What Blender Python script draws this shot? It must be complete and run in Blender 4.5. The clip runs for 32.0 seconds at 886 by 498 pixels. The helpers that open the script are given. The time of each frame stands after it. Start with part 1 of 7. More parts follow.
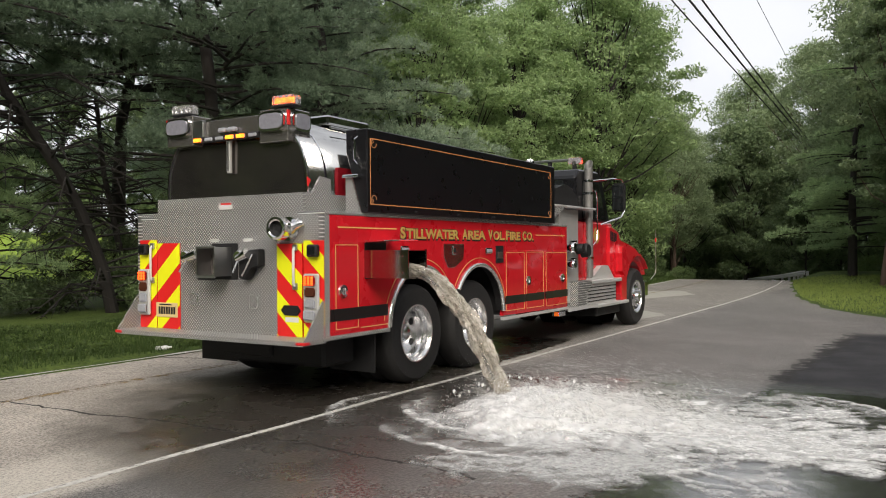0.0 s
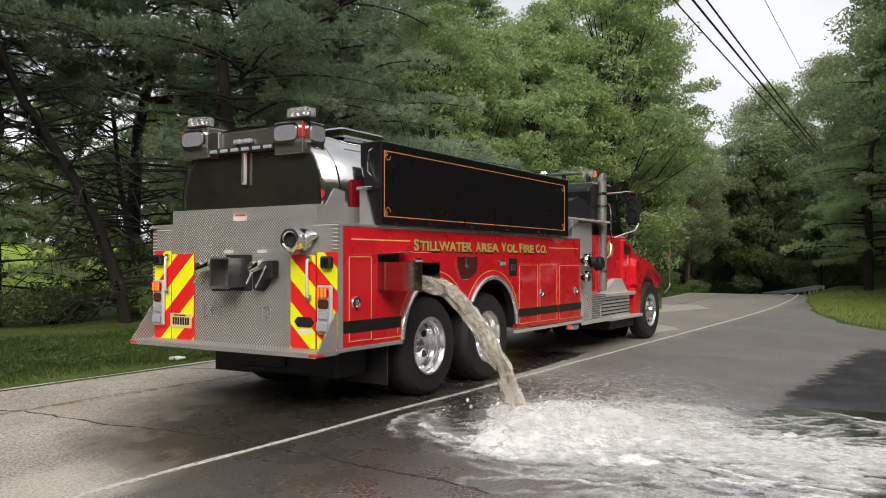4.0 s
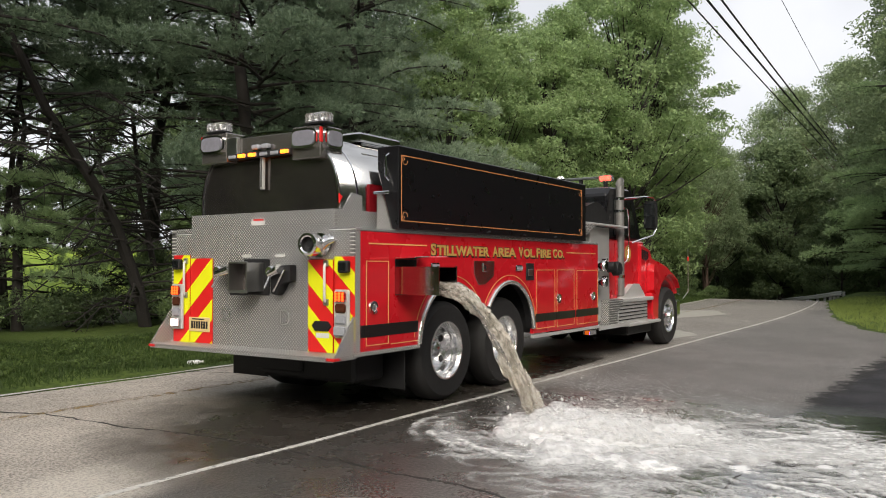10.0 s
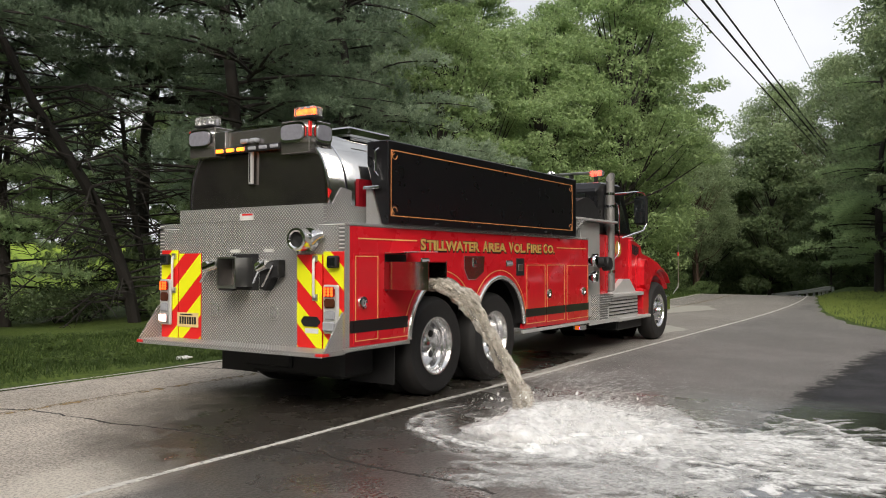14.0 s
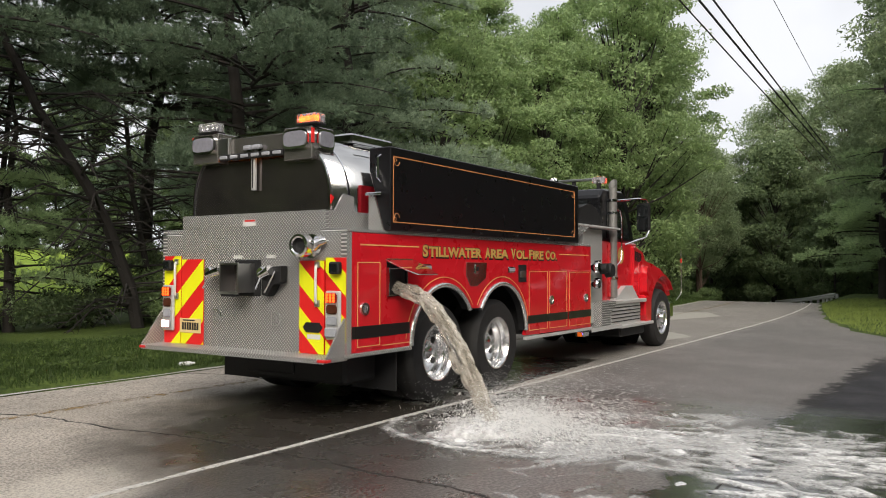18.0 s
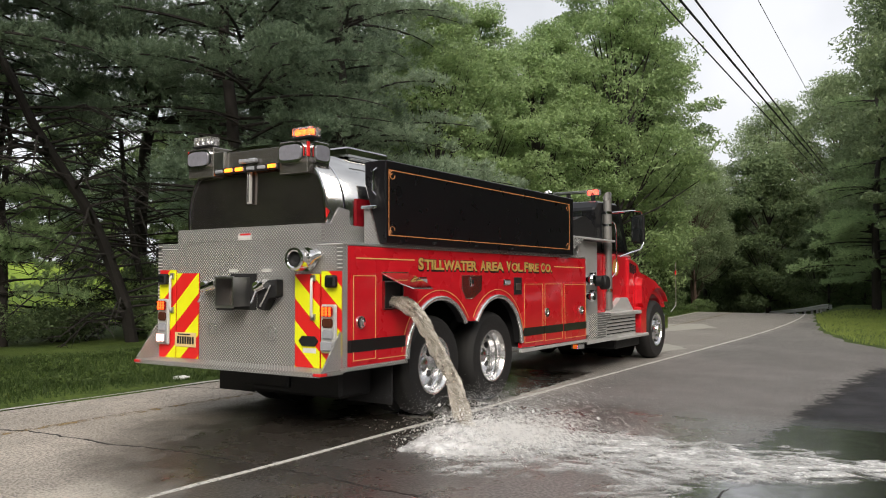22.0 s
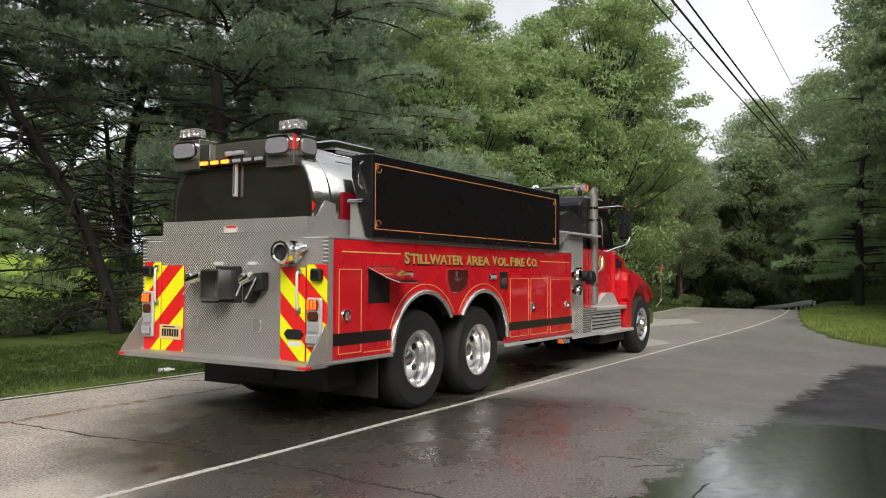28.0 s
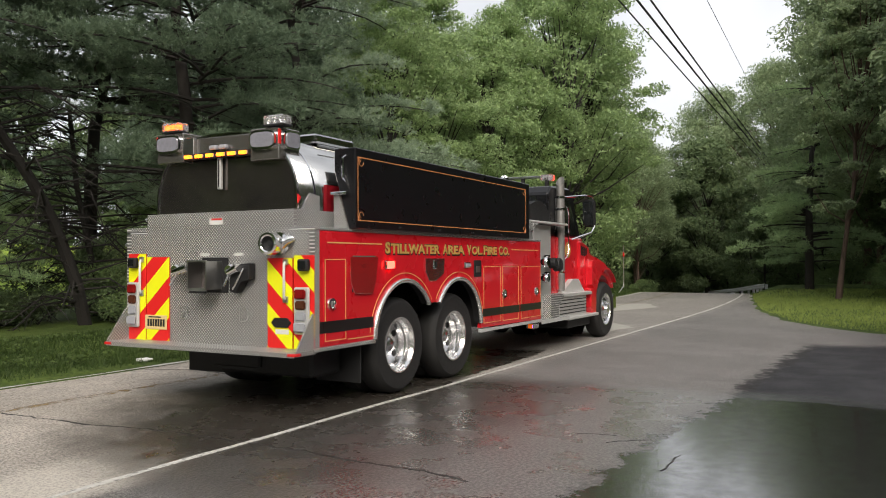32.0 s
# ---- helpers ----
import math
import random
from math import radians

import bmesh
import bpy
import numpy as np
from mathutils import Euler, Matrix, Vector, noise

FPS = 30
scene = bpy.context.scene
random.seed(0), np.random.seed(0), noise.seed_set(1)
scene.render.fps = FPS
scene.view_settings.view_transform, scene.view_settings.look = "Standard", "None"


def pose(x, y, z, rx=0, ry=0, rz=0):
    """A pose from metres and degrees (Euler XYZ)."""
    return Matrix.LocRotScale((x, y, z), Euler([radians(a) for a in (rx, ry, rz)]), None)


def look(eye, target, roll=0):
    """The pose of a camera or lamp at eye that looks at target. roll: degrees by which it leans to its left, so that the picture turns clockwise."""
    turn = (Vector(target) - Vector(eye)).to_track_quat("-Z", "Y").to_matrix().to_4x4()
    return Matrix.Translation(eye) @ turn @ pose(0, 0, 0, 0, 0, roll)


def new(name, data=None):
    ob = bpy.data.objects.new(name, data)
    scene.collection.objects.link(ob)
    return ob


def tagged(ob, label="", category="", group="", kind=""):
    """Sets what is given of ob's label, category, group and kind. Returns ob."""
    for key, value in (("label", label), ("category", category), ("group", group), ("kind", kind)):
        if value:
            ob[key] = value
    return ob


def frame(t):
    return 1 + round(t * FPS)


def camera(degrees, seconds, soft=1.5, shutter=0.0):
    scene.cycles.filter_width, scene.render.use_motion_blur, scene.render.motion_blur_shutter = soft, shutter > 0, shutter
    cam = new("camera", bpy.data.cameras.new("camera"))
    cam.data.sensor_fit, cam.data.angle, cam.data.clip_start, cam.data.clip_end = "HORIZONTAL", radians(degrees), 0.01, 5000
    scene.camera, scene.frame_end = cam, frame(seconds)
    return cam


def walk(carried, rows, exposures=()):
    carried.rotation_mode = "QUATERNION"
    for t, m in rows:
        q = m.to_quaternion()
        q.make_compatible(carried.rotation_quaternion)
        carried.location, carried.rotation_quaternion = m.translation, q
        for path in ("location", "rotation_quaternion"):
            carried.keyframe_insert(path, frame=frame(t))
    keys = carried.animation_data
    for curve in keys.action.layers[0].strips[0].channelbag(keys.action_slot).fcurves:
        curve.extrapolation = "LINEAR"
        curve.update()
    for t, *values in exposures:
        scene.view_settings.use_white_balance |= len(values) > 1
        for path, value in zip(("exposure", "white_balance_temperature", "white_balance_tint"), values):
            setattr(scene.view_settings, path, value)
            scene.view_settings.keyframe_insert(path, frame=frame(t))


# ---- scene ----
cam = camera(58.0, 32.0, 1.0, 0.25)
PATH = [
    (0, (-5.445, -5.817, 1.4), (-3.74, -4.771, 1.402), -0.4),
    (0.5, (-5.433, -5.818, 1.405), (-3.725, -4.777, 1.409), -0.4),
    (1, (-5.441, -5.819, 1.406), (-3.735, -4.775, 1.404), -0.3),
    (1.5, (-5.447, -5.809, 1.406), (-3.741, -4.765, 1.413), -0.3),
    (2, (-5.445, -5.819, 1.397), (-3.751, -4.755, 1.413), -0.4),
    (2.5, (-5.425, -5.81, 1.402), (-3.739, -4.734, 1.408), -0.4),
    (3, (-5.429, -5.814, 1.4), (-3.742, -4.739, 1.409), -0.4),
    (3.5, (-5.442, -5.809, 1.404), (-3.751, -4.741, 1.432), -0.2),
    (5.5, (-5.445, -5.804, 1.401), (-3.764, -4.72, 1.435), 0.3),
    (6, (-5.444, -5.8, 1.395), (-3.767, -4.711, 1.425), 0.3),
    (6.5, (-5.444, -5.806, 1.4), (-3.77, -4.713, 1.428), 0.2),
    (7, (-5.43, -5.813, 1.394), (-3.752, -4.725, 1.428), 0.1),
    (7.5, (-5.441, -5.809, 1.399), (-3.761, -4.723, 1.433), 0.1),
    (8, (-5.437, -5.811, 1.403), (-3.764, -4.715, 1.429), -0.1),
    (8.5, (-5.441, -5.814, 1.388), (-3.773, -4.712, 1.421), -0.2),
    (9, (-5.431, -5.799, 1.391), (-3.763, -4.697, 1.432), -0.1),
    (9.5, (-5.437, -5.804, 1.403), (-3.773, -4.695, 1.441), -0.1),
    (10, (-5.447, -5.804, 1.394), (-3.782, -4.697, 1.44), -0.0),
    (10.5, (-5.447, -5.809, 1.398), (-3.779, -4.708, 1.463), -0.1),
    (11, (-5.445, -5.809, 1.394), (-3.772, -4.716, 1.46), -0.1),
    (11.5, (-5.44, -5.806, 1.396), (-3.768, -4.71, 1.45), 0.1),
    (12, (-5.442, -5.806, 1.393), (-3.767, -4.714, 1.441), 0.2),
    (12.5, (-5.442, -5.811, 1.392), (-3.768, -4.718, 1.436), 0.1),
    (13, (-5.428, -5.81, 1.399), (-3.757, -4.712, 1.429), 0.1),
    (13.5, (-5.42, -5.811, 1.385), (-3.745, -4.717, 1.419), -0.0),
    (14, (-5.418, -5.803, 1.393), (-3.741, -4.714, 1.427), -0.0),
    (14.5, (-5.425, -5.802, 1.384), (-3.751, -4.708, 1.42), -0.0),
    (16.5, (-5.428, -5.803, 1.387), (-3.758, -4.704, 1.442), 0.0),
    (17, (-5.425, -5.798, 1.391), (-3.752, -4.704, 1.45), 0.1),
    (17.5, (-5.425, -5.814, 1.383), (-3.751, -4.722, 1.445), 0.1),
    (18, (-5.42, -5.82, 1.392), (-3.748, -4.724, 1.442), 0.1),
    (18.5, (-5.42, -5.816, 1.385), (-3.747, -4.721, 1.432), -0.0),
    (19, (-5.422, -5.806, 1.388), (-3.745, -4.717, 1.438), -0.0),
    (19.5, (-5.419, -5.816, 1.378), (-3.744, -4.724, 1.425), -0.1),
    (20, (-5.421, -5.809, 1.4), (-3.746, -4.717, 1.437), -0.0),
    (20.5, (-5.422, -5.812, 1.397), (-3.744, -4.725, 1.445), -0.0),
    (21, (-5.424, -5.815, 1.395), (-3.747, -4.726, 1.456), -0.1),
    (21.5, (-5.435, -5.819, 1.392), (-3.763, -4.725, 1.464), -0.1),
    (22, (-5.434, -5.816, 1.402), (-3.755, -4.732, 1.482), -0.1),
    (22.5, (-5.439, -5.828, 1.399), (-3.753, -4.756, 1.487), -0.0),
    (23, (-5.435, -5.824, 1.4), (-3.75, -4.75, 1.477), -0.0),
    (23.5, (-5.431, -5.818, 1.401), (-3.746, -4.742, 1.465), -0.0),
    (24, (-5.429, -5.821, 1.402), (-3.743, -4.748, 1.466), 0.0),
    (24.5, (-5.413, -5.821, 1.388), (-3.728, -4.745, 1.455), -0.0),
    (25, (-5.423, -5.808, 1.4), (-3.736, -4.736, 1.465), 0.1),
    (25.5, (-5.432, -5.823, 1.397), (-3.737, -4.764, 1.476), 0.1),
    (27.5, (-5.444, -5.842, 1.397), (-3.746, -4.788, 1.471), 0.3),
    (28, (-5.436, -5.835, 1.407), (-3.74, -4.777, 1.471), 0.3),
    (28.5, (-5.434, -5.829, 1.393), (-3.737, -4.771, 1.445), 0.1),
    (29, (-5.422, -5.814, 1.393), (-3.721, -4.761, 1.439), 0.1),
    (29.5, (-5.422, -5.818, 1.393), (-3.718, -4.772, 1.445), 0.1),
    (30, (-5.418, -5.809, 1.397), (-3.708, -4.773, 1.45), -0.1),
    (30.5, (-5.409, -5.818, 1.397), (-3.695, -4.787, 1.446), -0.5),
    (31, (-5.421, -5.801, 1.395), (-3.699, -4.784, 1.438), -0.3),
    (31.5, (-5.579, -5.832, 1.428), (-3.845, -4.837, 1.462), -0.1),
    (32, (-5.818, -5.814, 1.426), (-4.068, -4.845, 1.458), -0.2),
]
walk(cam, [(t, look(eye, target, roll)) for t, eye, target, roll in PATH], exposures=((0.0, 0.36), (21.0, 0.36), (25.0, 0.43), (32.0, 0.45)))

# ---- world and light ----
world = bpy.data.worlds.new("overcast_sky")
scene.world = world
world.use_nodes = True
wn, wl = world.node_tree.nodes, world.node_tree.links
wn.clear()
w_out = wn.new("ShaderNodeOutputWorld")
w_bg = wn.new("ShaderNodeBackground")
w_sky = wn.new("ShaderNodeTexSky")
w_sky.sky_type, w_sky.sun_disc = "NISHITA", False
w_sky.sun_elevation, w_sky.sun_rotation = radians(34), radians(235)
w_sky.air_density, w_sky.dust_density = 1.0, 3.0
w_hue = wn.new("ShaderNodeHueSaturation")
w_hue.inputs["Saturation"].default_value = 0.22
w_map = wn.new("ShaderNodeTexCoord")
w_cloud = wn.new("ShaderNodeTexNoise")
w_cloud.inputs["Scale"].default_value = 3.5
w_cloud.inputs["Detail"].default_value = 5
w_ramp = wn.new("ShaderNodeMapRange")
w_ramp.inputs["From Min"].default_value, w_ramp.inputs["From Max"].default_value = 0.3, 0.7
w_ramp.inputs["To Min"].default_value, w_ramp.inputs["To Max"].default_value = 0.0, 1.0
w_mix = wn.new("ShaderNodeMix")
w_mix.data_type = "RGBA"
w_mix.inputs["B"].default_value = (6.7, 6.8, 7.15, 1)
w_fac = wn.new("ShaderNodeMath")
w_fac.operation = "MULTIPLY_ADD"
w_fac.inputs[1].default_value, w_fac.inputs[2].default_value = 0.75, 0.2
wl.new(w_sky.outputs["Color"], w_hue.inputs["Color"])
wl.new(w_map.outputs["Generated"], w_cloud.inputs["Vector"])
wl.new(w_cloud.outputs["Fac"], w_ramp.inputs["Value"])
wl.new(w_ramp.outputs["Result"], w_fac.inputs[0])
wl.new(w_fac.outputs["Value"], w_mix.inputs["Factor"])
wl.new(w_hue.outputs["Color"], w_mix.inputs["A"])
wl.new(w_mix.outputs["Result"], w_bg.inputs["Color"])
w_bg.inputs["Strength"].default_value = 0.115
wl.new(w_bg.outputs["Background"], w_out.inputs["Surface"])

sun_data = bpy.data.lights.new("sun", "SUN")
sun_data.energy, sun_data.angle, sun_data.color = 2.3, radians(40), (1.0, 0.90, 0.76)
sun = new("sun", sun_data)
sun.matrix_world = look((-22, -15, 18), (0, 0, 0))

# ---- small building helpers ----
MATS = {}


def material(name, color, rough=0.5, metal=0.0, coat=0.0, vary=0.08, scale=6.0, bump=0.0, bump_scale=60.0,
             emit=None, emit_strength=0.0, trans=0.0, alpha=1.0, rough_vary=0.1, spec=0.5):
    """A principled material with colour and gloss varied at two scales."""
    if name in MATS:
        return MATS[name]
    m = bpy.data.materials.new(name)
    m.use_nodes = True
    n, l = m.node_tree.nodes, m.node_tree.links
    p = n["Principled BSDF"]
    tc = n.new("ShaderNodeTexCoord")
    big = n.new("ShaderNodeTexNoise")
    big.inputs["Scale"].default_value, big.inputs["Detail"].default_value = scale, 6
    l.new(tc.outputs["Object"], big.inputs["Vector"])
    mr = n.new("ShaderNodeMapRange")
    mr.inputs["To Min"].default_value, mr.inputs["To Max"].default_value = 1 - vary, 1 + vary
    l.new(big.outputs["Fac"], mr.inputs["Value"])
    mul = n.new("ShaderNodeMix")
    mul.data_type, mul.blend_type = "RGBA", "MULTIPLY"
    mul.inputs["Factor"].default_value = 1.0
    mul.inputs["A"].default_value = (*color, 1)
    l.new(mr.outputs["Result"], mul.inputs["B"])
    l.new(mul.outputs["Result"], p.inputs["Base Color"])
    rr = n.new("ShaderNodeMapRange")
    rr.inputs["To Min"].default_value, rr.inputs["To Max"].default_value = max(0.02, rough - rough_vary), min(1, rough + rough_vary)
    l.new(big.outputs["Fac"], rr.inputs["Value"])
    l.new(rr.outputs["Result"], p.inputs["Roughness"])
    p.inputs["Metallic"].default_value = metal
    p.inputs["Coat Weight"].default_value = coat
    p.inputs["Coat Roughness"].default_value = 0.05
    p.inputs["Transmission Weight"].default_value = trans
    p.inputs["Alpha"].default_value = alpha
    p.inputs["Specular IOR Level"].default_value = spec
    if bump:
        fine = n.new("ShaderNodeTexNoise")
        fine.inputs["Scale"].default_value, fine.inputs["Detail"].default_value = bump_scale, 4
        l.new(tc.outputs["Object"], fine.inputs["Vector"])
        b = n.new("ShaderNodeBump")
        b.inputs["Strength"].default_value, b.inputs["Distance"].default_value = bump, 0.01
        l.new(fine.outputs["Fac"], b.inputs["Height"])
        l.new(b.outputs["Normal"], p.inputs["Normal"])
    if emit:
        p.inputs["Emission Color"].default_value = (*emit, 1)
        p.inputs["Emission Strength"].default_value = emit_strength
    MATS[name] = m
    return m


def math_node(n, l, op, a, b=None):
    q = n.new("ShaderNodeMath")
    q.operation = op
    for i, v in enumerate((a, b)):
        if v is None:
            continue
        if isinstance(v, (int, float)):
            q.inputs[i].default_value = v
        else:
            l.new(v, q.inputs[i])
    return q.outputs[0]


def tread_plate(name, axes, pitch=0.035):
    """Aluminium tread plate: lozenges raised in alternating directions, over the two given axes."""
    m = bpy.data.materials.new(name)
    m.use_nodes = True
    n, l = m.node_tree.nodes, m.node_tree.links
    p = n["Principled BSDF"]
    tc = n.new("ShaderNodeTexCoord")
    sep = n.new("ShaderNodeSeparateXYZ")
    l.new(tc.outputs["Object"], sep.inputs["Vector"])
    u, v = sep.outputs[axes[0]], sep.outputs[axes[1]]
    a = math_node(n, l, "DIVIDE", math_node(n, l, "ADD", u, v), pitch)
    b = math_node(n, l, "DIVIDE", math_node(n, l, "SUBTRACT", u, v), pitch)
    fa = math_node(n, l, "SUBTRACT", math_node(n, l, "FRACT", a), 0.5)
    fb = math_node(n, l, "SUBTRACT", math_node(n, l, "FRACT", b), 0.5)
    par = math_node(n, l, "ABSOLUTE", math_node(n, l, "MODULO", math_node(n, l, "ADD", math_node(n, l, "FLOOR", a), math_node(n, l, "FLOOR", b)), 2.0))

    def lens(x, y):
        sx = math_node(n, l, "POWER", math_node(n, l, "ABSOLUTE", math_node(n, l, "DIVIDE", x, 0.5)), 2.0)
        sy = math_node(n, l, "POWER", math_node(n, l, "ABSOLUTE", math_node(n, l, "DIVIDE", y, 0.2)), 2.0)
        return math_node(n, l, "MAXIMUM", math_node(n, l, "SUBTRACT", 1.0, math_node(n, l, "ADD", sx, sy)), 0.0)
    mix = n.new("ShaderNodeMix")
    l.new(par, mix.inputs["Factor"])
    l.new(lens(fa, fb), mix.inputs["A"])
    l.new(lens(fb, fa), mix.inputs["B"])
    h = mix.outputs["Result"]
    bump = n.new("ShaderNodeBump")
    bump.inputs["Strength"].default_value, bump.inputs["Distance"].default_value = 1.0, 0.008
    l.new(h, bump.inputs["Height"])
    l.new(bump.outputs["Normal"], p.inputs["Normal"])
    no = n.new("ShaderNodeTexNoise")
    no.inputs["Scale"].default_value, no.inputs["Detail"].default_value = 3.0, 6
    l.new(tc.outputs["Object"], no.inputs["Vector"])
    # glints on the lozenges and shade between them are put into the colour
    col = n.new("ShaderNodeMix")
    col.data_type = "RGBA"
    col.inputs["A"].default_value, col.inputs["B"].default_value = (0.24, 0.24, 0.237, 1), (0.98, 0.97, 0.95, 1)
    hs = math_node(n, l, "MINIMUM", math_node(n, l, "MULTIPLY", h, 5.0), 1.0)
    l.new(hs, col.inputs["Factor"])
    dirt = n.new("ShaderNodeMix")
    dirt.data_type, dirt.blend_type = "RGBA", "MULTIPLY"
    dirt.inputs["Factor"].default_value = 0.5
    l.new(col.outputs["Result"], dirt.inputs["A"])
    l.new(no.outputs["Fac"], dirt.inputs["B"])
    l.new(col.outputs["Result"], p.inputs["Base Color"])
    rr = n.new("ShaderNodeMapRange")
    rr.inputs["To Min"].default_value, rr.inputs["To Max"].default_value = 0.34, 0.5
    l.new(no.outputs["Fac"], rr.inputs["Value"])
    l.new(rr.outputs["Result"], p.inputs["Roughness"])
    p.inputs["Metallic"].default_value = 0.55
    MATS[name] = m
    return m


def mesh_of(name, bm, mat, smooth=False):
    me = bpy.data.meshes.new(name)
    bmesh.ops.recalc_face_normals(bm, faces=bm.faces)
    bm.to_mesh(me)
    bm.free()
    if smooth:
        for f in me.polygons:
            f.use_smooth = True
        me.set_sharp_from_angle(angle=radians(38))
    if mat:
        me.materials.append(mat)
    return me


def part(name, bm, mat, parent, label="", smooth=False, at=None):
    ob = new(name, mesh_of(name, bm, mat, smooth))
    ob.parent = parent
    if at is not None:
        ob.matrix_basis = at
    if label:
        tagged(ob, label)
    return ob


def thing(name, label, category, group="", kind="", at=None):
    e = new(name)
    e.empty_display_size = 0.2
    if at is not None:
        e.matrix_basis = at
    return tagged(e, label, category, group, kind)


def box(x0, x1, y0, y1, z0, z1, bevel=0.0, bm=None, seg=1):
    b = bmesh.new()
    vs = [b.verts.new((x, y, z)) for x in (x0, x1) for y in (y0, y1) for z in (z0, z1)]
    for f in ((0, 1, 3, 2), (4, 6, 7, 5), (0, 4, 5, 1), (2, 3, 7, 6), (0, 2, 6, 4), (1, 5, 7, 3)):
        b.faces.new([vs[i] for i in f])
    if bevel:
        bmesh.ops.bevel(b, geom=list(b.edges), offset=bevel, segments=seg, affect="EDGES")
    return merge(bm, b)


def merge(bm, b):
    if bm is None:
        return b
    me = bpy.data.meshes.new("tmp")
    b.to_mesh(me)
    b.free()
    bm.from_mesh(me)
    bpy.data.meshes.remove(me)
    return bm


def prism(pts, axis, a0, a1, bevel=0.0, bm=None):
    """Extrude a polygon along an axis: 'x' (points are y, z), 'y' (x, z) or 'z' (x, y)."""
    b = bmesh.new()

    def v(p, a):
        return {"x": (a, p[0], p[1]), "y": (p[0], a, p[1]), "z": (p[0], p[1], a)}[axis]
    lo = [b.verts.new(v(p, a0)) for p in pts]
    hi = [b.verts.new(v(p, a1)) for p in pts]
    b.faces.new(lo)
    b.faces.new(hi[::-1])
    k = len(pts)
    for i in range(k):
        b.faces.new((lo[i], hi[i], hi[(i + 1) % k], lo[(i + 1) % k]))
    if bevel:
        bmesh.ops.bevel(b, geom=list(b.edges), offset=bevel, segments=1, affect="EDGES")
    return merge(bm, b)


def tube(path, radius, seg=8, bm=None, caps=True):
    """A round bar along a path; radius is one number or one for each point."""
    b = bmesh.new()
    pts = [Vector(p) for p in path]
    rad = [radius] * len(pts) if isinstance(radius, (int, float)) else list(radius)
    rings = []
    side = None
    for i, p in enumerate(pts):
        d = (pts[min(i + 1, len(pts) - 1)] - pts[max(i - 1, 0)]).normalized()
        if side is None:
            side = d.orthogonal().normalized()
        side = (side - d * side.dot(d))
        side = side.normalized() if side.length > 1e-5 else d.orthogonal().normalized()
        up = d.cross(side)
        rings.append([b.verts.new(p + (side * math.cos(a) + up * math.sin(a)) * rad[i])
                      for a in (2 * math.pi * k / seg for k in range(seg))])
    for r0, r1 in zip(rings, rings[1:]):
        for k in range(seg):
            b.faces.new((r0[k], r0[(k + 1) % seg], r1[(k + 1) % seg], r1[k]))
    if caps:
        b.faces.new(rings[0][::-1])
        b.faces.new(rings[-1])
    return merge(bm, b)


def lathe(profile, origin, axis, seg=32, bm=None):
    """Turn (radius, offset) points about an axis through origin."""
    b = bmesh.new()
    q = Vector(axis).to_track_quat("Z", "Y")
    o = Vector(origin)
    rings = []
    for r, h in profile:
        if r < 1e-6:
            rings.append([b.verts.new(o + q @ Vector((0, 0, h)))])
        else:
            rings.append([b.verts.new(o + q @ Vector((r * math.cos(a), r * math.sin(a), h)))
                          for a in (2 * math.pi * k / seg for k in range(seg))])
    for r0, r1 in zip(rings, rings[1:]):
        for k in range(seg):
            a = [r0[k % len(r0)], r0[(k + 1) % len(r0)], r1[(k + 1) % len(r1)], r1[k % len(r1)]]
            a = list(dict.fromkeys(a))
            if len(a) > 2:
                b.faces.new(a)
    return merge(bm, b)


def raw_mesh(name, verts, faces, mat):
    me = bpy.data.meshes.new(name)
    me.from_pydata(verts, [], faces)
    me.materials.append(mat)
    return me


def clip_poly(pts, nx, nz, c):
    """Keep the part of a polygon where nx*x + nz*z <= c."""
    out = []
    for (x0, z0), (x1, z1) in zip(pts, pts[1:] + pts[:1]):
        d0, d1 = nx * x0 + nz * z0 - c, nx * x1 + nz * z1 - c
        if d0 <= 0:
            out.append((x0, z0))
        if d0 * d1 < 0:
            s = d0 / (d0 - d1)
            out.append((x0 + s * (x1 - x0), z0 + s * (z1 - z0)))
    return out


# ---- materials ----
RED = material("fire_red_paint", (0.64, 0.014, 0.024), 0.28, coat=0.75, vary=0.06, scale=2.5, rough_vary=0.06, spec=0.3)
BLACK_GLOSS = material("black_gloss_paint", (0.008, 0.008, 0.0095), 0.3, coat=0.15, vary=0.2, spec=0.3)
BLACK = material("black_rubber_plastic", (0.018, 0.018, 0.019), 0.55, vary=0.2, bump=0.2, spec=0.3)
STRIPE_BLACK = material("black_vinyl_stripe", (0.012, 0.011, 0.011), 0.35, coat=0.5)
TYRE = material("tyre_rubber", (0.017, 0.0165, 0.0165), 0.75, vary=0.25, scale=12, bump=0.4, bump_scale=90)
CHROME = material("chrome", (0.78, 0.78, 0.79), 0.08, metal=1.0, vary=0.04, rough_vary=0.04)
STAINLESS = material("polished_stainless", (0.58, 0.58, 0.57), 0.11, metal=1.0, vary=0.05, scale=1.5, rough_vary=0.04)
BRUSHED = material("brushed_stainless", (0.55, 0.55, 0.54), 0.32, metal=1.0, vary=0.1, scale=9, bump=0.1, bump_scale=200)
ALLOY = material("polished_alloy_wheel", (0.78, 0.78, 0.785), 0.25, metal=1.0, vary=0.05, scale=10, rough_vary=0.04)
STEP_ALLOY = material("bright_step_alloy", (0.62, 0.62, 0.61), 0.42, metal=0.35, vary=0.1, scale=9, bump=0.15, bump_scale=150)
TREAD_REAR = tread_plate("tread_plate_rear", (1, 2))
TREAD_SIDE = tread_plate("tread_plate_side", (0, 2))
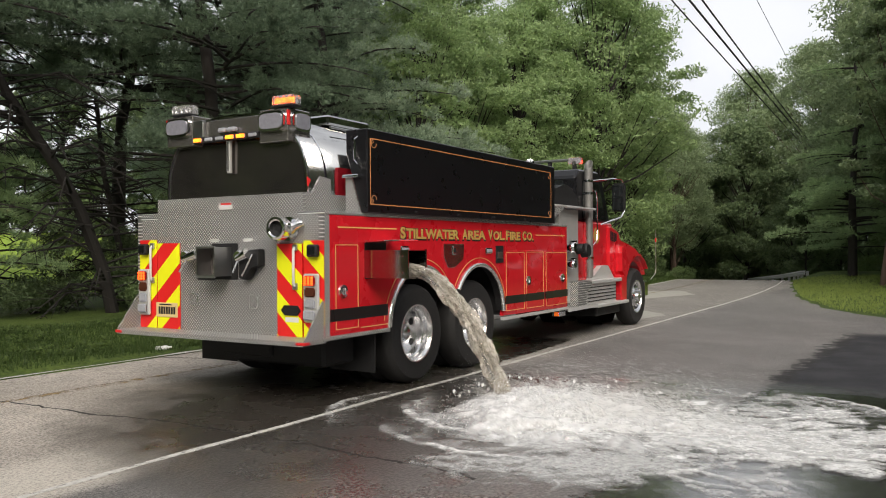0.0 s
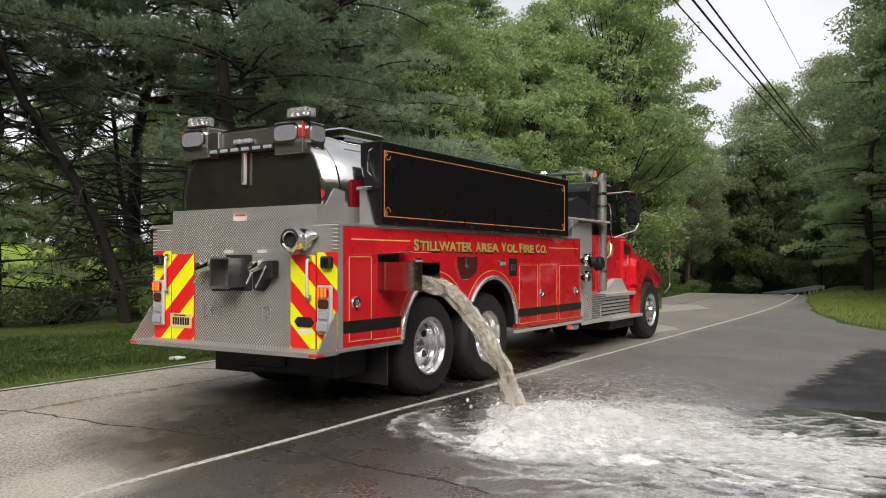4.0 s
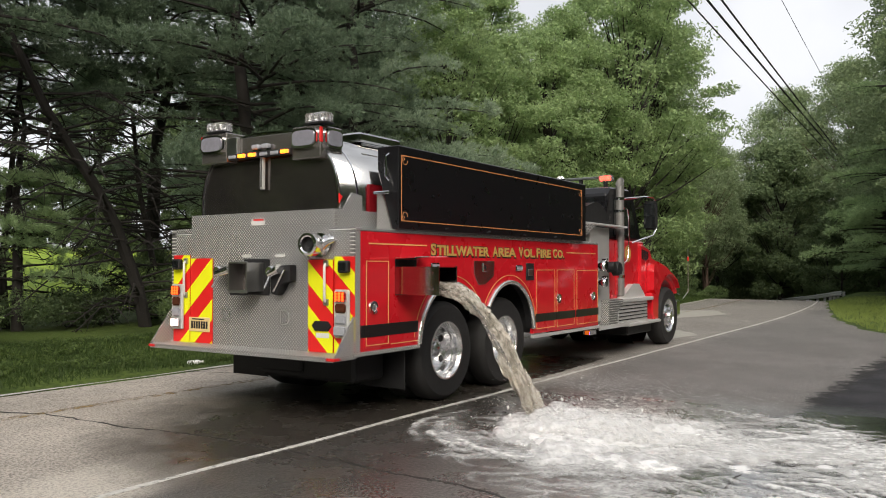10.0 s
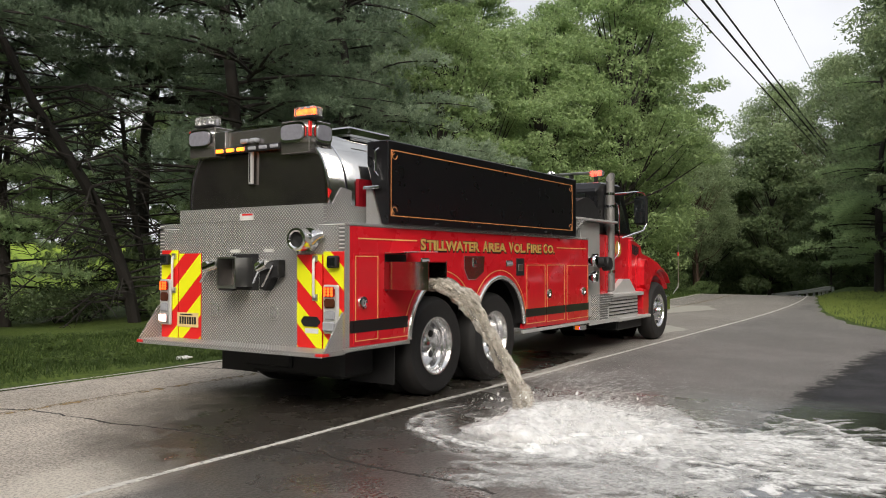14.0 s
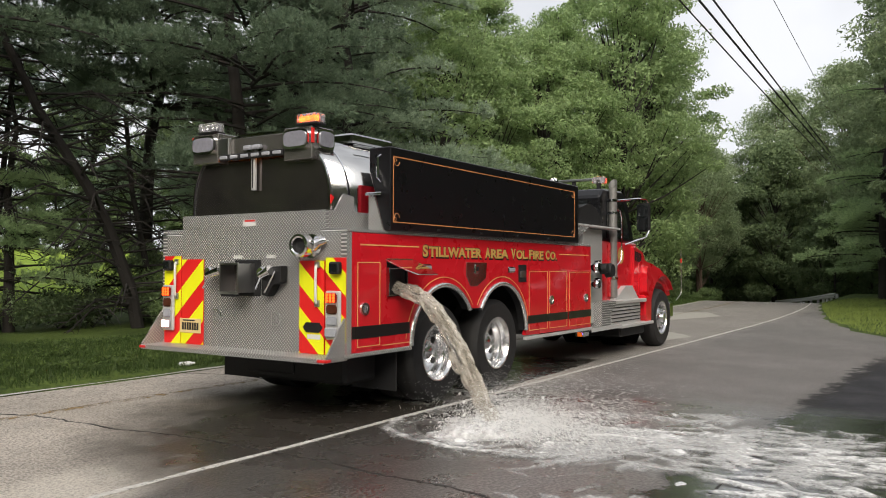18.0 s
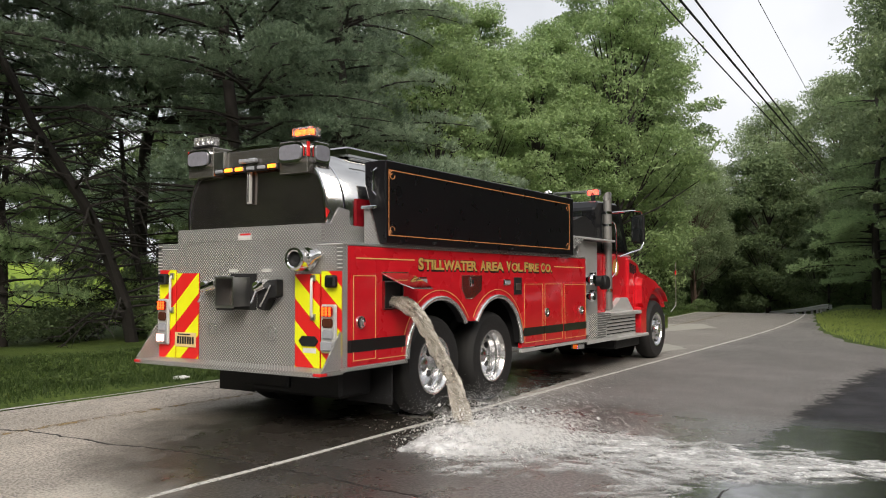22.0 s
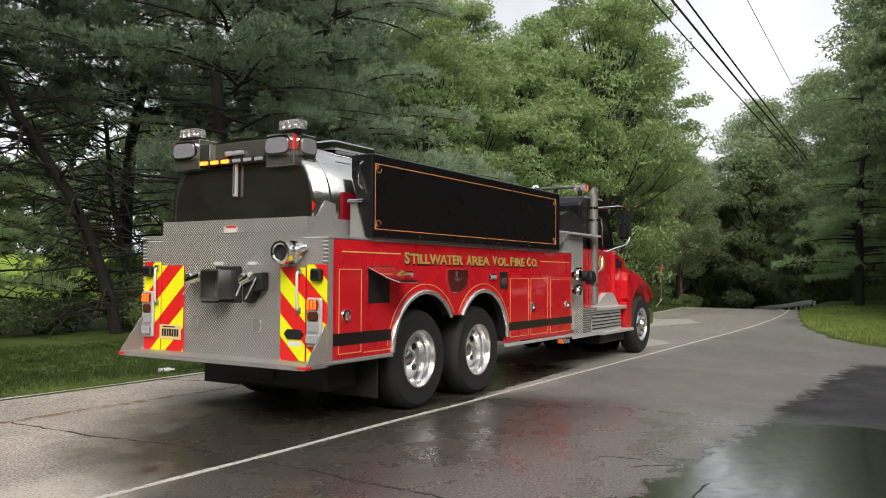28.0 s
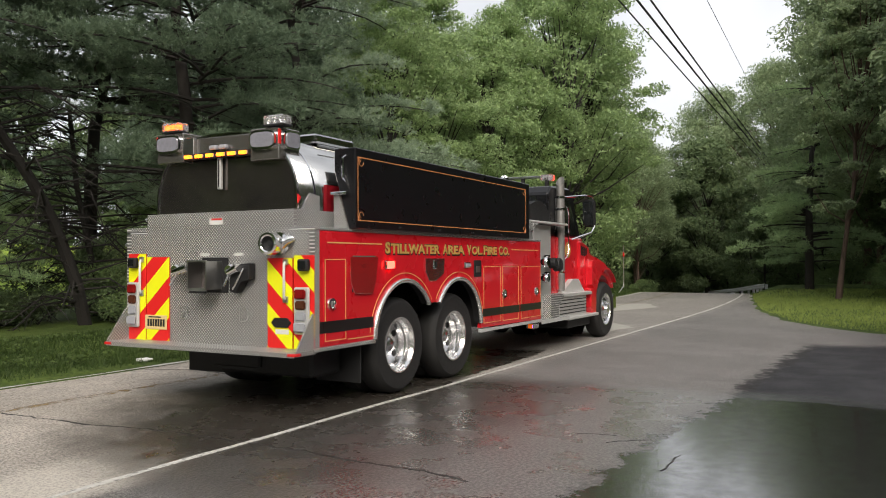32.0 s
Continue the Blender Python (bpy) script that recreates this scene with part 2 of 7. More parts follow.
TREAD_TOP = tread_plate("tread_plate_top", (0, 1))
GOLD = material("gold_leaf", (0.57, 0.37, 0.10), 0.5, metal=0.0, vary=0.15, scale=30)
PIN = material("gold_pinstripe", (0.78, 0.46, 0.16), 0.4, vary=0.1)
PIN_ORANGE = material("copper_pinstripe", (0.60, 0.25, 0.09), 0.4, vary=0.1)
CHEV_RED = material("reflective_red", (0.80, 0.02, 0.02), 0.4, vary=0.05)
CHEV_YELLOW = material("reflective_lime_yellow", (0.93, 0.95, 0.012), 0.45, vary=0.05)
LENS_RED = material("red_lens", (0.25, 0.012, 0.012), 0.12, coat=1.0)
LENS_AMBER = material("amber_lens_lit", (0.9, 0.22, 0.02), 0.2, emit=(1.0, 0.16, 0.015), emit_strength=0.45)
LENS_DARK = material("dark_amber_lens", (0.10, 0.035, 0.02), 0.15, coat=1.0)
LENS_CLEAR = material("clear_lens", (0.40, 0.41, 0.45), 0.12, coat=1.0, vary=0.15, scale=40)
LENS_GLASS = material("clear_lamp_dome", (0.9, 0.9, 0.9), 0.08, trans=0.9, spec=0.5)
GLASS = material("dark_window_glass", (0.012, 0.014, 0.015), 0.05, coat=1.0, spec=0.6)
GLOW_AMBER = material("amber_flash_element", (1.0, 0.45, 0.05), 0.4, emit=(1.0, 0.19, 0.01), emit_strength=2.6)
GLOW_ORANGE = material("orange_beacon_element", (1.0, 0.3, 0.03), 0.4, emit=(1.0, 0.085, 0.008), emit_strength=10.0)
GLOW_RED = material("red_flash_element", (1.0, 0.1, 0.05), 0.4, emit=(1.0, 0.05, 0.025), emit_strength=3.6)
GLOW_WHITE = material("white_flash_element", (1.0, 0.9, 0.8), 0.4, emit=(1.0, 0.45, 0.36), emit_strength=6.0)
GLOW_SIDE = material("bright_red_flash_element", (1.0, 0.1, 0.05), 0.4, emit=(1.0, 0.035, 0.022), emit_strength=9.0)
GLOW_BLUE = material("blue_flash_element", (0.1, 0.2, 1.0), 0.4, emit=(0.012, 0.045, 1.0), emit_strength=18.0)
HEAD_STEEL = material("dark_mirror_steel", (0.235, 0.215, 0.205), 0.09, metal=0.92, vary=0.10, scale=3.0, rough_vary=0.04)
BOX_STEEL = material("satin_box_steel", (0.34, 0.325, 0.31), 0.24, metal=0.82, vary=0.12, scale=14, rough_vary=0.05)
HATCH_STEEL = material("worn_mirror_steel", (0.60, 0.60, 0.58), 0.2, metal=1.0, vary=0.1, scale=6)
LENS_RIBBED = material("ribbed_clear_lens", (0.26, 0.26, 0.30), 0.18, coat=1.0, vary=0.2, scale=30, bump=0.3, bump_scale=45)
GLOW_LED = material("led_element", (1.0, 0.12, 0.02), 0.4, emit=(1.0, 0.065, 0.006), emit_strength=2.4)


def speckled(m, scale, lo, hi):
    """A lamp element made of many small reflector cells of uneven brightness."""
    n, l = m.node_tree.nodes, m.node_tree.links
    tc, vo, mr = n.new("ShaderNodeTexCoord"), n.new("ShaderNodeTexVoronoi"), n.new("ShaderNodeMapRange")
    vo.inputs["Scale"].default_value = scale
    l.new(tc.outputs["Object"], vo.inputs["Vector"])
    mr.inputs["From Min"].default_value, mr.inputs["From Max"].default_value = 0.15, 0.75
    mr.inputs["To Min"].default_value, mr.inputs["To Max"].default_value = hi, lo
    l.new(vo.outputs["Distance"], mr.inputs["Value"])
    l.new(mr.outputs["Result"], n["Principled BSDF"].inputs["Emission Strength"])


speckled(GLOW_ORANGE, 26, 1.2, 5.5)
speckled(GLOW_AMBER, 30, 1.2, 3.6)
PLATE_YELLOW = material("plate_yellow", (0.80, 0.62, 0.30), 0.4)
WHITE_LABEL = material("white_label", (0.75, 0.75, 0.72), 0.4)

# ---- ground, road and lawn ----
def bend(x):
    return 0.0035 * (x - 14) ** 2 if x > 14 else 0.0


def fall(x):
    d = max(0.0, x - 29.5)
    return -0.055 * d * min(1.0, d / 8)


RIGHT_EDGE = ((-60, -34), (8.0, -34), (9.0, -18), (10.2, -9.5), (11.9, -5.8), (12.9, -4.9), (14.5, -3.86), (18.7, -2.64), (24.8, -1.62), (31, -0.75), (40, 0.55), (50, 3.3), (60, 6.6), (75, 12.4))


def right_edge(x):
    for (x0, y0), (x1, y1) in zip(RIGHT_EDGE, RIGHT_EDGE[1:]):
        if x0 <= x <= x1:
            return y0 + (y1 - y0) * (x - x0) / (x1 - x0)
    return RIGHT_EDGE[-1][1]


def left_edge(x):
    return 3.14 + bend(x)


def ground_z(x, y):
    z = fall(x)
    dl = y - left_edge(x)
    if dl > 0:
        z += 0.03 + 0.10 * min(dl, 3.0) / 3.0 + 0.05 * noise.noise((x * 0.4, y * 0.4, 0))
    dr = right_edge(x) - y
    if x > 8 and dr > 0:
        z += 0.02 + 0.05 * min(dr, 3.0) / 3.0 + 0.03 * noise.noise((x * 0.4, y * 0.4, 3))
        # the lawn rises into a low bank where the road dips
        z += 0.42 * max(0.0, min(1.0, (x - 26) / 8)) * min(1.0, dr / 1.2)
    if dl < -0.12 and (dr < -0.12 or x <= 8):
        z -= 0.08
    # the hay field climbs away behind the pines
    if y > 15 and x < 46:
        z += 0.10 * (min(y, 40) - 15) * min(1.0, (46 - x) / 12)
    return z


def grass_material(name, dark, light):
    m = bpy.data.materials.new(name)
    m.use_nodes = True
    n, l = m.node_tree.nodes, m.node_tree.links
    p = n["Principled BSDF"]
    tc = n.new("ShaderNodeTexCoord")
    big = n.new("ShaderNodeTexNoise")
    big.inputs["Scale"].default_value, big.inputs["Detail"].default_value = 0.5, 8
    fine = n.new("ShaderNodeTexNoise")
    fine.inputs["Scale"].default_value, fine.inputs["Detail"].default_value = 14, 6
    for q in (big, fine):
        l.new(tc.outputs["Object"], q.inputs["Vector"])
    f = math_node(n, l, "MULTIPLY", math_node(n, l, "ADD", big.outputs["Fac"], fine.outputs["Fac"]), 0.5)
    cr = n.new("ShaderNodeValToRGB")
    cr.color_ramp.elements[0].position, cr.color_ramp.elements[1].position = 0.35, 0.65
    cr.color_ramp.elements[0].color, cr.color_ramp.elements[1].color = (*dark, 1), (*light, 1)
    l.new(f, cr.inputs["Fac"])
    l.new(cr.outputs["Color"], p.inputs["Base Color"])
    p.inputs["Roughness"].default_value = 0.9
    p.inputs["Specular IOR Level"].default_value = 0.2
    b = n.new("ShaderNodeBump")
    b.inputs["Strength"].default_value, b.inputs["Distance"].default_value = 0.6, 0.05
    l.new(fine.outputs["Fac"], b.inputs["Height"])
    l.new(b.outputs["Normal"], p.inputs["Normal"])
    return m


GRASS = grass_material("grass_ground", (0.036, 0.060, 0.016), (0.11, 0.155, 0.034))

ticks_x = [-700, -400, -220, -120, -80, -60, -50, -45] + [-44 + 0.5 * i for i in range(0, 2)] + [-42 + 2 * i for i in range(16)] + [-10 + 0.5 * i for i in range(100)] + [40 + 2 * i for i in range(20)] + [85, 100, 130, 180, 260, 400, 700, 1500]
ticks_y = [-700, -400, -200, -120, -80, -60, -45, -36] + [-34 + 1.0 * i for i in range(24)] + [-10 + 0.4 * i for i in range(50)] + [10 + 1 * i for i in range(20)] + [32, 38, 50, 70, 100, 160, 260, 400, 700]
ticks_x, ticks_y = sorted(set(ticks_x)), sorted(set(ticks_y))
gv = [(x, y, ground_z(x, y)) for x in ticks_x for y in ticks_y]
ny = len(ticks_y)
gf = [(i * ny + j, (i + 1) * ny + j, (i + 1) * ny + j + 1, i * ny + j + 1) for i in range(len(ticks_x) - 1) for j in range(ny - 1)]
ground_me = raw_mesh("ground", gv, gf, GRASS)
for f in ground_me.polygons:
    f.use_smooth = True
tagged(new("ground", ground_me), "mown grass verge and field beyond the road", "ground", kind="structure")


def asphalt_material():
    m = bpy.data.materials.new("worn_asphalt")
    m.use_nodes = True
    n, l = m.node_tree.nodes, m.node_tree.links
    p = n["Principled BSDF"]
    tc = n.new("ShaderNodeTexCoord")
    sep = n.new("ShaderNodeSeparateXYZ")
    l.new(tc.outputs["Object"], sep.inputs["Vector"])
    X, Y = sep.outputs[0], sep.outputs[1]

    def tex(scale, detail=6, rough=0.55):
        q = n.new("ShaderNodeTexNoise")
        q.inputs["Scale"].default_value, q.inputs["Detail"].default_value, q.inputs["Roughness"].default_value = scale, detail, rough
        l.new(tc.outputs["Object"], q.inputs["Vector"])
        return q.outputs["Fac"]

    def smooth(v, a, b, lo=0.0, hi=1.0):
        q = n.new("ShaderNodeMapRange")
        q.interpolation_type = "SMOOTHSTEP"
        for k, w in (("From Min", a), ("From Max", b), ("To Min", lo), ("To Max", hi)):
            q.inputs[k].default_value = w
        l.new(v, q.inputs["Value"])
        return q.outputs["Result"]

    def mixc(f, a, b):
        q = n.new("ShaderNodeMix")
        q.data_type = "RGBA"
        l.new(f, q.inputs["Factor"])
        for k, w in (("A", a), ("B", b)):
            if isinstance(w, tuple):
                q.inputs[k].default_value = (*w, 1)
            else:
                l.new(w, q.inputs[k])
        return q.outputs["Result"]
    low, mid, grain, stone, fine = tex(0.35), tex(2.2), tex(42, 3), tex(19, 4), tex(95, 2)
    wob = math_node(n, l, "MULTIPLY", math_node(n, l, "SUBTRACT", tex(0.9, 8, 0.65), 0.5), 1.7)
    rag = math_node(n, l, "SUBTRACT", tex(3.5, 9, 0.75), 0.5)
    # travelled lane is paler and browner, the apron on the right greyer
    lane = smooth(math_node(n, l, "ADD", Y, math_node(n, l, "MULTIPLY", wob, 0.3)), -1.75, -1.15)
    worn_lane = math_node(n, l, "MULTIPLY", lane, smooth(math_node(n, l, "ADD", X, wob), 6.5, 2.5, 0.18, 1.0))
    base = mixc(worn_lane, (0.195, 0.187, 0.180), (0.52, 0.468, 0.41))
    pale = mixc(smooth(low, 0.40, 0.62), base, mixc(worn_lane, (0.24, 0.23, 0.222), (0.66, 0.60, 0.53)))
    # fresh dark asphalt beyond a ragged edge
    rim = math_node(n, l, "ADD", math_node(n, l, "ADD", Y, math_node(n, l, "MULTIPLY", X, 0.06)), math_node(n, l, "ADD", math_node(n, l, "MULTIPLY", rag, 0.8), math_node(n, l, "MULTIPLY", math_node(n, l, "SUBTRACT", tex(11, 8, 0.75), 0.5), 0.5)))
    side = smooth(math_node(n, l, "ADD", X, math_node(n, l, "ADD", math_node(n, l, "MULTIPLY", Y, 0.35), rag)), 7.6, 6.9)
    fresh = math_node(n, l, "MULTIPLY", smooth(rim, -4.15, -4.25), side)
    pale = mixc(smooth(tex(1.5, 7, 0.7), 0.42, 0.60, 0.0, 0.26), pale, mixc(lane, (0.10, 0.095, 0.09), (0.17, 0.152, 0.132)))
    bx = math_node(n, l, "POWER", math_node(n, l, "MULTIPLY", math_node(n, l, "ADD", X, 2.25), 1.0), 2.0)
    by = math_node(n, l, "POWER", math_node(n, l, "MULTIPLY", math_node(n, l, "ADD", Y, 1.10), 2.0), 2.0)
    worn_spot = smooth(math_node(n, l, "ADD", math_node(n, l, "ADD", bx, by), math_node(n, l, "MULTIPLY", rag, 1.5)), 1.3, 0.2, 0.0, 0.9)
    pale = mixc(worn_spot, pale, (0.66, 0.61, 0.54))
    spots = mixc(smooth(grain, 0.46, 0.57, 0.0, 0.6), pale, mixc(lane, (0.045, 0.043, 0.042), (0.10, 0.092, 0.084)))
    spots = mixc(smooth(stone, 0.56, 0.66, 0.0, 0.40), spots, (0.062, 0.058, 0.055))
    spots = mixc(smooth(fine, 0.55, 0.64, 0.0, 0.85), spots, mixc(lane, (0.34, 0.325, 0.30), (0.56, 0.52, 0.47)))
    spots = mixc(math_node(n, l, "MULTIPLY", worn_spot, smooth(fine, 0.40, 0.60, 0.25, 1.0)), spots, (0.58, 0.535, 0.47))
    tar = mixc(smooth(mid, 0.35, 0.65), (0.020, 0.021, 0.025), (0.040, 0.040, 0.045))
    tar = mixc(smooth(fine, 0.58, 0.68, 0.0, 0.5), tar, (0.11, 0.108, 0.105))
    spots = mixc(fresh, spots, tar)
    # broken lip along the fresh asphalt's edge
    lip = math_node(n, l, "MULTIPLY", smooth(math_node(n, l, "ABSOLUTE", math_node(n, l, "ADD", rim, 4.2)), 0.16, 0.02, 0.0, 0.85), math_node(n, l, "MULTIPLY", side, smooth(mid, 0.36, 0.52)))
    spots = mixc(lip, spots, (0.026, 0.025, 0.025))
    # the wet area: from under the truck's tail out over the apron
    ex = math_node(n, l, "DIVIDE", math_node(n, l, "SUBTRACT", X, 0.45), 2.55)
    ey = math_node(n, l, "DIVIDE", math_node(n, l, "ADD", Y, 4.2), 4.5)
    r2 = math_node(n, l, "ADD", math_node(n, l, "POWER", math_node(n, l, "ABSOLUTE", ex), 2.4), math_node(n, l, "POWER", math_node(n, l, "ABSOLUTE", ey), 2.4))
    r2 = math_node(n, l, "ADD", math_node(n, l, "ADD", r2, math_node(n, l, "MULTIPLY", wob, 0.42)), math_node(n, l, "MULTIPLY", rag, 0.75))
    # wet mask stretched forward under the truck, painting its shadow along with some damp
    r2_wet_shade = math_node(n, l, "SUBTRACT", r2, math_node(n, l, "MULTIPLY", smooth(X, 1.0, 6.0, 0.0, 6.5), smooth(math_node(n, l, "ADD", Y, math_node(n, l, "MULTIPLY", rag, 0.3)), -1.32, -1.02)))
    crisp, soft_edge = smooth(r2_wet_shade, 1.20, 0.92), smooth(r2, 1.55, 0.78)
    wet = math_node(n, l, "ADD", math_node(n, l, "MULTIPLY", crisp, lane), math_node(n, l, "MULTIPLY", soft_edge, math_node(n, l, "SUBTRACT", 1.0, lane)))
    damp = smooth(r2, 1.8, 1.15, 0.0, 0.7)
    wetcol = mixc(smooth(grain, 0.4, 0.65), (0.045, 0.041, 0.037), (0.125, 0.114, 0.104))
    # paler away from the lane: sky sheen put into the wet colour
    wetcol = mixc(smooth(math_node(n, l, "ADD", Y, math_node(n, l, "MULTIPLY", wob, 0.6)), -2.3, -3.5), wetcol, mixc(smooth(grain, 0.4, 0.65), (0.11, 0.103, 0.098), (0.27, 0.255, 0.24)))
    wetcol = mixc(lane, wetcol, mixc(smooth(grain, 0.4, 0.65), (0.036, 0.031, 0.026), (0.085, 0.074, 0.062)))
    wetcol = mixc(fresh, wetcol, mixc(smooth(grain, 0.4, 0.65), (0.018, 0.0175, 0.018), (0.05, 0.049, 0.05)))
    col = mixc(math_node(n, l, "MULTIPLY", lip, 0.8), mixc(wet, mixc(damp, spots, wetcol), wetcol), (0.02, 0.02, 0.02))
    l.new(col, p.inputs["Base Color"])
    # standing water where the surface is smooth
    pool = smooth(math_node(n, l, "ADD", math_node(n, l, "ADD", mid, math_node(n, l, "MULTIPLY", low, 0.6)), math_node(n, l, "MULTIPLY", fresh, 0.30)), 0.68, 0.94)
    ripple = smooth(tex(7, 5, 0.6), 0.35, 0.65, 0.72, 1.0)
    pool = math_node(n, l, "MULTIPLY", math_node(n, l, "MAXIMUM", pool, math_node(n, l, "MULTIPLY", smooth(rim, -4.2, -5.0), side)), wet)

    pool = math_node(n, l, "MULTIPLY", pool, ripple)

    def mixf(f, a, b):
        q = n.new("ShaderNodeMix")
        l.new(f, q.inputs["Factor"])
        for k, w in (("A", a), ("B", b)):
            if isinstance(w, float):
                q.inputs[k].default_value = w
            else:
                l.new(w, q.inputs[k])
        return q.outputs["Result"]
    l.new(mixf(wet, mixf(damp, 0.80, 0.48), mixf(pool, 0.34, mixf(fresh, 0.19, 0.13))), p.inputs["Roughness"])
    l.new(mixf(wet, 0.35, 0.75), p.inputs["Specular IOR Level"])
    l.new(math_node(n, l, "MULTIPLY", math_node(n, l, "MULTIPLY", pool, fresh), 0.9), p.inputs["Coat Weight"])
    p.inputs["Coat Roughness"].default_value, p.inputs["Coat IOR"].default_value = 0.10, 1.45
    b = n.new("ShaderNodeBump")
    b.inputs["Distance"].default_value = 0.016
    l.new(mixf(wet, 0.9, mixf(pool, 0.30, mixf(fresh, 0.03, 0.10))), b.inputs["Strength"])
    l.new(math_node(n, l, "ADD", grain, math_node(n, l, "MULTIPLY", stone, 0.8)), b.inputs["Height"])
    l.new(b.outputs["Normal"], p.inputs["Normal"])
    return m


ASPHALT = asphalt_material()
xs = [-60 + 2 * i for i in range(24)] + [-12 + 0.75 * i for i in range(60)] + [33 + 1.0 * i for i in range(42)]
rv, rf, cols = [], [], 24
for x in xs:
    a, b = right_edge(x), left_edge(x)
    for j in range(cols + 1):
        s = j / cols
        y = a + (b - a) * s
        wob = 0.05 * noise.noise((x * 1.3, j * 9.0, 1)) if j in (0, cols) else 0
        rv.append((x, y + wob, fall(x) + (0.0 if 0 < j < cols else -0.015)))
for i in range(len(xs) - 1):
    for j in range(cols):
        k = i * (cols + 1) + j
        rf.append((k, k + cols + 1, k + cols + 2, k + 1))
road_me = raw_mesh("road", rv, rf, ASPHALT)
for f in road_me.polygons:
    f.use_smooth = True
tagged(new("road", road_me), "worn grey asphalt road and apron, partly wet", "road", kind="structure")

# paint lines, laid as thin strips
LINE_WHITE = material("worn_white_line", (0.60, 0.585, 0.55), 0.7, vary=0.35, scale=22, bump=0.3)
LINE_YELLOW = material("worn_yellow_line", (0.36, 0.25, 0.10), 0.75, vary=0.4, scale=22)
CRACK = material("crack_tar", (0.028, 0.025, 0.023), 0.6, vary=0.3)


def worn(m, scale, lo, hi):
    """Let the road show through where the paint has gone."""
    n, l = m.node_tree.nodes, m.node_tree.links
    tc, no, mr = n.new("ShaderNodeTexCoord"), n.new("ShaderNodeTexNoise"), n.new("ShaderNodeMapRange")
    no.inputs["Scale"].default_value, no.inputs["Detail"].default_value, no.inputs["Roughness"].default_value = scale, 8, 0.7
    l.new(tc.outputs["Object"], no.inputs["Vector"])
    mr.inputs["From Min"].default_value, mr.inputs["From Max"].default_value = lo, hi
    l.new(no.outputs["Fac"], mr.inputs["Value"])
    l.new(mr.outputs["Result"], n["Principled BSDF"].inputs["Alpha"])


worn(LINE_WHITE, 18, 0.28, 0.48)
worn(LINE_YELLOW, 9, 0.44, 0.66)


def strip(name, pts, width, mat, label, lift=0.005, ragged=0.0, thick=0.004):
    v, f = [], []
    for i, (x, y) in enumerate(pts):
        q = pts[min(i + 1, len(pts) - 1)]
        r = pts[max(i - 1, 0)]
        dx, dy = q[0] - r[0], q[1] - r[1]
        d = math.hypot(dx, dy) or 1
        w = width / 2 * (1 + ragged * (random.random() - 0.5))
        z = fall(x) + lift
        v += [(x - dy / d * w, y + dx / d * w, z - thick), (x - dy / d * w, y + dx / d * w, z), (x + dy / d * w, y - dx / d * w, z), (x + dy / d * w, y - dx / d * w, z - thick)]
        if i:
            k = 4 * i
            f += [(k - 4, k - 3, k + 1, k), (k - 3, k - 2, k + 2, k + 1), (k - 2, k - 1, k + 3, k + 2)]
    me = raw_mesh(name, v, f, mat)
    return tagged(new(name, me), label, "road marking", kind="structure")


xs_line = [-40 + 0.25 * i for i in range(320)]
strip("edge_line_1", [(x, -1.37 + bend(x) * (1.0 if x < 27 else 1.0) + 0.02 * noise.noise((x * 0.7, 0, 0))) for x in xs_line if x < 40], 0.056, LINE_WHITE, "worn white road edge line", ragged=0.5)
strip("edge_line_2", [(x, 3.05 + bend(x) + 0.03 * noise.noise((x * 0.5, 5, 0))) for x in xs_line if x < 40], 0.085, LINE_WHITE, "worn white road edge line", ragged=0.6)
strip("centre_line", [(x, 1.62 + bend(x)) for x in xs_line if x < 40], 0.10, LINE_YELLOW, "faded yellow centre line", ragged=0.8)


def crack(pts, w):
    out = []
    for (x0, y0), (x1, y1) in zip(pts, pts[1:]):
        k = max(3, int(math.hypot(x1 - x0, y1 - y0) / 0.06))
        for i in range(k):
            s = i / k
            out.append((x0 + (x1 - x0) * s + 0.035 * noise.noise((x0 + s * 9, y0 * 3, 7)), y0 + (y1 - y0) * s + 0.02 * noise.noise((s * 7, x0, 2))))
    strip("road_crack", out, w, CRACK, "dark crack across the asphalt", lift=0.003, ragged=1.4, thick=0.003)


crack([(-1.50, 3.0), (-1.35, 1.95), (-1.19, 1.59), (-1.15, 0.75), (-1.16, 0.43), (-1.05, -0.1), (-1.01, -0.6), (-1.03, -1.2), (-1.03, -2.0), (-1.10, -2.4), (-1.10, -3.05), (-1.2, -3.5)], 0.018)
crack([(-0.32, -4.47), (-0.1, -4.47), (0.10, -4.46), (0.21, -4.49)], 0.009)
crack([(0.31, -3.87), (0.45, -4.0), (0.61, -4.2)], 0.010)
crack([(0.53, -3.55), (0.60, -3.75), (0.58, -3.95)], 0.010)
crack([(1.6, 3.0), (1.9, 2.2), (1.8, 1.3)], 0.02)

# pale concrete patches ahead of the truck
PALE = material("pale_patch", (0.38, 0.365, 0.33), 0.85, vary=0.25, scale=5, bump=0.3)
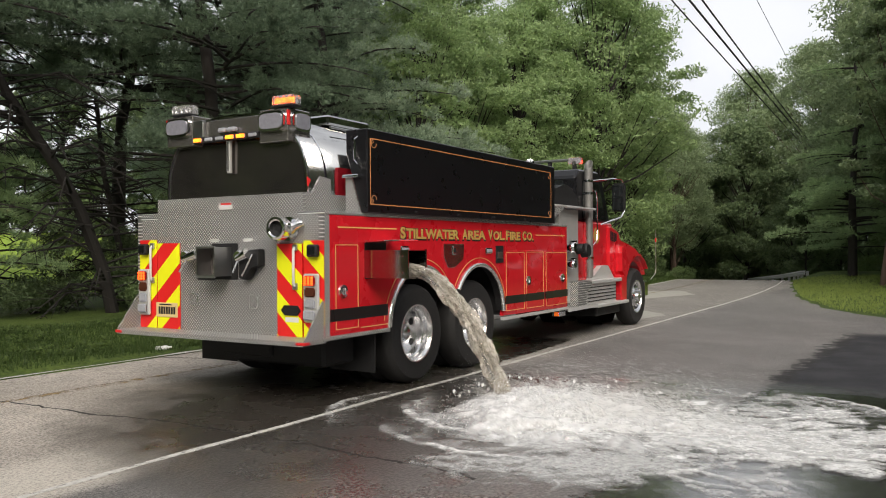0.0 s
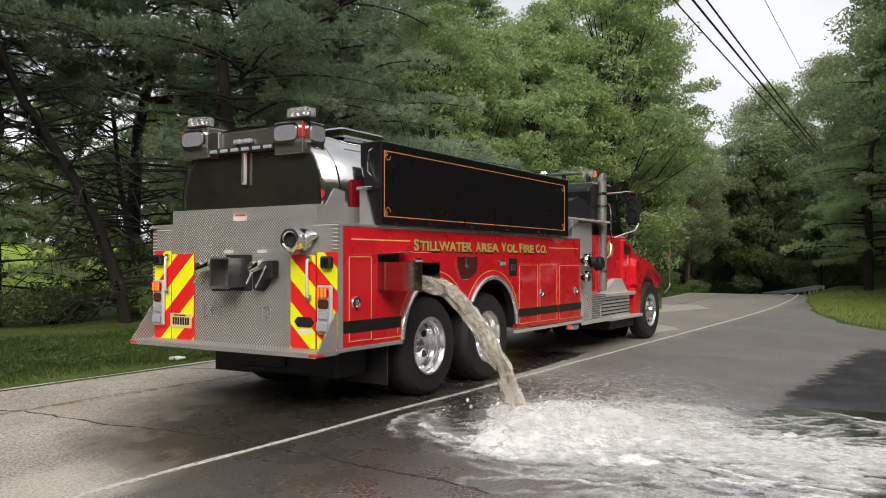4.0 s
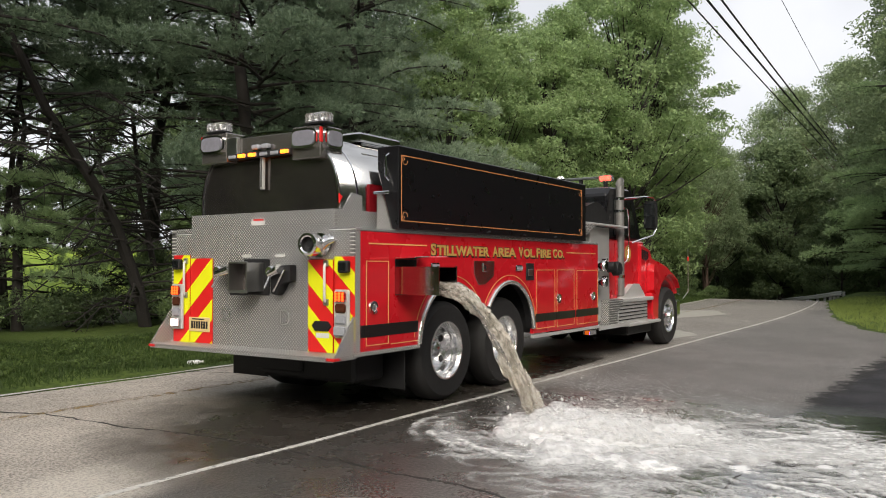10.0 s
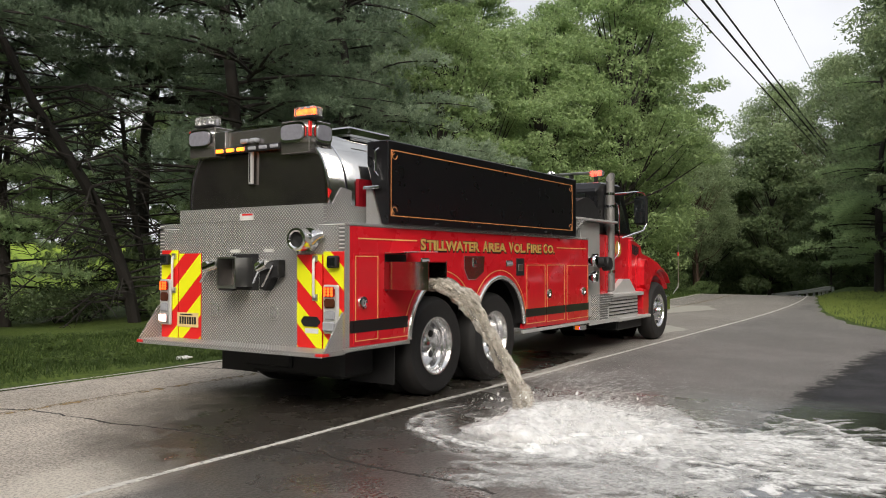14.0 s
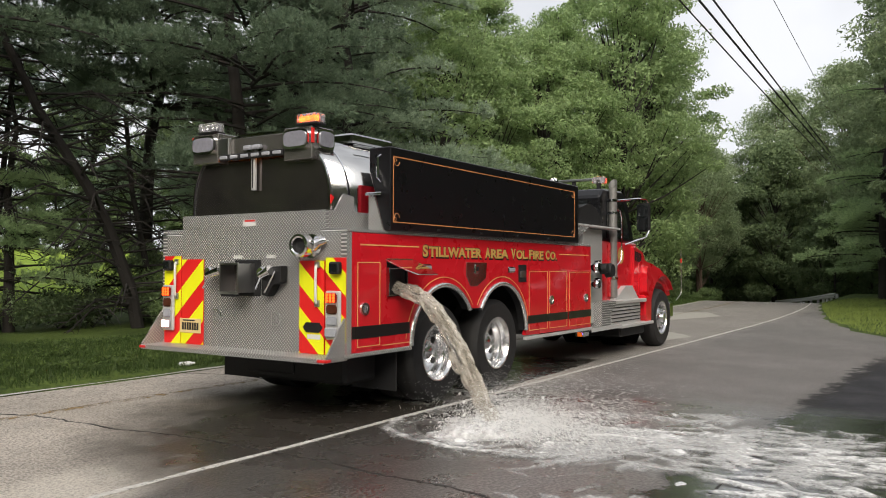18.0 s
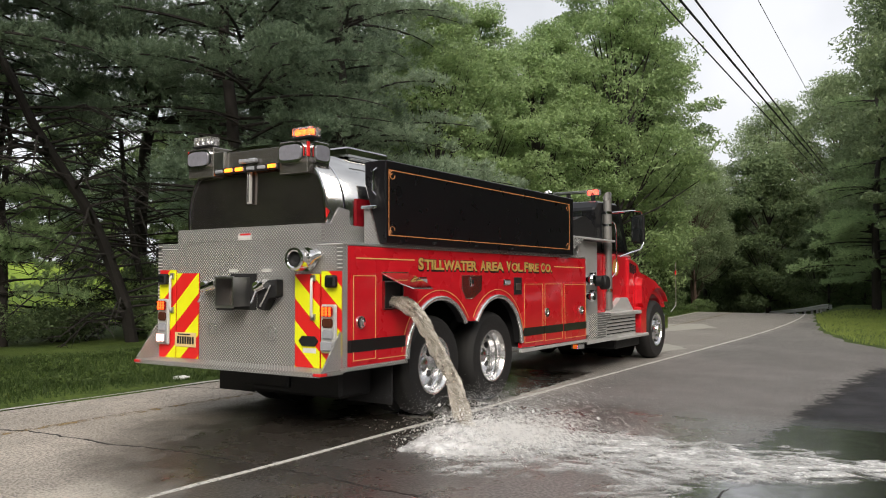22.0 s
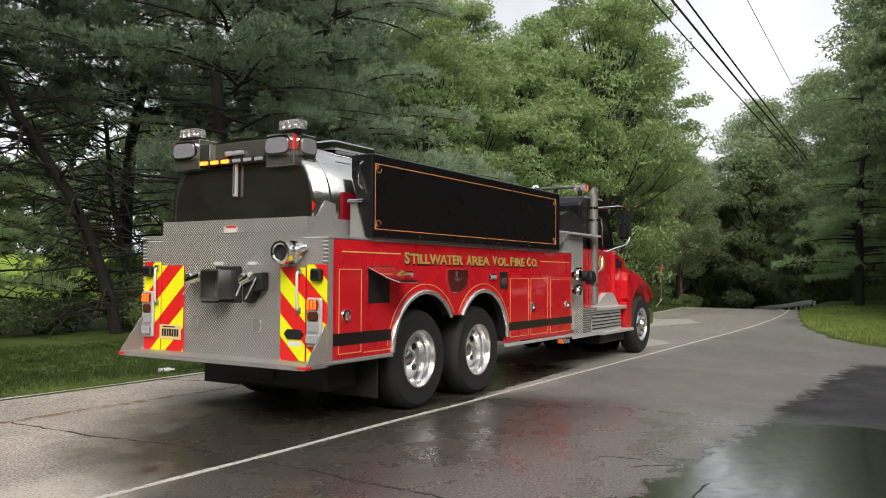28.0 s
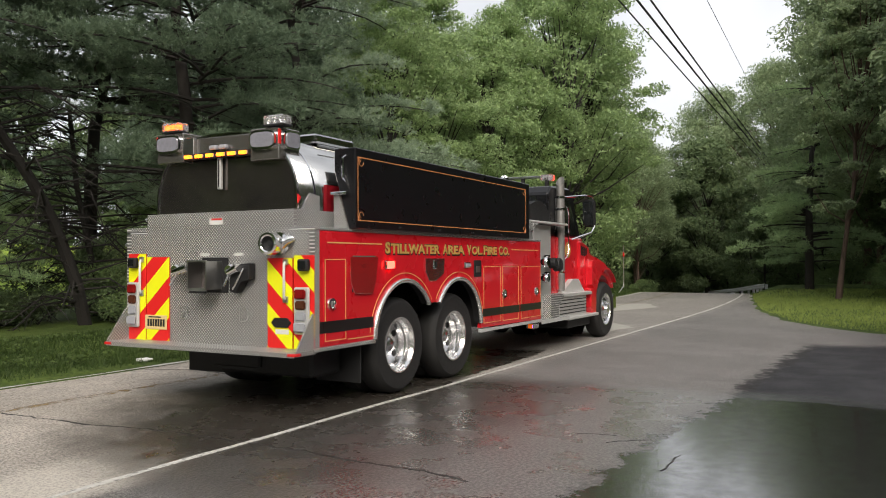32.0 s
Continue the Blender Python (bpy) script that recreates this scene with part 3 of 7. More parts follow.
for k, pts in enumerate(([(9.6, -0.75), (11.2, -1.05), (12.2, -0.4), (11.8, 0.6), (10.2, 0.7)], [(16, 1.2), (19, 0.3), (21, 1.2), (20, 2.6), (17, 2.7)])):
    out = []
    for (x0, y0), (x1, y1) in zip(pts, pts[1:] + pts[:1]):
        for i in range(6):
            s = i / 6
            out.append((x0 + (x1 - x0) * s + 0.12 * noise.noise((x0 + s * 5, y0, k)), y0 + (y1 - y0) * s + 0.10 * noise.noise((s * 4, y1, k))))
    tagged(new("pavement_patch", mesh_of("pavement_patch", prism(out, "z", -0.004, 0.0035), PALE)), "pale worn patch in the asphalt", "pavement", kind="structure")

# ---- vegetation ----
def leaf_material(name, c0, c1, trans=0.35, rough=0.55):
    m = bpy.data.materials.new(name)
    m.use_nodes = True
    n, l = m.node_tree.nodes, m.node_tree.links
    p = n["Principled BSDF"]
    geo = n.new("ShaderNodeNewGeometry")
    cr = n.new("ShaderNodeValToRGB")
    cr.color_ramp.elements[0].color, cr.color_ramp.elements[1].color = (*c0, 1), (*c1, 1)
    tc = n.new("ShaderNodeTexCoord")
    no = n.new("ShaderNodeTexNoise")
    no.inputs["Scale"].default_value, no.inputs["Detail"].default_value = 0.6, 4
    l.new(tc.outputs["Object"], no.inputs["Vector"])
    f = math_node(n, l, "ADD", math_node(n, l, "MULTIPLY", geo.outputs["Random Per Island"], 0.6), math_node(n, l, "MULTIPLY", no.outputs["Fac"], 0.5))
    l.new(f, cr.inputs["Fac"])
    l.new(cr.outputs["Color"], p.inputs["Base Color"])
    p.inputs["Roughness"].default_value = rough
    p.inputs["Specular IOR Level"].default_value = 0.25
    tr = n.new("ShaderNodeBsdfTranslucent")
    l.new(cr.outputs["Color"], tr.inputs["Color"])
    mx = n.new("ShaderNodeMixShader")
    mx.inputs["Fac"].default_value = trans
    l.new(p.outputs["BSDF"], mx.inputs[1])
    l.new(tr.outputs["BSDF"], mx.inputs[2])
    l.new(mx.outputs["Shader"], n["Material Output"].inputs["Surface"])
    return m


LEAF = leaf_material("broad_leaf", (0.15, 0.235, 0.105), (0.45, 0.58, 0.265), 0.5)
LEAF_MID = leaf_material("oak_leaf", (0.14, 0.195, 0.11), (0.39, 0.48, 0.26), 0.5)
LEAF_ASH = leaf_material("ash_leaf", (0.085, 0.125, 0.085), (0.25, 0.33, 0.225), 0.45)
LEAF_DARK = leaf_material("dark_broad_leaf", (0.075, 0.125, 0.056), (0.27, 0.365, 0.14), 0.42)
WOOD_LEAF = leaf_material("woodland_leaf", (0.060, 0.095, 0.048), (0.21, 0.28, 0.13), 0.4)
NEEDLE_LIGHT = leaf_material("young_pine_needle", (0.18, 0.28, 0.14), (0.52, 0.66, 0.35), 0.5)
NEEDLE_MID = leaf_material("grey_green_pine_needle", (0.15, 0.21, 0.14), (0.52, 0.63, 0.45), 0.5)
NEEDLE = leaf_material("pine_needle", (0.05, 0.085, 0.056), (0.28, 0.37, 0.24), 0.4)
# two grass tints: shade under the pines and sunlight put into the colour
BLADE_SHADE = leaf_material("shaded_grass_blade", (0.027, 0.050, 0.013), (0.072, 0.114, 0.029), 0.3)
BLADE_SUN = leaf_material("sunlit_grass_blade", (0.15, 0.215, 0.05), (0.38, 0.45, 0.12), 0.4)
BARK = material("pine_bark", (0.026, 0.022, 0.019), 0.9, vary=0.4, scale=7, bump=0.9, bump_scale=22)
BARK_RED = material("reddish_bark", (0.105, 0.068, 0.052), 0.9, vary=0.35, scale=7, bump=0.9, bump_scale=22)


def leaves(rng, centres, spread, count, size, squash=0.7):
    """Diamond leaves scattered round the centres of clumps, as arrays of vertices and faces."""
    k = len(centres) * count
    c = np.repeat(np.asarray(centres), count, axis=0)
    sp = np.repeat(np.asarray(spread), count)[:, None]
    d = rng.normal(size=(k, 3))
    d /= np.linalg.norm(d, axis=1)[:, None]
    r = rng.uniform(0.25, 1.0, size=(k, 1)) ** 0.6
    off = d * r * sp
    off[:, 2] *= squash
    p = c + off
    # blades turn their faces up and to the light
    face = rng.normal(size=(k, 3)) * 0.75 + np.array((-0.42, -0.34, 0.62))
    u = np.cross(face, rng.normal(size=(k, 3)))
    u /= np.linalg.norm(u, axis=1)[:, None]
    w = np.cross(u, face)
    w /= np.linalg.norm(w, axis=1)[:, None]
    s = (size * rng.uniform(0.6, 1.35, size=(k, 1)))
    a, b = u * s, w * s * 0.46
    return np.stack((p - a * 0.9 + b, p - a * 0.9 - b, p + a * 1.1), axis=1).reshape(-1, 3)


def quads_mesh(name, v, mat, corners=4):
    k = len(v) // corners
    me = bpy.data.meshes.new(name)
    me.vertices.add(len(v))
    me.vertices.foreach_set("co", np.asarray(v, dtype=np.float32).ravel())
    me.loops.add(len(v))
    me.loops.foreach_set("vertex_index", np.arange(len(v), dtype=np.int32))
    me.polygons.add(k)
    me.polygons.foreach_set("loop_start", np.arange(0, len(v), corners, dtype=np.int32))
    me.update(calc_edges=True)
    me.materials.append(mat)
    return me


def broad_tree(seed, height, radius, clear, clumps, per, size, mat, bark, lean=0.0, squash=0.7, girth=1.0, loose=0.2):
    """Meshes of trunk with limbs, and of crown, at the origin."""
    rng = np.random.default_rng(seed)
    bm = None
    top = Vector((lean * height, 0.15 * height * (rng.random() - 0.5), height * 0.92))
    path = [Vector((0, 0, -0.15)).lerp(top, s) + Vector((rng.normal() * 0.12 * s, rng.normal() * 0.12 * s, 0)) for s in np.linspace(0, 1, 9)]
    base = (0.018 * height + 0.05) * girth
    bm = tube(path, [base * (1.25 if i == 0 else 1) * (1 - 0.085 * i * 1.2) for i in range(9)], 10)
    centres, spread = [], []
    for i in range(clumps):
        s = clear + (1 - clear) * rng.random() ** 0.85
        h = s * height
        env = radius * math.sin(math.pi * min(1, max(0.06, (s - clear) / (1.04 - clear)) ** 0.72)) ** 0.75
        ang = rng.uniform(0, 2 * math.pi)
        rr = env * (0.35 + 0.65 * rng.random() ** 0.5) * (0.8 + 0.45 * noise.noise((math.cos(ang) * 1.7, math.sin(ang) * 1.7, s * 4 + seed)))
        c = Vector((math.cos(ang) * rr + lean * h, math.sin(ang) * rr, h))
        centres.append(c)
        spread.append(radius * rng.uniform(0.13, 0.22 + 0.28 * loose))
        if i % 3 == 0:
            st = path[min(8, max(1, int((s * 0.8) * 8)))]
            mid = st.lerp(c, 0.5) + Vector((0, 0, -0.04 * height * rng.random()))
            tube([st, mid, c], [base * 0.32, base * 0.2, base * 0.06], 5, bm)
    return mesh_of("trunk", bm, bark, True), quads_mesh("crown", leaves(rng, centres, spread, per, size, squash), mat, 3)


def pine_tree(seed, height, reach, low, boughs, twigs, tufts, blade, dead=10, nb=16, wide=0.0074, needle=None):
    """White pine: whorled drooping boughs set with needle tufts; bare dead branches lower down."""
    rng = np.random.default_rng(seed)
    path = [Vector((0.25 * s * rng.normal(), 0.25 * s * rng.normal(), -0.2 + s * height)) for s in np.linspace(0, 1, 9)]
    rad = [0.20 * (1 - 0.1 * i) for i in range(9)]
    bm = tube(path, rad, 10)
    pos, dirs = [], []
    for i in range(boughs + dead):
        deadb = i >= boughs
        s = rng.uniform(0.14, 0.5) if deadb else low + (1 - low) * rng.random() ** 1.75
        k = min(7, int(s * 8))
        st = path[k].lerp(path[k + 1], s * 8 - k)
        L = reach * (1.05 - 0.75 * max(0, s - 0.15)) * rng.uniform(0.6, 1.1) * (0.75 if deadb else 1)
        ang = rng.uniform(0, 2 * math.pi)
        d = Vector((math.cos(ang), math.sin(ang), 0))
        side = Vector((-d.y, d.x, 0))
        pts = []
        sag = rng.uniform(0.02, 0.13)
        for q in np.linspace(0, 1, 7):
            pts.append(st + d * L * q + side * 0.10 * L * math.sin(q * 3 + seed) + Vector((0, 0, L * (0.16 * q - (sag + 0.13) * q * q))))
        tube(pts, [0.045 * (1 - 0.13 * j) * (0.6 if deadb else 1) for j in range(7)], 5, bm)
        if deadb:
            for j in range(6):
                p0 = pts[1 + j % 5]
                e = p0 + (d * rng.normal() + side * rng.normal()) * 0.5 + Vector((0, 0, rng.uniform(-0.35, 0.1)))
                tube([p0, (p0 + e) / 2 + Vector((0, 0, 0.05)), e], [0.012, 0.009, 0.004], 4, bm)
            continue
        n_w = max(6, int(twigs * L / reach))
        knots = [0.30 + 0.17 * k + rng.uniform(-0.05, 0.05) for k in range(5)]
        for j in range(n_w):
            q = min(1.0, max(0.12, knots[j % 5] + rng.normal() * 0.05))
            a = q * 6
            ia = min(5, int(a))
            c = pts[ia].lerp(pts[ia + 1], a - ia)
            hand = 1 if j % 2 else -1
            t = (d * 0.7 + side * hand * rng.uniform(0.3, 1.0) + Vector((0, 0, rng.uniform(-0.12, 0.34)))).normalized()
            tl = (0.30 * L * (1.05 - q) + 0.28) * rng.uniform(0.7, 1.15)
            for w in range(tufts):
                u = (w + rng.random()) / tufts
                pos.append(c + t * tl * u + Vector((rng.normal() * 0.06, rng.normal() * 0.06, rng.normal() * 0.085 + 0.03 - 0.05 * u * u)))
                dirs.append((t * (0.45 + 0.5 * u) + Vector((0, 0, 0.42))).normalized())
    P, D = np.asarray(pos), np.asarray(dirs)
    P, D = np.repeat(P, nb, axis=0), np.repeat(D, nb, axis=0)
    k = len(P)
    fan = rng.normal(size=(k, 3)) * 0.62
    T = D + fan
    T /= np.linalg.norm(T, axis=1)[:, None]
    ln = blade * rng.uniform(0.7, 1.2, size=(k, 1))
    W = np.cross(T, rng.normal(size=(k, 3)))
    W /= np.linalg.norm(W, axis=1)[:, None]
    W *= wide
    v = np.stack((P - W, P + W, P + T * ln), axis=1).reshape(-1, 3)
    return mesh_of("trunk", bm, BARK, True), quads_mesh("crown", v, needle or NEEDLE, 3)


def plant_tree(meshes, x, y, turn, label, group, size=1.0, name="tree"):
    e = thing(name, label, "tree", group, at=pose(x, y, ground_z(x, y), 0, 0, turn))
    for nm, me in zip(("trunk", "crown"), meshes):
        o = new(nm, me)
        o.parent = e
        o.scale = (size, size, size)
    return e


PINES = [pine_tree(3, 13.0, 5.2, 0.43, 70, 38, 10, 0.13, 18), pine_tree(8, 14.0, 5.5, 0.25, 84, 38, 10, 0.13), pine_tree(15, 12.5, 5.0, 0.23, 80, 38, 10, 0.13, 16, needle=NEEDLE_MID)]
for x, y, turn, s, m in ((0.6, 9.6, 0, 1.0, 0), (7.4, 8.4, 130, 1.0, 1), (11.8, 8.8, 250, 1.05, 2), (7.4, 11.6, 200, 1.0, 0), (2.8, 12.2, 75, 1.1, 0)):
    plant_tree(PINES[m], x, y, turn, "tall white pine with drooping needle boughs", "pines along the road", s, "pine_tree")
LIGHT_PINE = pine_tree(33, 13.5, 5.2, 0.24, 50, 26, 9, 0.19, 10, 9, 0.011, NEEDLE_MID)
for x, y, turn, s in ((13.2, 13.5, 20, 1.1), (12.4, 11.2, 75, 1.0), (0.8, 13.6, 310, 1.2)):
    plant_tree(LIGHT_PINE, x, y, turn, "tall white pine with drooping needle boughs", "pines along the road", s, "pine_tree")
BROAD = [broad_tree(21, 16.5, 4.5, 0.07, 250, 250, 0.085, LEAF, BARK, squash=0.42, girth=0.6, loose=0.3), broad_tree(22, 14.5, 4.2, 0.06, 220, 250, 0.085, LEAF, BARK, squash=0.42, girth=0.6, loose=0.3),
         broad_tree(23, 14.0, 4.0, 0.22, 150, 330, 0.085, LEAF_MID, BARK_RED, squash=0.6, girth=0.5, loose=0.5), broad_tree(26, 15.0, 4.2, 0.32, 130, 230, 0.085, LEAF_ASH, BARK, squash=0.7, girth=0.8, loose=0.6)]
for x, y, turn, s, m in ((19.5, 8.8, 0, 0.68, 0), (22.6, 7.9, 30, 0.72, 1), (25.2, 8.4, 80, 0.82, 1), (28.6, 7.2, 200, 1.0, 0), (32.2, 7.4, 160, 0.86, 0), (35.5, 8.8, 40, 0.9, 2), (16.0, 8.2, 220, 0.7, 1), (39.0, 9.9, 300, 0.85, 2), (27.0, 13.0, 20, 0.72, 0), (45, 12, 200, 0.9, 2), (55.0, 10.8, 80, 0.85, 2), (61.0, 12.6, 10, 1.0, 2)):
    plant_tree(BROAD[m], x, y, turn, "leafy light green broadleaf tree beside the road", "roadside trees", s)
for x, y, turn, s in ((14.6, 13.2, 40, 1.0), (18.4, 13.6, 160, 0.95)):
    plant_tree(BROAD[3], x, y, turn, "tall grey-green ash with hanging leaves behind the pines", "roadside trees", s)
for x, y, turn, s in ((38.5, -5.0, 100, 1.3), (34.0, -5.6, 190, 1.22), (46.0, -4.4, 240, 1.08), (72.0, 8.2, 20, 1.36), (54.0, -3.4, 140, 1.15), (21.0, -9.4, 280, 1.0), (27.5, -9.2, 10, 1.06), (38, -8.8, 70, 1.15), (70, 2.6, 310, 1.45), (63, -1.8, 60, 1.25)):
    plant_tree(BROAD[2], x, y, turn, "dark green oak at the lawn's edge", "roadside trees", s)
LAWN_OAK = broad_tree(27, 12.0, 2.1, 0.24, 110, 330, 0.075, LEAF_MID, BARK_RED, lean=0.11, squash=0.55, girth=0.36)
plant_tree(LAWN_OAK, 25.3, -4.35, -90, "slender green oak leaning over the lawn", "roadside trees")
plant_tree(LAWN_OAK, 21.6, -6.6, -60, "slender green oak leaning over the lawn", "roadside trees", 0.95)
SMALL_PINE = pine_tree(29, 9.5, 2.9, 0.20, 46, 20, 9, 0.17, 2, 10, 0.010, NEEDLE_LIGHT)
for x, y, turn, s in ((29.8, -3.1, 0, 0.95), (36.5, -2.6, 120, 0.7), (3.2, 10.2, 170, 0.6)):
    plant_tree(SMALL_PINE, x, y, turn, "young green pine among the roadside trees", "young pines", s, "pine_tree")
BACK = broad_tree(24, 13.0, 4.6, 0.03, 96, 330, 0.14, WOOD_LEAF, BARK, girth=0.7)
BACK_FAR = broad_tree(25, 13.0, 4.6, 0.03, 80, 140, 0.22, WOOD_LEAF, BARK, girth=0.7)
for i in range(26):
    a = radians(182 + i * 6.4)
    r = 36 + 6 * ((i * 0.618) % 1)
    x, y = -4 + r * math.cos(a), -6 + r * math.sin(a) * 0.95
    if -2.5 < y < 4.5:
        continue
    plant_tree(BACK_FAR, x, y, i * 77, "dark leafy tree standing behind the apron", "trees round the apron", 1.35 + 0.3 * ((i * 0.37) % 1))
for i, (x, y) in enumerate(((-24, 9), (-30, 8), (-14, 10), (-19, 11), (-8, 10.5), (-36, 7), (-12, 15), (-4, 16), (-22, 16), (-27, 13), (-33, 12), (-40, 10), (-17, 17), (-30, 18), (-38, 16), (-46, 9), (-46, 15), (-54, 8), (16, -13), (20, -15.5), (25, -13.5), (14.5, -19), (30, -15), (36, -13), (46, -13), (56, -10), (64, -6), (60, -18), (75, -10))):
    plant_tree(BACK_FAR, x, y, i * 77, "dark leafy tree standing behind the apron", "trees round the apron", 1.0)
for i, (x, y, turn) in enumerate(((23.5, 19.5, 60), (28.5, 19, 160), (62, 7, 0), (70, 14, 90), (64, 17, 190), (55, 16, 30), (74, 3, 140), (82, 9, 250), (50, 21, 70), (42, 19, 160), (34, 18, 280), (80, 22, 20), (90, 15, 80), (80, 12.5, 15), (81, 17, 130), (86, 20, 60), (87, 11, 200), (93, 18, 10), (78, 25, 70))):
    plant_tree(BACK, x, y, turn, "distant dark woodland tree", "far woodland trees", 1.0)
for i, (x, y) in enumerate(((17, -14), (22, -17), (27, -19), (13, -18), (8, -24), (-10, 12.5), (-11.5, 10.2), (-6.5, 13.5), (-15, 14), (-19, 14.5), (-24, 12))):
    plant_tree(BACK, x, y, i * 71, "dark leafy tree standing round the open ground", "trees round the apron", 0.95)
for i, (x, y) in enumerate(((25, 41), (30, 37), (34, 30))):
    plant_tree(BACK, x, y, i * 83, "dark leafy tree on the far side of the field", "far woodland trees", 0.9)
# low thicket that closes the wood's edge
for i, (x, y) in enumerate([(22 + 5.5 * k, -12.5 + 1.15 * k) for k in range(9)] + [(58 + 4 * k, -6 + 3.4 * k) for k in range(9)] + [(20 + 6 * k, 15.5 + (k % 2)) for k in range(6)] + [(36 + 5 * k, 10.4 + 1.1 * k) for k in range(6)] + [(34, -5.6), (41, -4.6), (48, -2.6), (54, 0.2), (79, 14.5), (79, 17.5), (80, 10), (46, 13.5), (52, 15), (57, 17), (97, 9), (98, 12.5), (97, 16), (99, 19), (96, 5), (67, 7.2), (66, 4.8), (64.5, 2.4), (60, 0.0), (72, 10.6), (75, 8.8), (74, 6), (72, 3), (70, 0.2), (46.5, 0.7), (51, 2.0), (56, 3.5), (61, 5.2)]):
    plant_tree(BACK_FAR, x, y, i * 61, "low dense thicket at the edge of the wood", "thicket", 0.34 + 0.1 * ((i * 0.618) % 1), "thicket_tree")

# shrubs under the trees
def shrub(seed, r, h, mat):
    rng = np.random.default_rng(seed)
    cs = [(rng.normal() * r * 0.5, rng.normal() * r * 0.5, h * rng.uniform(0.2, 0.9)) for _ in range(22)]
    bm = None
    for c in cs[::3]:
        bm = tube([(0, 0, -0.05), (c[0] * 0.5, c[1] * 0.5, c[2] * 0.6), c], [0.02, 0.014, 0.006], 5, bm)
    return mesh_of("stem", bm, BARK), quads_mesh("foliage", leaves(rng, cs, [r * 0.35] * 22, 300, 0.036), mat, 3)


SHRUBS = [shrub(41, 1.0, 1.3, LEAF_DARK), shrub(42, 0.9, 1.0, LEAF), shrub(43, 1.2, 1.7, LEAF_DARK)]
SHRUBS.append(shrub(44, 1.1, 0.7, WOOD_LEAF))
SHRUBS.append(shrub(45, 1.0, 2.0, WOOD_LEAF))
spots_list = [(6.6, 9.4), (8.0, 10.2), (9.8, 10.6), (11.2, 10.8), (13.0, 10.6), (14.6, 10.2), (-1.0, 7.2), (0.6, 7.6), (6.3, 7.0), (8.6, 7.1), (9.9, 7.4), (13.4, 7.3), (15.0, 7.9), (17.4, 7.6), (20.6, 7.4), (22.8, 7.7), (26.6, 7.5), (28.8, 7.8), (33, 8.2), (35, 8.6), (27, -6.6), (24, -8.2), (31, -6), (36, -4.4), (44, -3), (40, 9.5), (48, 10.5), (52, 9.5)]
low_spots = [(1.2, 9.8), (2.6, 10.8), (4.4, 10.4), (6.1, 8.9)]
tall_spots = [(5.6, 11.2), (6.9, 11.0), (7.9, 11.6), (3.0, 13.6)]
for i, (x, y) in enumerate(spots_list + low_spots + tall_spots):
    e = thing("shrub", "leafy green undergrowth shrub beneath the trees", "shrub", "undergrowth", at=pose(x, y, ground_z(x, y), 0, 0, i * 67))
    for nm, me in zip(("stem", "foliage"), SHRUBS[i % 3 if i < len(spots_list) else 3 if i < len(spots_list + low_spots) else 4]):
        o = new(nm, me)
        o.parent = e

# grass blades on the verges
def blades(rng, k, xr, yr, keep, h, mat, name, label):
    x, y = rng.uniform(*xr, k), rng.uniform(*yr, k)
    ok = [keep(a, b) for a, b in zip(x, y)]
    x, y = x[ok], y[ok]
    z = np.array([ground_z(a, b) for a, b in zip(x, y)]) - 0.01
    hh = h * rng.uniform(0.5, 1.3, len(x))
    a = rng.uniform(0, 6.28, len(x))
    w = 0.007
    P = np.stack((x, y, z), 1)
    W = np.stack((np.cos(a) * w, np.sin(a) * w, a * 0), 1)
    T = np.stack((rng.normal(size=len(x)) * hh * 0.35, rng.normal(size=len(x)) * hh * 0.35, hh), 1)
    v = np.stack((P - W, P + W, P + T), 1).reshape(-1, 3)
    tagged(new(name, quads_mesh(name, v, mat, 3)), label, "grass", kind="stuff")


rg = np.random.default_rng(11)
blades(rg, 60000, (-3.5, 14), (3.1, 7.2), lambda x, y: y > left_edge(x) - 0.02 + 0.05 * noise.noise((x * 2, 0, 0)), 0.075, BLADE_SHADE, "verge_grass", "long green grass on the road verge")
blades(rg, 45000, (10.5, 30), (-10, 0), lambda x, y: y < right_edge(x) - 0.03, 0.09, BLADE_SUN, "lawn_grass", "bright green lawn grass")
blades(rg, 16000, (14, 33), (3.1, 7.5), lambda x, y: y > left_edge(x), 0.14, BLADE_SHADE, "verge_grass", "green grass on the far verge")

rw_ = np.random.default_rng(19)
spots_w = []
while len(spots_w) < 520:
    x, y = rw_.uniform(-3, 13), 3.2 + 3.8 * rw_.random() ** 1.2
    if y > left_edge(x) + 0.05 and noise.noise((x * 0.9, y * 1.1, 3)) > -0.1:
        spots_w.append((x, y, ground_z(x, y) + 0.05))
tagged(new("verge_weeds", quads_mesh("verge_weeds", leaves(rw_, spots_w, [0.11] * len(spots_w), 40, 0.026, 0.45), leaf_material("weed_leaf", (0.038, 0.066, 0.018), (0.125, 0.18, 0.05)), 3)), "low broadleaf weeds among the verge grass", "weeds", kind="stuff")

for i, (x, y) in enumerate(((12, 37.5), (15.5, 38), (18.5, 37.4), (21, 38.2), (23.5, 37.5), (26, 38.4), (29, 37.6), (32.5, 38.2))):
    plant_tree(BACK_FAR, x, y, i * 59, "distant small hedgerow tree beyond the field", "hedgerow trees", 0.40 + 0.06 * (i % 2))
# distant hedgerow beyond the field
for i in range(14):
    a = radians(46 + i * 3.0)
    r = 95 + 12 * ((i * 0.618) % 1)
    plant_tree(BACK_FAR, -5 + r * math.cos(a), -6 + r * math.sin(a), i * 50, "distant small hedgerow tree beyond the field", "hedgerow trees", 0.5)

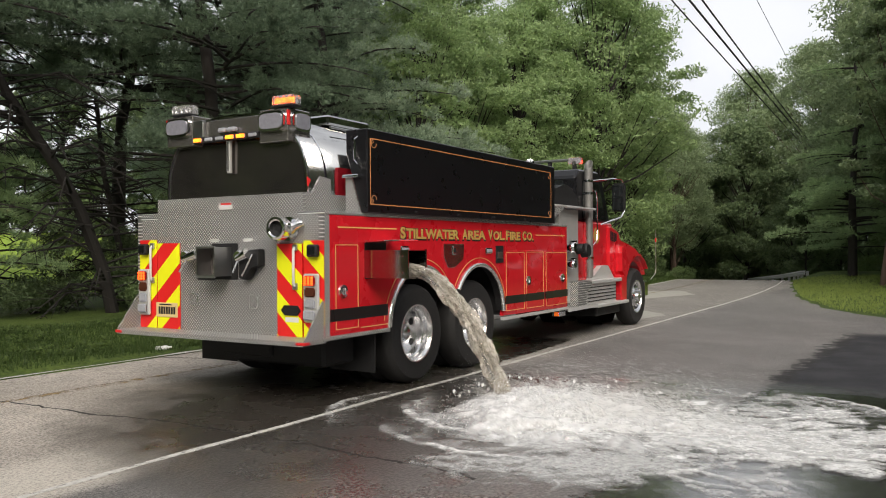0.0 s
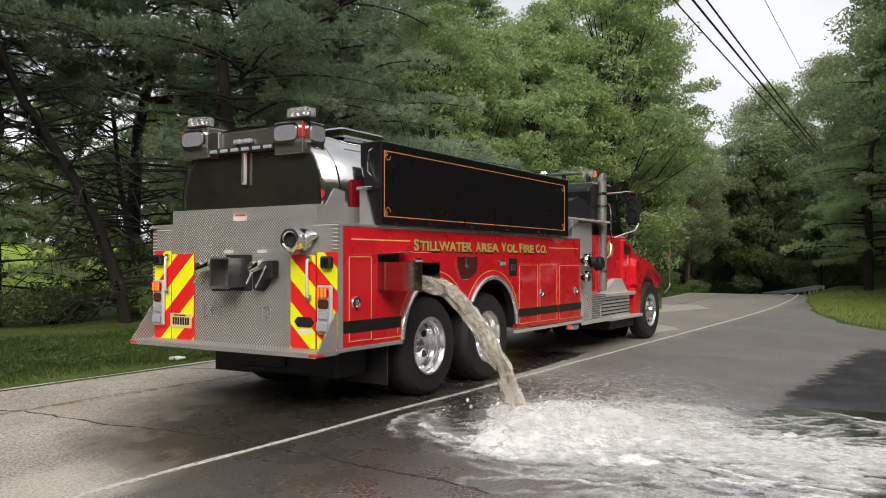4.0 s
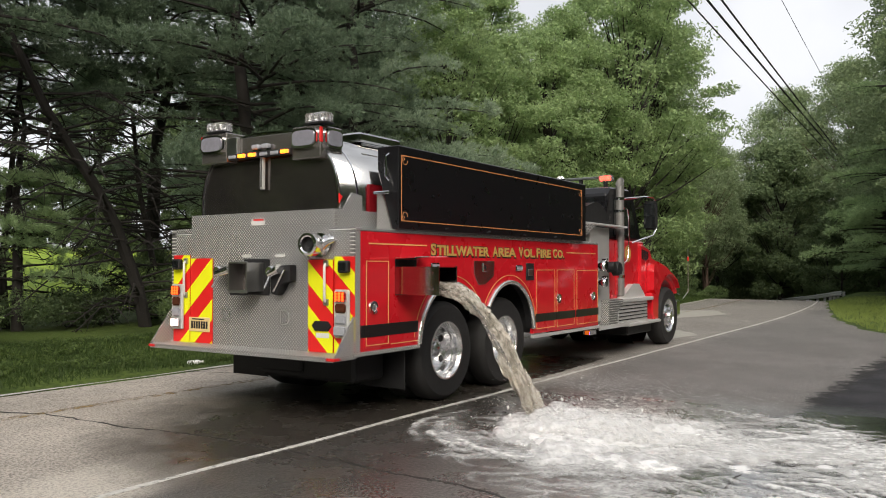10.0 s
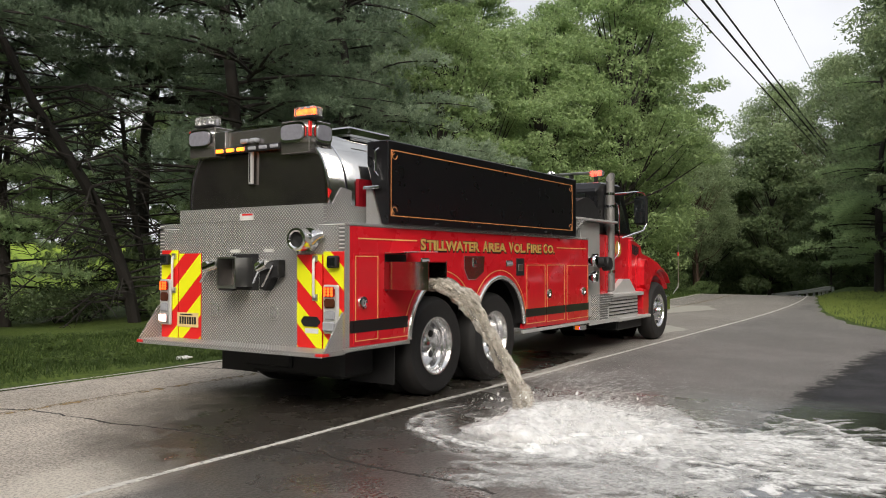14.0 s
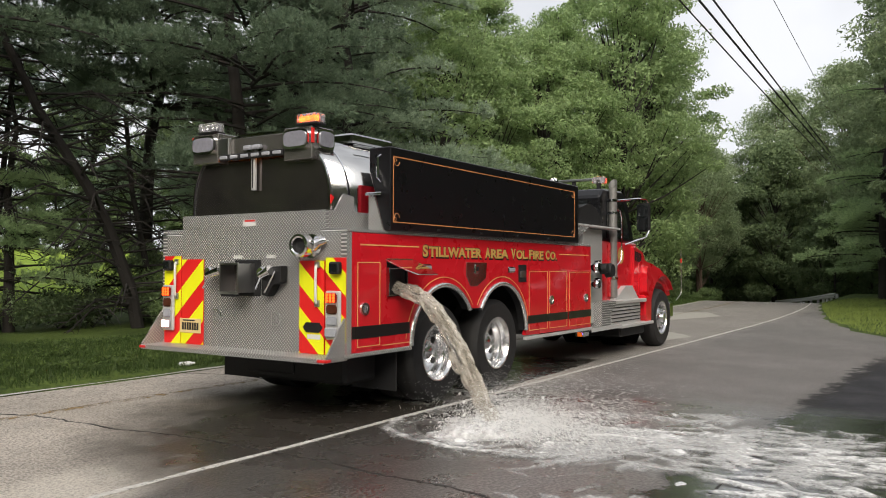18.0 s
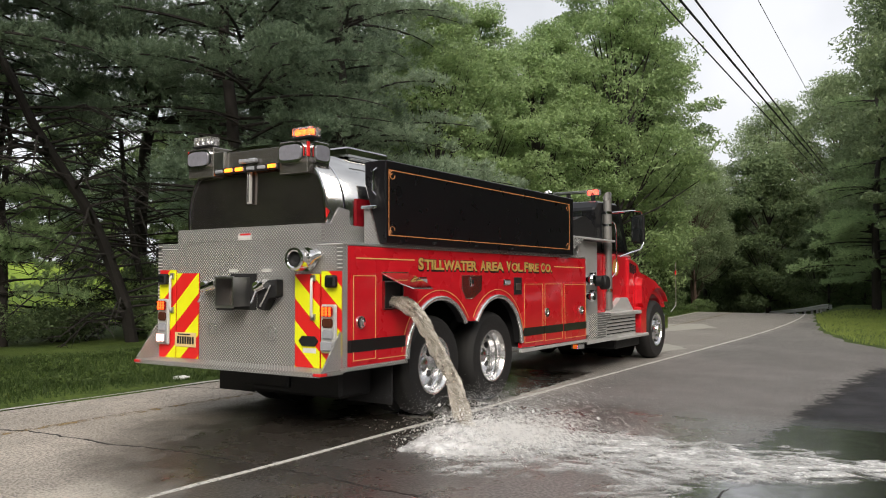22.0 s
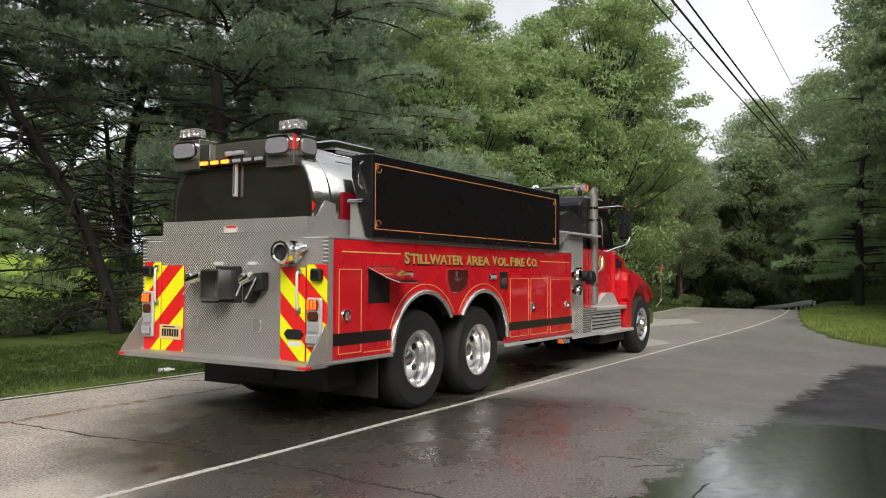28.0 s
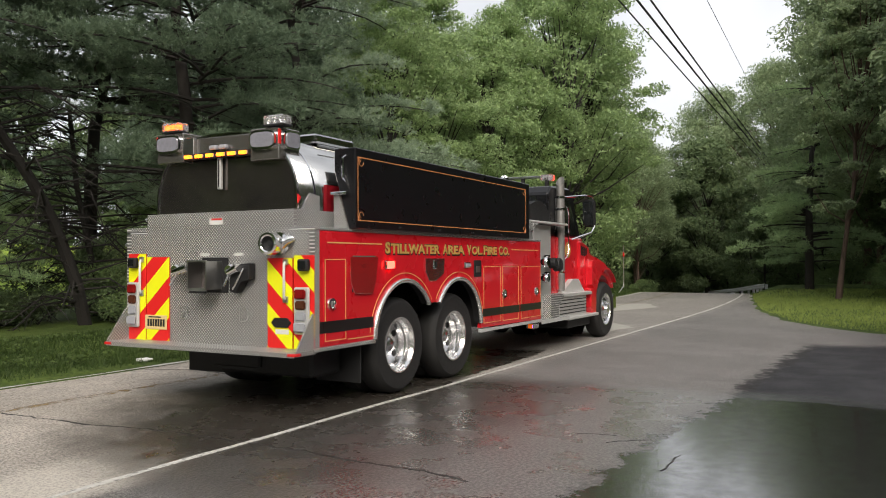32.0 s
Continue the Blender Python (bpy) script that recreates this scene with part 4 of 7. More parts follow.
# sunlit hay field behind the pines
FIELD = grass_material("hay_field", (0.17, 0.27, 0.035), (0.33, 0.44, 0.07))
fv = [(x, y, ground_z(x, y) + 0.09 + 0.03 * noise.noise((x, y, 0))) for x in range(-30, 42, 2) for y in range(15, 39)]
tagged(new("field", raw_mesh("field", fv, [(i * 24 + j, (i + 1) * 24 + j, (i + 1) * 24 + j + 1, i * 24 + j + 1) for i in range(35) for j in range(23)], FIELD)), "bright yellow-green hay field behind the pines", "field", kind="structure")


DEAD_BARK = material("dead_bark", (0.020, 0.017, 0.015), 0.95, vary=0.4, scale=7, bump=0.8, bump_scale=22)


def snag(seed, path, twigs, girth=0.085):
    """A leaning dead trunk with bare drooping branches and a few needle tufts."""
    r = random.Random(seed)
    pts = [Vector(q) for q in path]
    k = len(pts)
    e = thing("dead_tree", "leaning dead pine trunk with bare tangled branches", "tree", "dead trees")
    part("trunk", tube(pts, [girth * (1 - 0.6 * i / k) for i in range(k)], 8), DEAD_BARK, e, smooth=True)
    for _ in range(twigs):
        i = r.randrange(k - 1)
        st = pts[i].lerp(pts[i + 1], r.random())
        ln = r.uniform(0.7, 2.6)
        a = r.choice((0, 180)) + r.gauss(0, 35)
        d = Vector((math.cos(radians(a)), math.sin(radians(a)), r.uniform(-0.35, 0.25)))
        mid = st + d * ln * 0.5 + Vector((0, 0, 0.10 * ln))
        end = st + d * ln + Vector((0, 0, -0.18 * ln))
        bm = tube([st, mid, end], [0.03, 0.02, 0.006], 5)
        for _ in range(7):
            s = r.random()
            q = mid.lerp(end, s)
            tip = q + Vector((r.gauss(0, 0.3), r.gauss(0, 0.3), r.uniform(-0.4, 0.15)))
            tube([q, (q + tip) / 2 + Vector((0, 0, 0.04)), tip], [0.011, 0.008, 0.003], 4, bm)
        part("branch", bm, DEAD_BARK, e)


snag(1, ((5.35, 9.0, -0.05), (5.1, 9.0, 1.0), (4.58, 9.0, 2.24), (4.12, 9.0, 3.02), (3.57, 9.0, 3.75), (3.07, 9.0, 4.42), (2.6, 9.1, 5.4), (2.0, 9.2, 6.6)), 80, 0.14)
snag(2, ((6.9, 10.4, 0.0), (6.6, 10.5, 1.5), (6.2, 10.5, 3.2), (6.0, 10.5, 5.0)), 46)
snag(3, ((3.4, 11.0, 0.0), (3.3, 11.0, 1.5), (3.5, 11.1, 3.2), (3.7, 11.1, 5.5)), 46)

# litter on the verge
litter = thing("plastic_bottle", "crumpled clear plastic bottle lying on the verge", "litter", at=pose(1.95, 3.27, 0.07, 84, 20, 35))
part("bottle", lathe([(0, 0), (0.032, 0.004), (0.034, 0.06), (0.028, 0.09), (0.034, 0.12), (0.03, 0.15), (0.013, 0.18), (0.013, 0.20)], (0, 0, -0.1), (0, 0, 1), 12), material("cloudy_plastic", (0.75, 0.76, 0.76), 0.3), litter, smooth=True)
part("cap", lathe([(0.015, 0.198), (0.015, 0.215), (0, 0.215)], (0, 0, -0.1), (0, 0, 1), 10), WHITE_LABEL, litter, "white cap")

# overhead wires
WIRE = material("black_wire", (0.012, 0.012, 0.013), 0.6)
for p0, p1, r in (((21.4, 2.2, 10.5), (61.8, 2.25, 8.7), 0.030), ((21.4, 1.56, 10.4), (61.8, 2.05, 8.95), 0.042), ((21.4, 1.08, 10.3), (61.8, 1.95, 9.05), 0.034), ((21.4, -0.77, 10.0), (35.0, 0.30, 11.06), 0.011)):
    a, b = Vector(p0), Vector(p1)
    d = (b - a) / (b.x - a.x)
    path = [a + d * (x - a.x) + Vector((0, 0, 0.00012 * (x - 40) ** 2 - 0.05)) for x in np.linspace(-30, 78, 28)]
    tagged(new("overhead_wire", mesh_of("overhead_wire", tube(path, r, 6), WIRE)), "black overhead utility wire above the road", "wire", "utility wires")

# guard rail at the bend
rail = thing("guard_rail", "weathered steel guard rail beyond the lawn", "guard rail")
STEEL = material("galvanised_steel", (0.50, 0.51, 0.52), 0.5, metal=0.4, vary=0.15)
wave = [(0, 0.0), (0.04, 0.06), (0, 0.12), (0.04, 0.18), (0, 0.24), (-0.012, 0.24), (0.028, 0.18), (-0.012, 0.12), (0.028, 0.06), (-0.012, 0.0)]
RAIL = [(39.0, -0.25), (40.0, 0.15), (41.3, 0.5)] + [(x, right_edge(x) - 0.45) for x in (43.0, 45.0, 48.0, 52.0, 56.0, 60.0, 64.0)]
b = bmesh.new()
ringsets = []
for x, y in RAIL:
    ringsets.append([b.verts.new((x - q[0] * 0.8, y + q[0] * 0.6, fall(x) + 0.50 + q[1])) for q in wave])
for r0, r1 in zip(ringsets, ringsets[1:]):
    for k in range(10):
        b.faces.new((r0[k], r0[(k + 1) % 10], r1[(k + 1) % 10], r1[k]))
part("rail_beam", b, STEEL, rail, "galvanised rail beam")
for x, y in RAIL:
    part("rail_post", box(x + 0.03, x + 0.15, y - 0.14, y - 0.02, fall(x) - 0.10, fall(x) + 0.70), STEEL, rail, "steel post")

# ---- the fire truck ----
truck = thing("fire_truck", "red fire tanker truck with polished tank, parked on the road", "fire truck")


def arc(cx, cz, r, a0, a1, k=18):
    return [(cx + r * math.cos(radians(a0 + (a1 - a0) * i / k)), cz + r * math.sin(radians(a0 + (a1 - a0) * i / k))) for i in range(k + 1)]


ARCH_METAL = material("satin_arch_metal", (0.86, 0.86, 0.85), 0.22, metal=0.85, vary=0.05)
AX1, AX2, AXF = 1.60, 2.85, 8.93
AR1, AR2 = 1.575, 2.82
arch_a = arc(AR1, 0.62, 0.625, 178, 33)
arch_b = arc(AR2, 0.62, 0.62, 147, 2)
side_poly = [(0.07, 0.64), (0.97, 0.64)] + arch_a + arch_b + [(3.42, 0.575), (5.46, 0.56), (5.46, 1.72), (0.07, 1.72)]
for s, nm in ((-1, "red side panel with gold lettering"), (1, "red side panel")):
    y0, y1 = sorted((s * 1.25, s * 1.20))
    panel = part("side_panel", prism(side_poly, "y", y0, y1), RED, truck, nm)
    for pts in (arch_a, arch_b):
        bm = None
        outer = [(p[0], p[1]) for p in pts]
        cx = AR1 if pts is arch_a else AR2
        inner = [(cx + (p[0] - cx) * 0.965, 0.62 + (p[1] - 0.62) * 0.965) for p in pts]
        yy0, yy1 = sorted((s * 1.246, s * 1.15))
        part("wheel_well_lip", prism(outer + inner[::-1], "y", yy0, yy1), BLACK, truck, "black wheel well lip")
        bead = [(cx + (p[0] - cx) * 0.968, s * 1.256, 0.62 + (p[1] - 0.62) * 0.968) for p in pts]
        part("wheel_arch_trim", tube(bead, 0.027, 14), ARCH_METAL, truck, "bright half-round wheel arch trim", smooth=True)
    # top and bottom tread plate edge strips
    a, b = sorted((s * 1.256, s * 0.95))
    part("top_edge_strip", box(0.0, 5.47, a, b, 1.722, 1.752, 0.004), TREAD_SIDE, truck, "tread plate edge strip")
    a, b = sorted((s * 1.258, s * 1.21))
    part("bottom_edge_strip", box(-0.02, 0.99, a, b, 0.60, 0.638, 0.004), TREAD_SIDE, truck, "tread plate edge strip")
    part("bottom_edge_strip", box(3.42, 5.50, a, b, 0.515, 0.555, 0.004), STEP_ALLOY, truck, "bright rub rail")

# inner body, dark underside and wheel wells
part("inner_body", box(0.03, 5.44, -1.18, 1.18, 1.30, 1.72), BLACK, truck, "dark body interior")
part("inner_body", box(0.05, 0.92, -1.19, 1.19, 0.64, 1.30), BLACK, truck, "dark body interior")
part("inner_body", box(3.46, 5.44, -1.19, 1.19, 0.58, 1.30), BLACK, truck, "dark body interior")
part("frame_rail", box(0.1, 9.6, 0.32, 0.44, 0.62, 0.86, 0.01), BLACK, truck, "black chassis rail")
part("frame_rail", box(0.1, 9.6, -0.44, -0.32, 0.62, 0.86, 0.01), BLACK, truck, "black chassis rail")
part("under_box", box(0.30, 0.86, -0.32, 0.32, 0.36, 0.64, 0.02), BLACK, truck, "black under-body box")
for ax in (AX1, AX2):
    part("axle", tube([(ax, -0.9, 0.52), (ax, 0.9, 0.52)], 0.09, 12), BLACK, truck)
part("under_tank", box(0.34, 0.82, -0.95, 0.26, 0.30, 0.63, 0.03), BLACK, truck, "black tank behind the axle flaps")
part("drive_shaft", tube([(AX2, 0, 0.55), (7.0, 0, 0.75)], 0.06, 10), BLACK, truck)
part("fuel_tank", box(3.7, 5.2, 0.55, 1.10, 0.42, 0.575, 0.03), BLACK, truck, "dark tank under the body")

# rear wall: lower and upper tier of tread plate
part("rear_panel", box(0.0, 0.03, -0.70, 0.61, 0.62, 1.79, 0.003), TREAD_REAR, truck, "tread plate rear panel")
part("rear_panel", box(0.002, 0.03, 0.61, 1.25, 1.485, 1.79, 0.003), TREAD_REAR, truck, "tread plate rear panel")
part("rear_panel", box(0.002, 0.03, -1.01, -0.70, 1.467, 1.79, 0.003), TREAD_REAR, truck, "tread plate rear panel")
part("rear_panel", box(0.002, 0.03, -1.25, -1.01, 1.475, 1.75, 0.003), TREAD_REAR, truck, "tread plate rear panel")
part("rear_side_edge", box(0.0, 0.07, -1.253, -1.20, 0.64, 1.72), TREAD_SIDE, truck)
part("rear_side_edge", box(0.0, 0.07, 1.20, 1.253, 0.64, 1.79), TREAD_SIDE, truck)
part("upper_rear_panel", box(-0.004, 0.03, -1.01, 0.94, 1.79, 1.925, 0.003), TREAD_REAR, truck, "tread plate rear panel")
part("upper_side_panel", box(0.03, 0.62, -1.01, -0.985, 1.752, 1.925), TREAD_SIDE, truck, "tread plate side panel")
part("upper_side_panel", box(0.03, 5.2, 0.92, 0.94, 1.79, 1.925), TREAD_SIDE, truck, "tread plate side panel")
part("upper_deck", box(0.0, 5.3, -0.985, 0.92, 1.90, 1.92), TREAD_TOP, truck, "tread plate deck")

# tailboard with gussets
part("tailboard", box(-0.27, 0.02, -1.25, 1.25, 0.583, 0.622, 0.006), TREAD_TOP, truck, "tread plate tailboard")
part("tailboard_edge", box(-0.276, -0.268, -1.235, 1.235, 0.578, 0.618), TREAD_REAR, truck, "tread plate tailboard edge")
for s in (-1, 1):
    a, b = sorted((s * 1.25, s * 1.235))
    part("gusset", prism([(0.03, 0.622), (0.03, 0.955), (-0.02, 0.955), (-0.255, 0.635), (-0.255, 0.622)], "y", a, b), TREAD_SIDE, truck, "tread plate gusset")
    a, b = sorted((s * 1.256, s * 1.16))
    part("corner_reflector", box(-0.281, -0.2, a, b, 0.588, 0.614, 0.004), CHEV_RED, truck, "red corner reflector")

# chevron boards
def chevrons(y0, y1, z0, z1, x, slope, phase, per):
    board = part("chevron_board", box(x - 0.006, x + 0.02, y0, y1, z0, z1), CHEV_RED, truck, "red and lime chevron board")
    rect = [(y0, z0), (y1, z0), (y1, z1), (y0, z1)]
    for k in range(-6, 8):
        c0 = phase + k * per
        poly = clip_poly(rect, slope, 1, c0 + per * 0.5)
        poly = clip_poly(poly, -slope, -1, -c0) if len(poly) > 2 else []
        if len(poly) > 2:
            part("chevron_stripe", prism(poly, "x", x - 0.0095, x - 0.0055), CHEV_YELLOW, board, "lime yellow stripe")
    return board


chevrons(0.61, 0.94, 0.624, 1.485, -0.002, 0.90, 1.413, 0.42)
chevrons(0.955, 1.215, 0.62, 1.52, 0.0, 0.90, 1.413, 0.42)
chevrons(-1.00, -0.70, 0.624, 1.465, -0.002, -0.92, 1.487, 0.405)
chevrons(-1.252, -1.015, 0.624, 1.492, 0.002, -0.92, 1.487, 0.405)

# tail lamp stacks
brake_lamps = []
for ya, yb, z0, z1 in ((-1.205, -1.045, 0.775, 1.185), (1.04, 1.195, 0.765, 1.21)):
    stack = part("tail_lamp", box(-0.045, -0.008, ya - 0.008, yb + 0.008, z0 - 0.012, z1 + 0.012, 0.014), STEP_ALLOY, truck, "bright tail lamp housing")
    h = (z1 - z0) / 4
    for i, (mt, lb) in enumerate(((LENS_CLEAR, "clear reversing lens"), (LENS_CLEAR, "clear lens"), (LENS_DARK, "dark amber lens"))):
        zc = z0 + h * (i + 0.5)
        part("lens", box(-0.062, -0.04, ya + 0.018, yb - 0.018, zc - h * 0.40, zc + h * 0.40, 0.012, seg=2), mt, stack, lb)
    # the brake lamp turns: one face carries lit cells, the other a dark red lens
    zc, hy = z0 + h * 3.5, (yb - ya) / 2 - 0.016
    bm = box(-0.016, 0.016, -hy, hy, -h * 0.42, h * 0.42, 0.012, seg=2)
    for r in range(3):
        for c in range(3):
            bm = lathe([(0.0, 0.007), (0.0135, 0.005), (0.0165, 0)], (-0.0155, (c - 1) * (hy * 0.62), (r - 1) * h * 0.25), (-1, 0, 0), 10, bm)
    el = part("brake_lamp", bm, LENS_RED, stack, "brake lamp lens with orange cells")
    el.data.materials.append(GLOW_LED)
    for f in el.data.polygons:
        if f.center.x < -0.0158 and len(f.vertices) < 5 and f.area < 0.0006:
            f.material_index = 1
    el.matrix_basis = pose(-0.056, (ya + yb) / 2, zc)
    brake_lamps.append((el, (-0.056, (ya + yb) / 2, zc)))

# license plate
plate = part("license_plate", box(-0.02, -0.012, 0.635, 0.955, 0.738, 0.885, 0.004), PLATE_YELLOW, truck, "pale yellow license plate with dark markings")
for i in range(7):
    part("bar", box(-0.0225, -0.0195, 0.665 + i * 0.037, 0.692 + i * 0.037, 0.770, 0.845), BLACK, plate, "dark bar")
part("bar", box(-0.0225, -0.0195, 0.72, 0.90, 0.86, 0.872), BLACK, plate, "dark bar")

# rear fittings
for yc, z0, z1 in ((-0.925, 1.08, 1.43), (1.01, 1.11, 1.46)):
    rail = part("grab_rail", tube([(-0.02, yc, z0), (-0.04, yc, z0 + 0.02), (-0.04, yc, z1 - 0.02), (-0.02, yc, z1)], 0.013, 10), WHITE_LABEL, truck, "pale vertical grab rail", smooth=True)
    for zz in (z0, z1):
        part("rail_bracket", box(-0.03, -0.002, yc - 0.03, yc + 0.03, zz - 0.03, zz + 0.03, 0.006), BRUSHED, rail)
for yc, zc in ((1.115, 1.425), (-1.155, 1.40)):
    lamp = part("scene_lamp", box(-0.07, -0.008, yc - 0.06, yc + 0.06, zc - 0.055, zc + 0.055, 0.015), BLACK, truck, "black work lamp")
    part("lamp_lens", box(-0.075, -0.068, yc - 0.045, yc + 0.045, zc - 0.04, zc + 0.04, 0.004), GLASS, lamp)
for yc in (0.40, -0.405):
    h = part("folding_step", box(-0.006, 0.0, yc - 0.06, yc + 0.055, 0.855, 0.995, 0.002), TREAD_REAR, truck, "bright folding step")
    ring = [(yc + 0.05, 0.862), (yc + 0.05, 0.988), (yc - 0.02, 0.988), (yc - 0.045, 0.975), (yc - 0.058, 0.945), (yc - 0.058, 0.905), (yc - 0.045, 0.875), (yc - 0.02, 0.862), (yc + 0.05, 0.862)]
    part("step_ring", tube([(-0.014, q[0], q[1]) for q in ring], 0.0065, 8), CHROME, h, "chrome step ring", smooth=True)
    part("step_pad", tube([(-0.012, yc - 0.005, 0.94), (-0.012, yc - 0.005, 0.90), (-0.012, yc + 0.02, 0.89)], 0.010, 8), BRUSHED, h)
for yc in (0.12, -0.33):
    part("rear_label", box(-0.004, 0.0, yc - 0.06, yc + 0.06, 1.49, 1.52), WHITE_LABEL, truck, "small pale label")
wl_label = part("warning_label", box(-0.009, -0.003, -0.13, 0.05, 1.80, 1.865), WHITE_LABEL, truck, "white and red warning label")
part("label_band", box(-0.012, -0.008, -0.12, 0.02, 1.845, 1.862), CHEV_RED, wl_label)
hexa = [(-0.775 + dy, 0.862 + dz) for dy, dz in ((-0.16, 0), (-0.12, 0.045), (0.03, 0.045), (0.07, 0), (0.03, -0.045), (-0.12, -0.045))]
part("emblem", prism([(p[0] - 0.05, p[1]) for p in hexa], "x", -0.022, -0.008), BLACK, truck, "black hexagonal emblem plate")
part("rear_label", box(-0.0125, -0.0075, -0.96, -0.80, 0.755, 0.80), WHITE_LABEL, truck, "small white label")

# rear dump chute with its piston levers
bm = box(-0.225, 0.0, -0.122, -0.108, 1.165, 1.44)
box(-0.225, 0.0, 0.115, 0.129, 1.165, 1.44, bm=bm)
box(-0.225, 0.0, -0.108, 0.115, 1.165, 1.178, bm=bm)
box(-0.225, 0.0, -0.108, 0.115, 1.428, 1.44, bm=bm)
chute_r = part("rear_chute", bm, BRUSHED, truck, "square stainless rear dump chute")
part("chute_back", box(-0.05, -0.04, -0.107, 0.114, 1.179, 1.427), material("chute_gate_steel", (0.10, 0.085, 0.08), 0.4), chute_r, "dark steel chute gate")
part("chute_flange", box(-0.012, 0.0, -0.20, 0.15, 1.13, 1.475, 0.004), BLACK, chute_r, "black flange")
part("chute_seal", box(-0.23, -0.19, -0.10, 0.105, 1.13, 1.163, 0.004), BLACK, chute_r)
for zz in (1.158, 1.442):
    part("chute_lip", box(-0.234, -0.216, -0.128, 0.135, zz - 0.007, zz + 0.007, 0.002), BRUSHED, chute_r)
for y0, y1 in ((0.42, 0.22), (-0.31, -0.44)):
    valve = part("valve_cylinder", tube([(-0.12, y0, 1.33), (-0.12, y1, 1.38)], [0.035, 0.05], 14), CHROME, truck, "chrome valve cylinder", smooth=True)
    part("valve_lever", tube([(-0.16, y0 + 0.02, 1.20), (-0.13, (y0 + y1) / 2 + 0.03, 1.35)], 0.010, 8), CHROME, valve)
    part("valve_body", lathe([(0, 0), (0.05, 0), (0.06, 0.02), (0.06, 0.10), (0.045, 0.12)], (-0.12, y0, 1.35), (1, 0, 0.1), 14), CHROME, valve)
part("pivot_block", prism([(-0.30, 1.40), (-0.55, 1.42), (-0.55, 1.26), (-0.45, 1.25), (-0.38, 1.13), (-0.30, 1.15), (-0.32, 1.28)], "x", -0.10, -0.002, 0.008), BLACK, truck, "black pivot block")
part("pivot_lever", tube([(-0.115, -0.36, 1.17), (-0.115, -0.50, 1.37)], 0.010, 8), CHROME, truck, "bright lever")
# suction inlet
AXI = (-1, -0.10, 0)
inlet = part("suction_inlet", lathe([(0.068, 0.10), (0.068, 0.165), (0.082, 0.172), (0.102, 0.168), (0.106, 0.15), (0.106, 0.08), (0.09, 0.06), (0.085, -0.02), (0.11, -0.02), (0.11, -0.04)], (-0.03, -0.845, 1.60), AXI, 28), CHROME, truck, "chrome suction inlet", smooth=True)
part("inlet_cap", lathe([(0, 0.135), (0.03, 0.135), (0.034, 0.128), (0.068, 0.12), (0.068, 0.10)], (-0.03, -0.845, 1.60), AXI, 24), BLACK, inlet, "black inlet cap")
part("inlet_elbow", tube([(-0.06, -0.92, 1.60), (-0.06, -0.98, 1.63), (-0.03, -1.04, 1.65)], [0.055, 0.04, 0.03], 14), CHROME, inlet, smooth=True)
for k in range(3):
    a = 0.7 + k * 2.1
    part("inlet_lug", box(-0.15, -0.09, -0.845 + 0.112 * math.cos(a) - 0.012, -0.845 + 0.112 * math.cos(a) + 0.012, 1.60 + 0.112 * math.sin(a) - 0.012, 1.60 + 0.112 * math.sin(a) + 0.012, 0.004), CHROME, inlet)
for k in range(4):
    part("inlet_handle", tube([(-0.05, -0.96 - 0.018 * k, 1.60 + 0.02 * k), (-0.09, -0.97 - 0.018 * k, 1.625 + 0.02 * k)], 0.008, 6), CHROME, inlet)

# the water tank
def oval(k=48, hw=0.945, hh=0.77, zc=1.96, n=2.5):
    out = []
    for i in range(k):
        a = 2 * math.pi * i / k
        c, s = math.cos(a), math.sin(a)
        out.append((hw * math.copysign(abs(c) ** (2 / n), c), zc + hh * math.copysign(abs(s) ** (2 / n), s)))
    return out


def oval_shell(xs_scales, seg=48, caps=True):
    b = bmesh.new()
    rings = []
    base = oval(seg)
    for x, sc in xs_scales:
        rings.append([b.verts.new((x, p[0] * sc, 1.96 + (p[1] - 1.96) * sc)) for p in base])
    for r0, r1 in zip(rings, rings[1:]):
        for k in range(seg):
            b.faces.new((r0[k], r0[(k + 1) % seg], r1[(k + 1) % seg], r1[k]))
    if caps:
        b.faces.new(rings[0][::-1])
        b.faces.new(rings[-1])
    return b


tank = part("water_tank", oval_shell([(0.16, 0.985), (0.16, 1.0), (5.15, 1.0)]), STAINLESS, truck, "polished stainless water tank", smooth=False)
for f in tank.data.polygons:
    f.use_smooth = abs(f.normal.x) < 0.5
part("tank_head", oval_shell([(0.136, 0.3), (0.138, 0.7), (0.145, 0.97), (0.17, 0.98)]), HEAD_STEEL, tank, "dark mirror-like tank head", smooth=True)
part("tank_rim", oval_shell([(0.125, 0.988), (0.125, 1.004), (0.15, 1.004), (0.15, 0.988), (0.125, 0.988)], caps=False), CHROME, tank, "bright tank rim")
part("tank_band", oval_shell([(0.385, 1.0), (0.385, 1.006), (0.41, 1.006), (0.41, 1.0)], caps=False), CHROME, tank, "bright tank band")
# dark red box stands for the red reflected in the polished tank side
part("tank_side_reflection", box(0.51, 5.2, -1.0, -0.965, 1.76, 2.19), material("painted_red_reflection", (0.24, 0.010, 0.016), 0.2, coat=0.6), truck, "dark red box painted as the reflection in the tank side")
part("reflector_triangle", prism([(0.135, 1.99), (0.175, 2.05), (0.13, 2.075)], "y", -0.955, -0.945), CHEV_RED, truck)
part("tread_kick_plate", prism([(0.15, 1.925), (0.42, 1.925), (0.42, 2.07), (0.27, 2.09)], "y", -0.985, -0.968), TREAD_SIDE, truck, "tread plate kick panel")
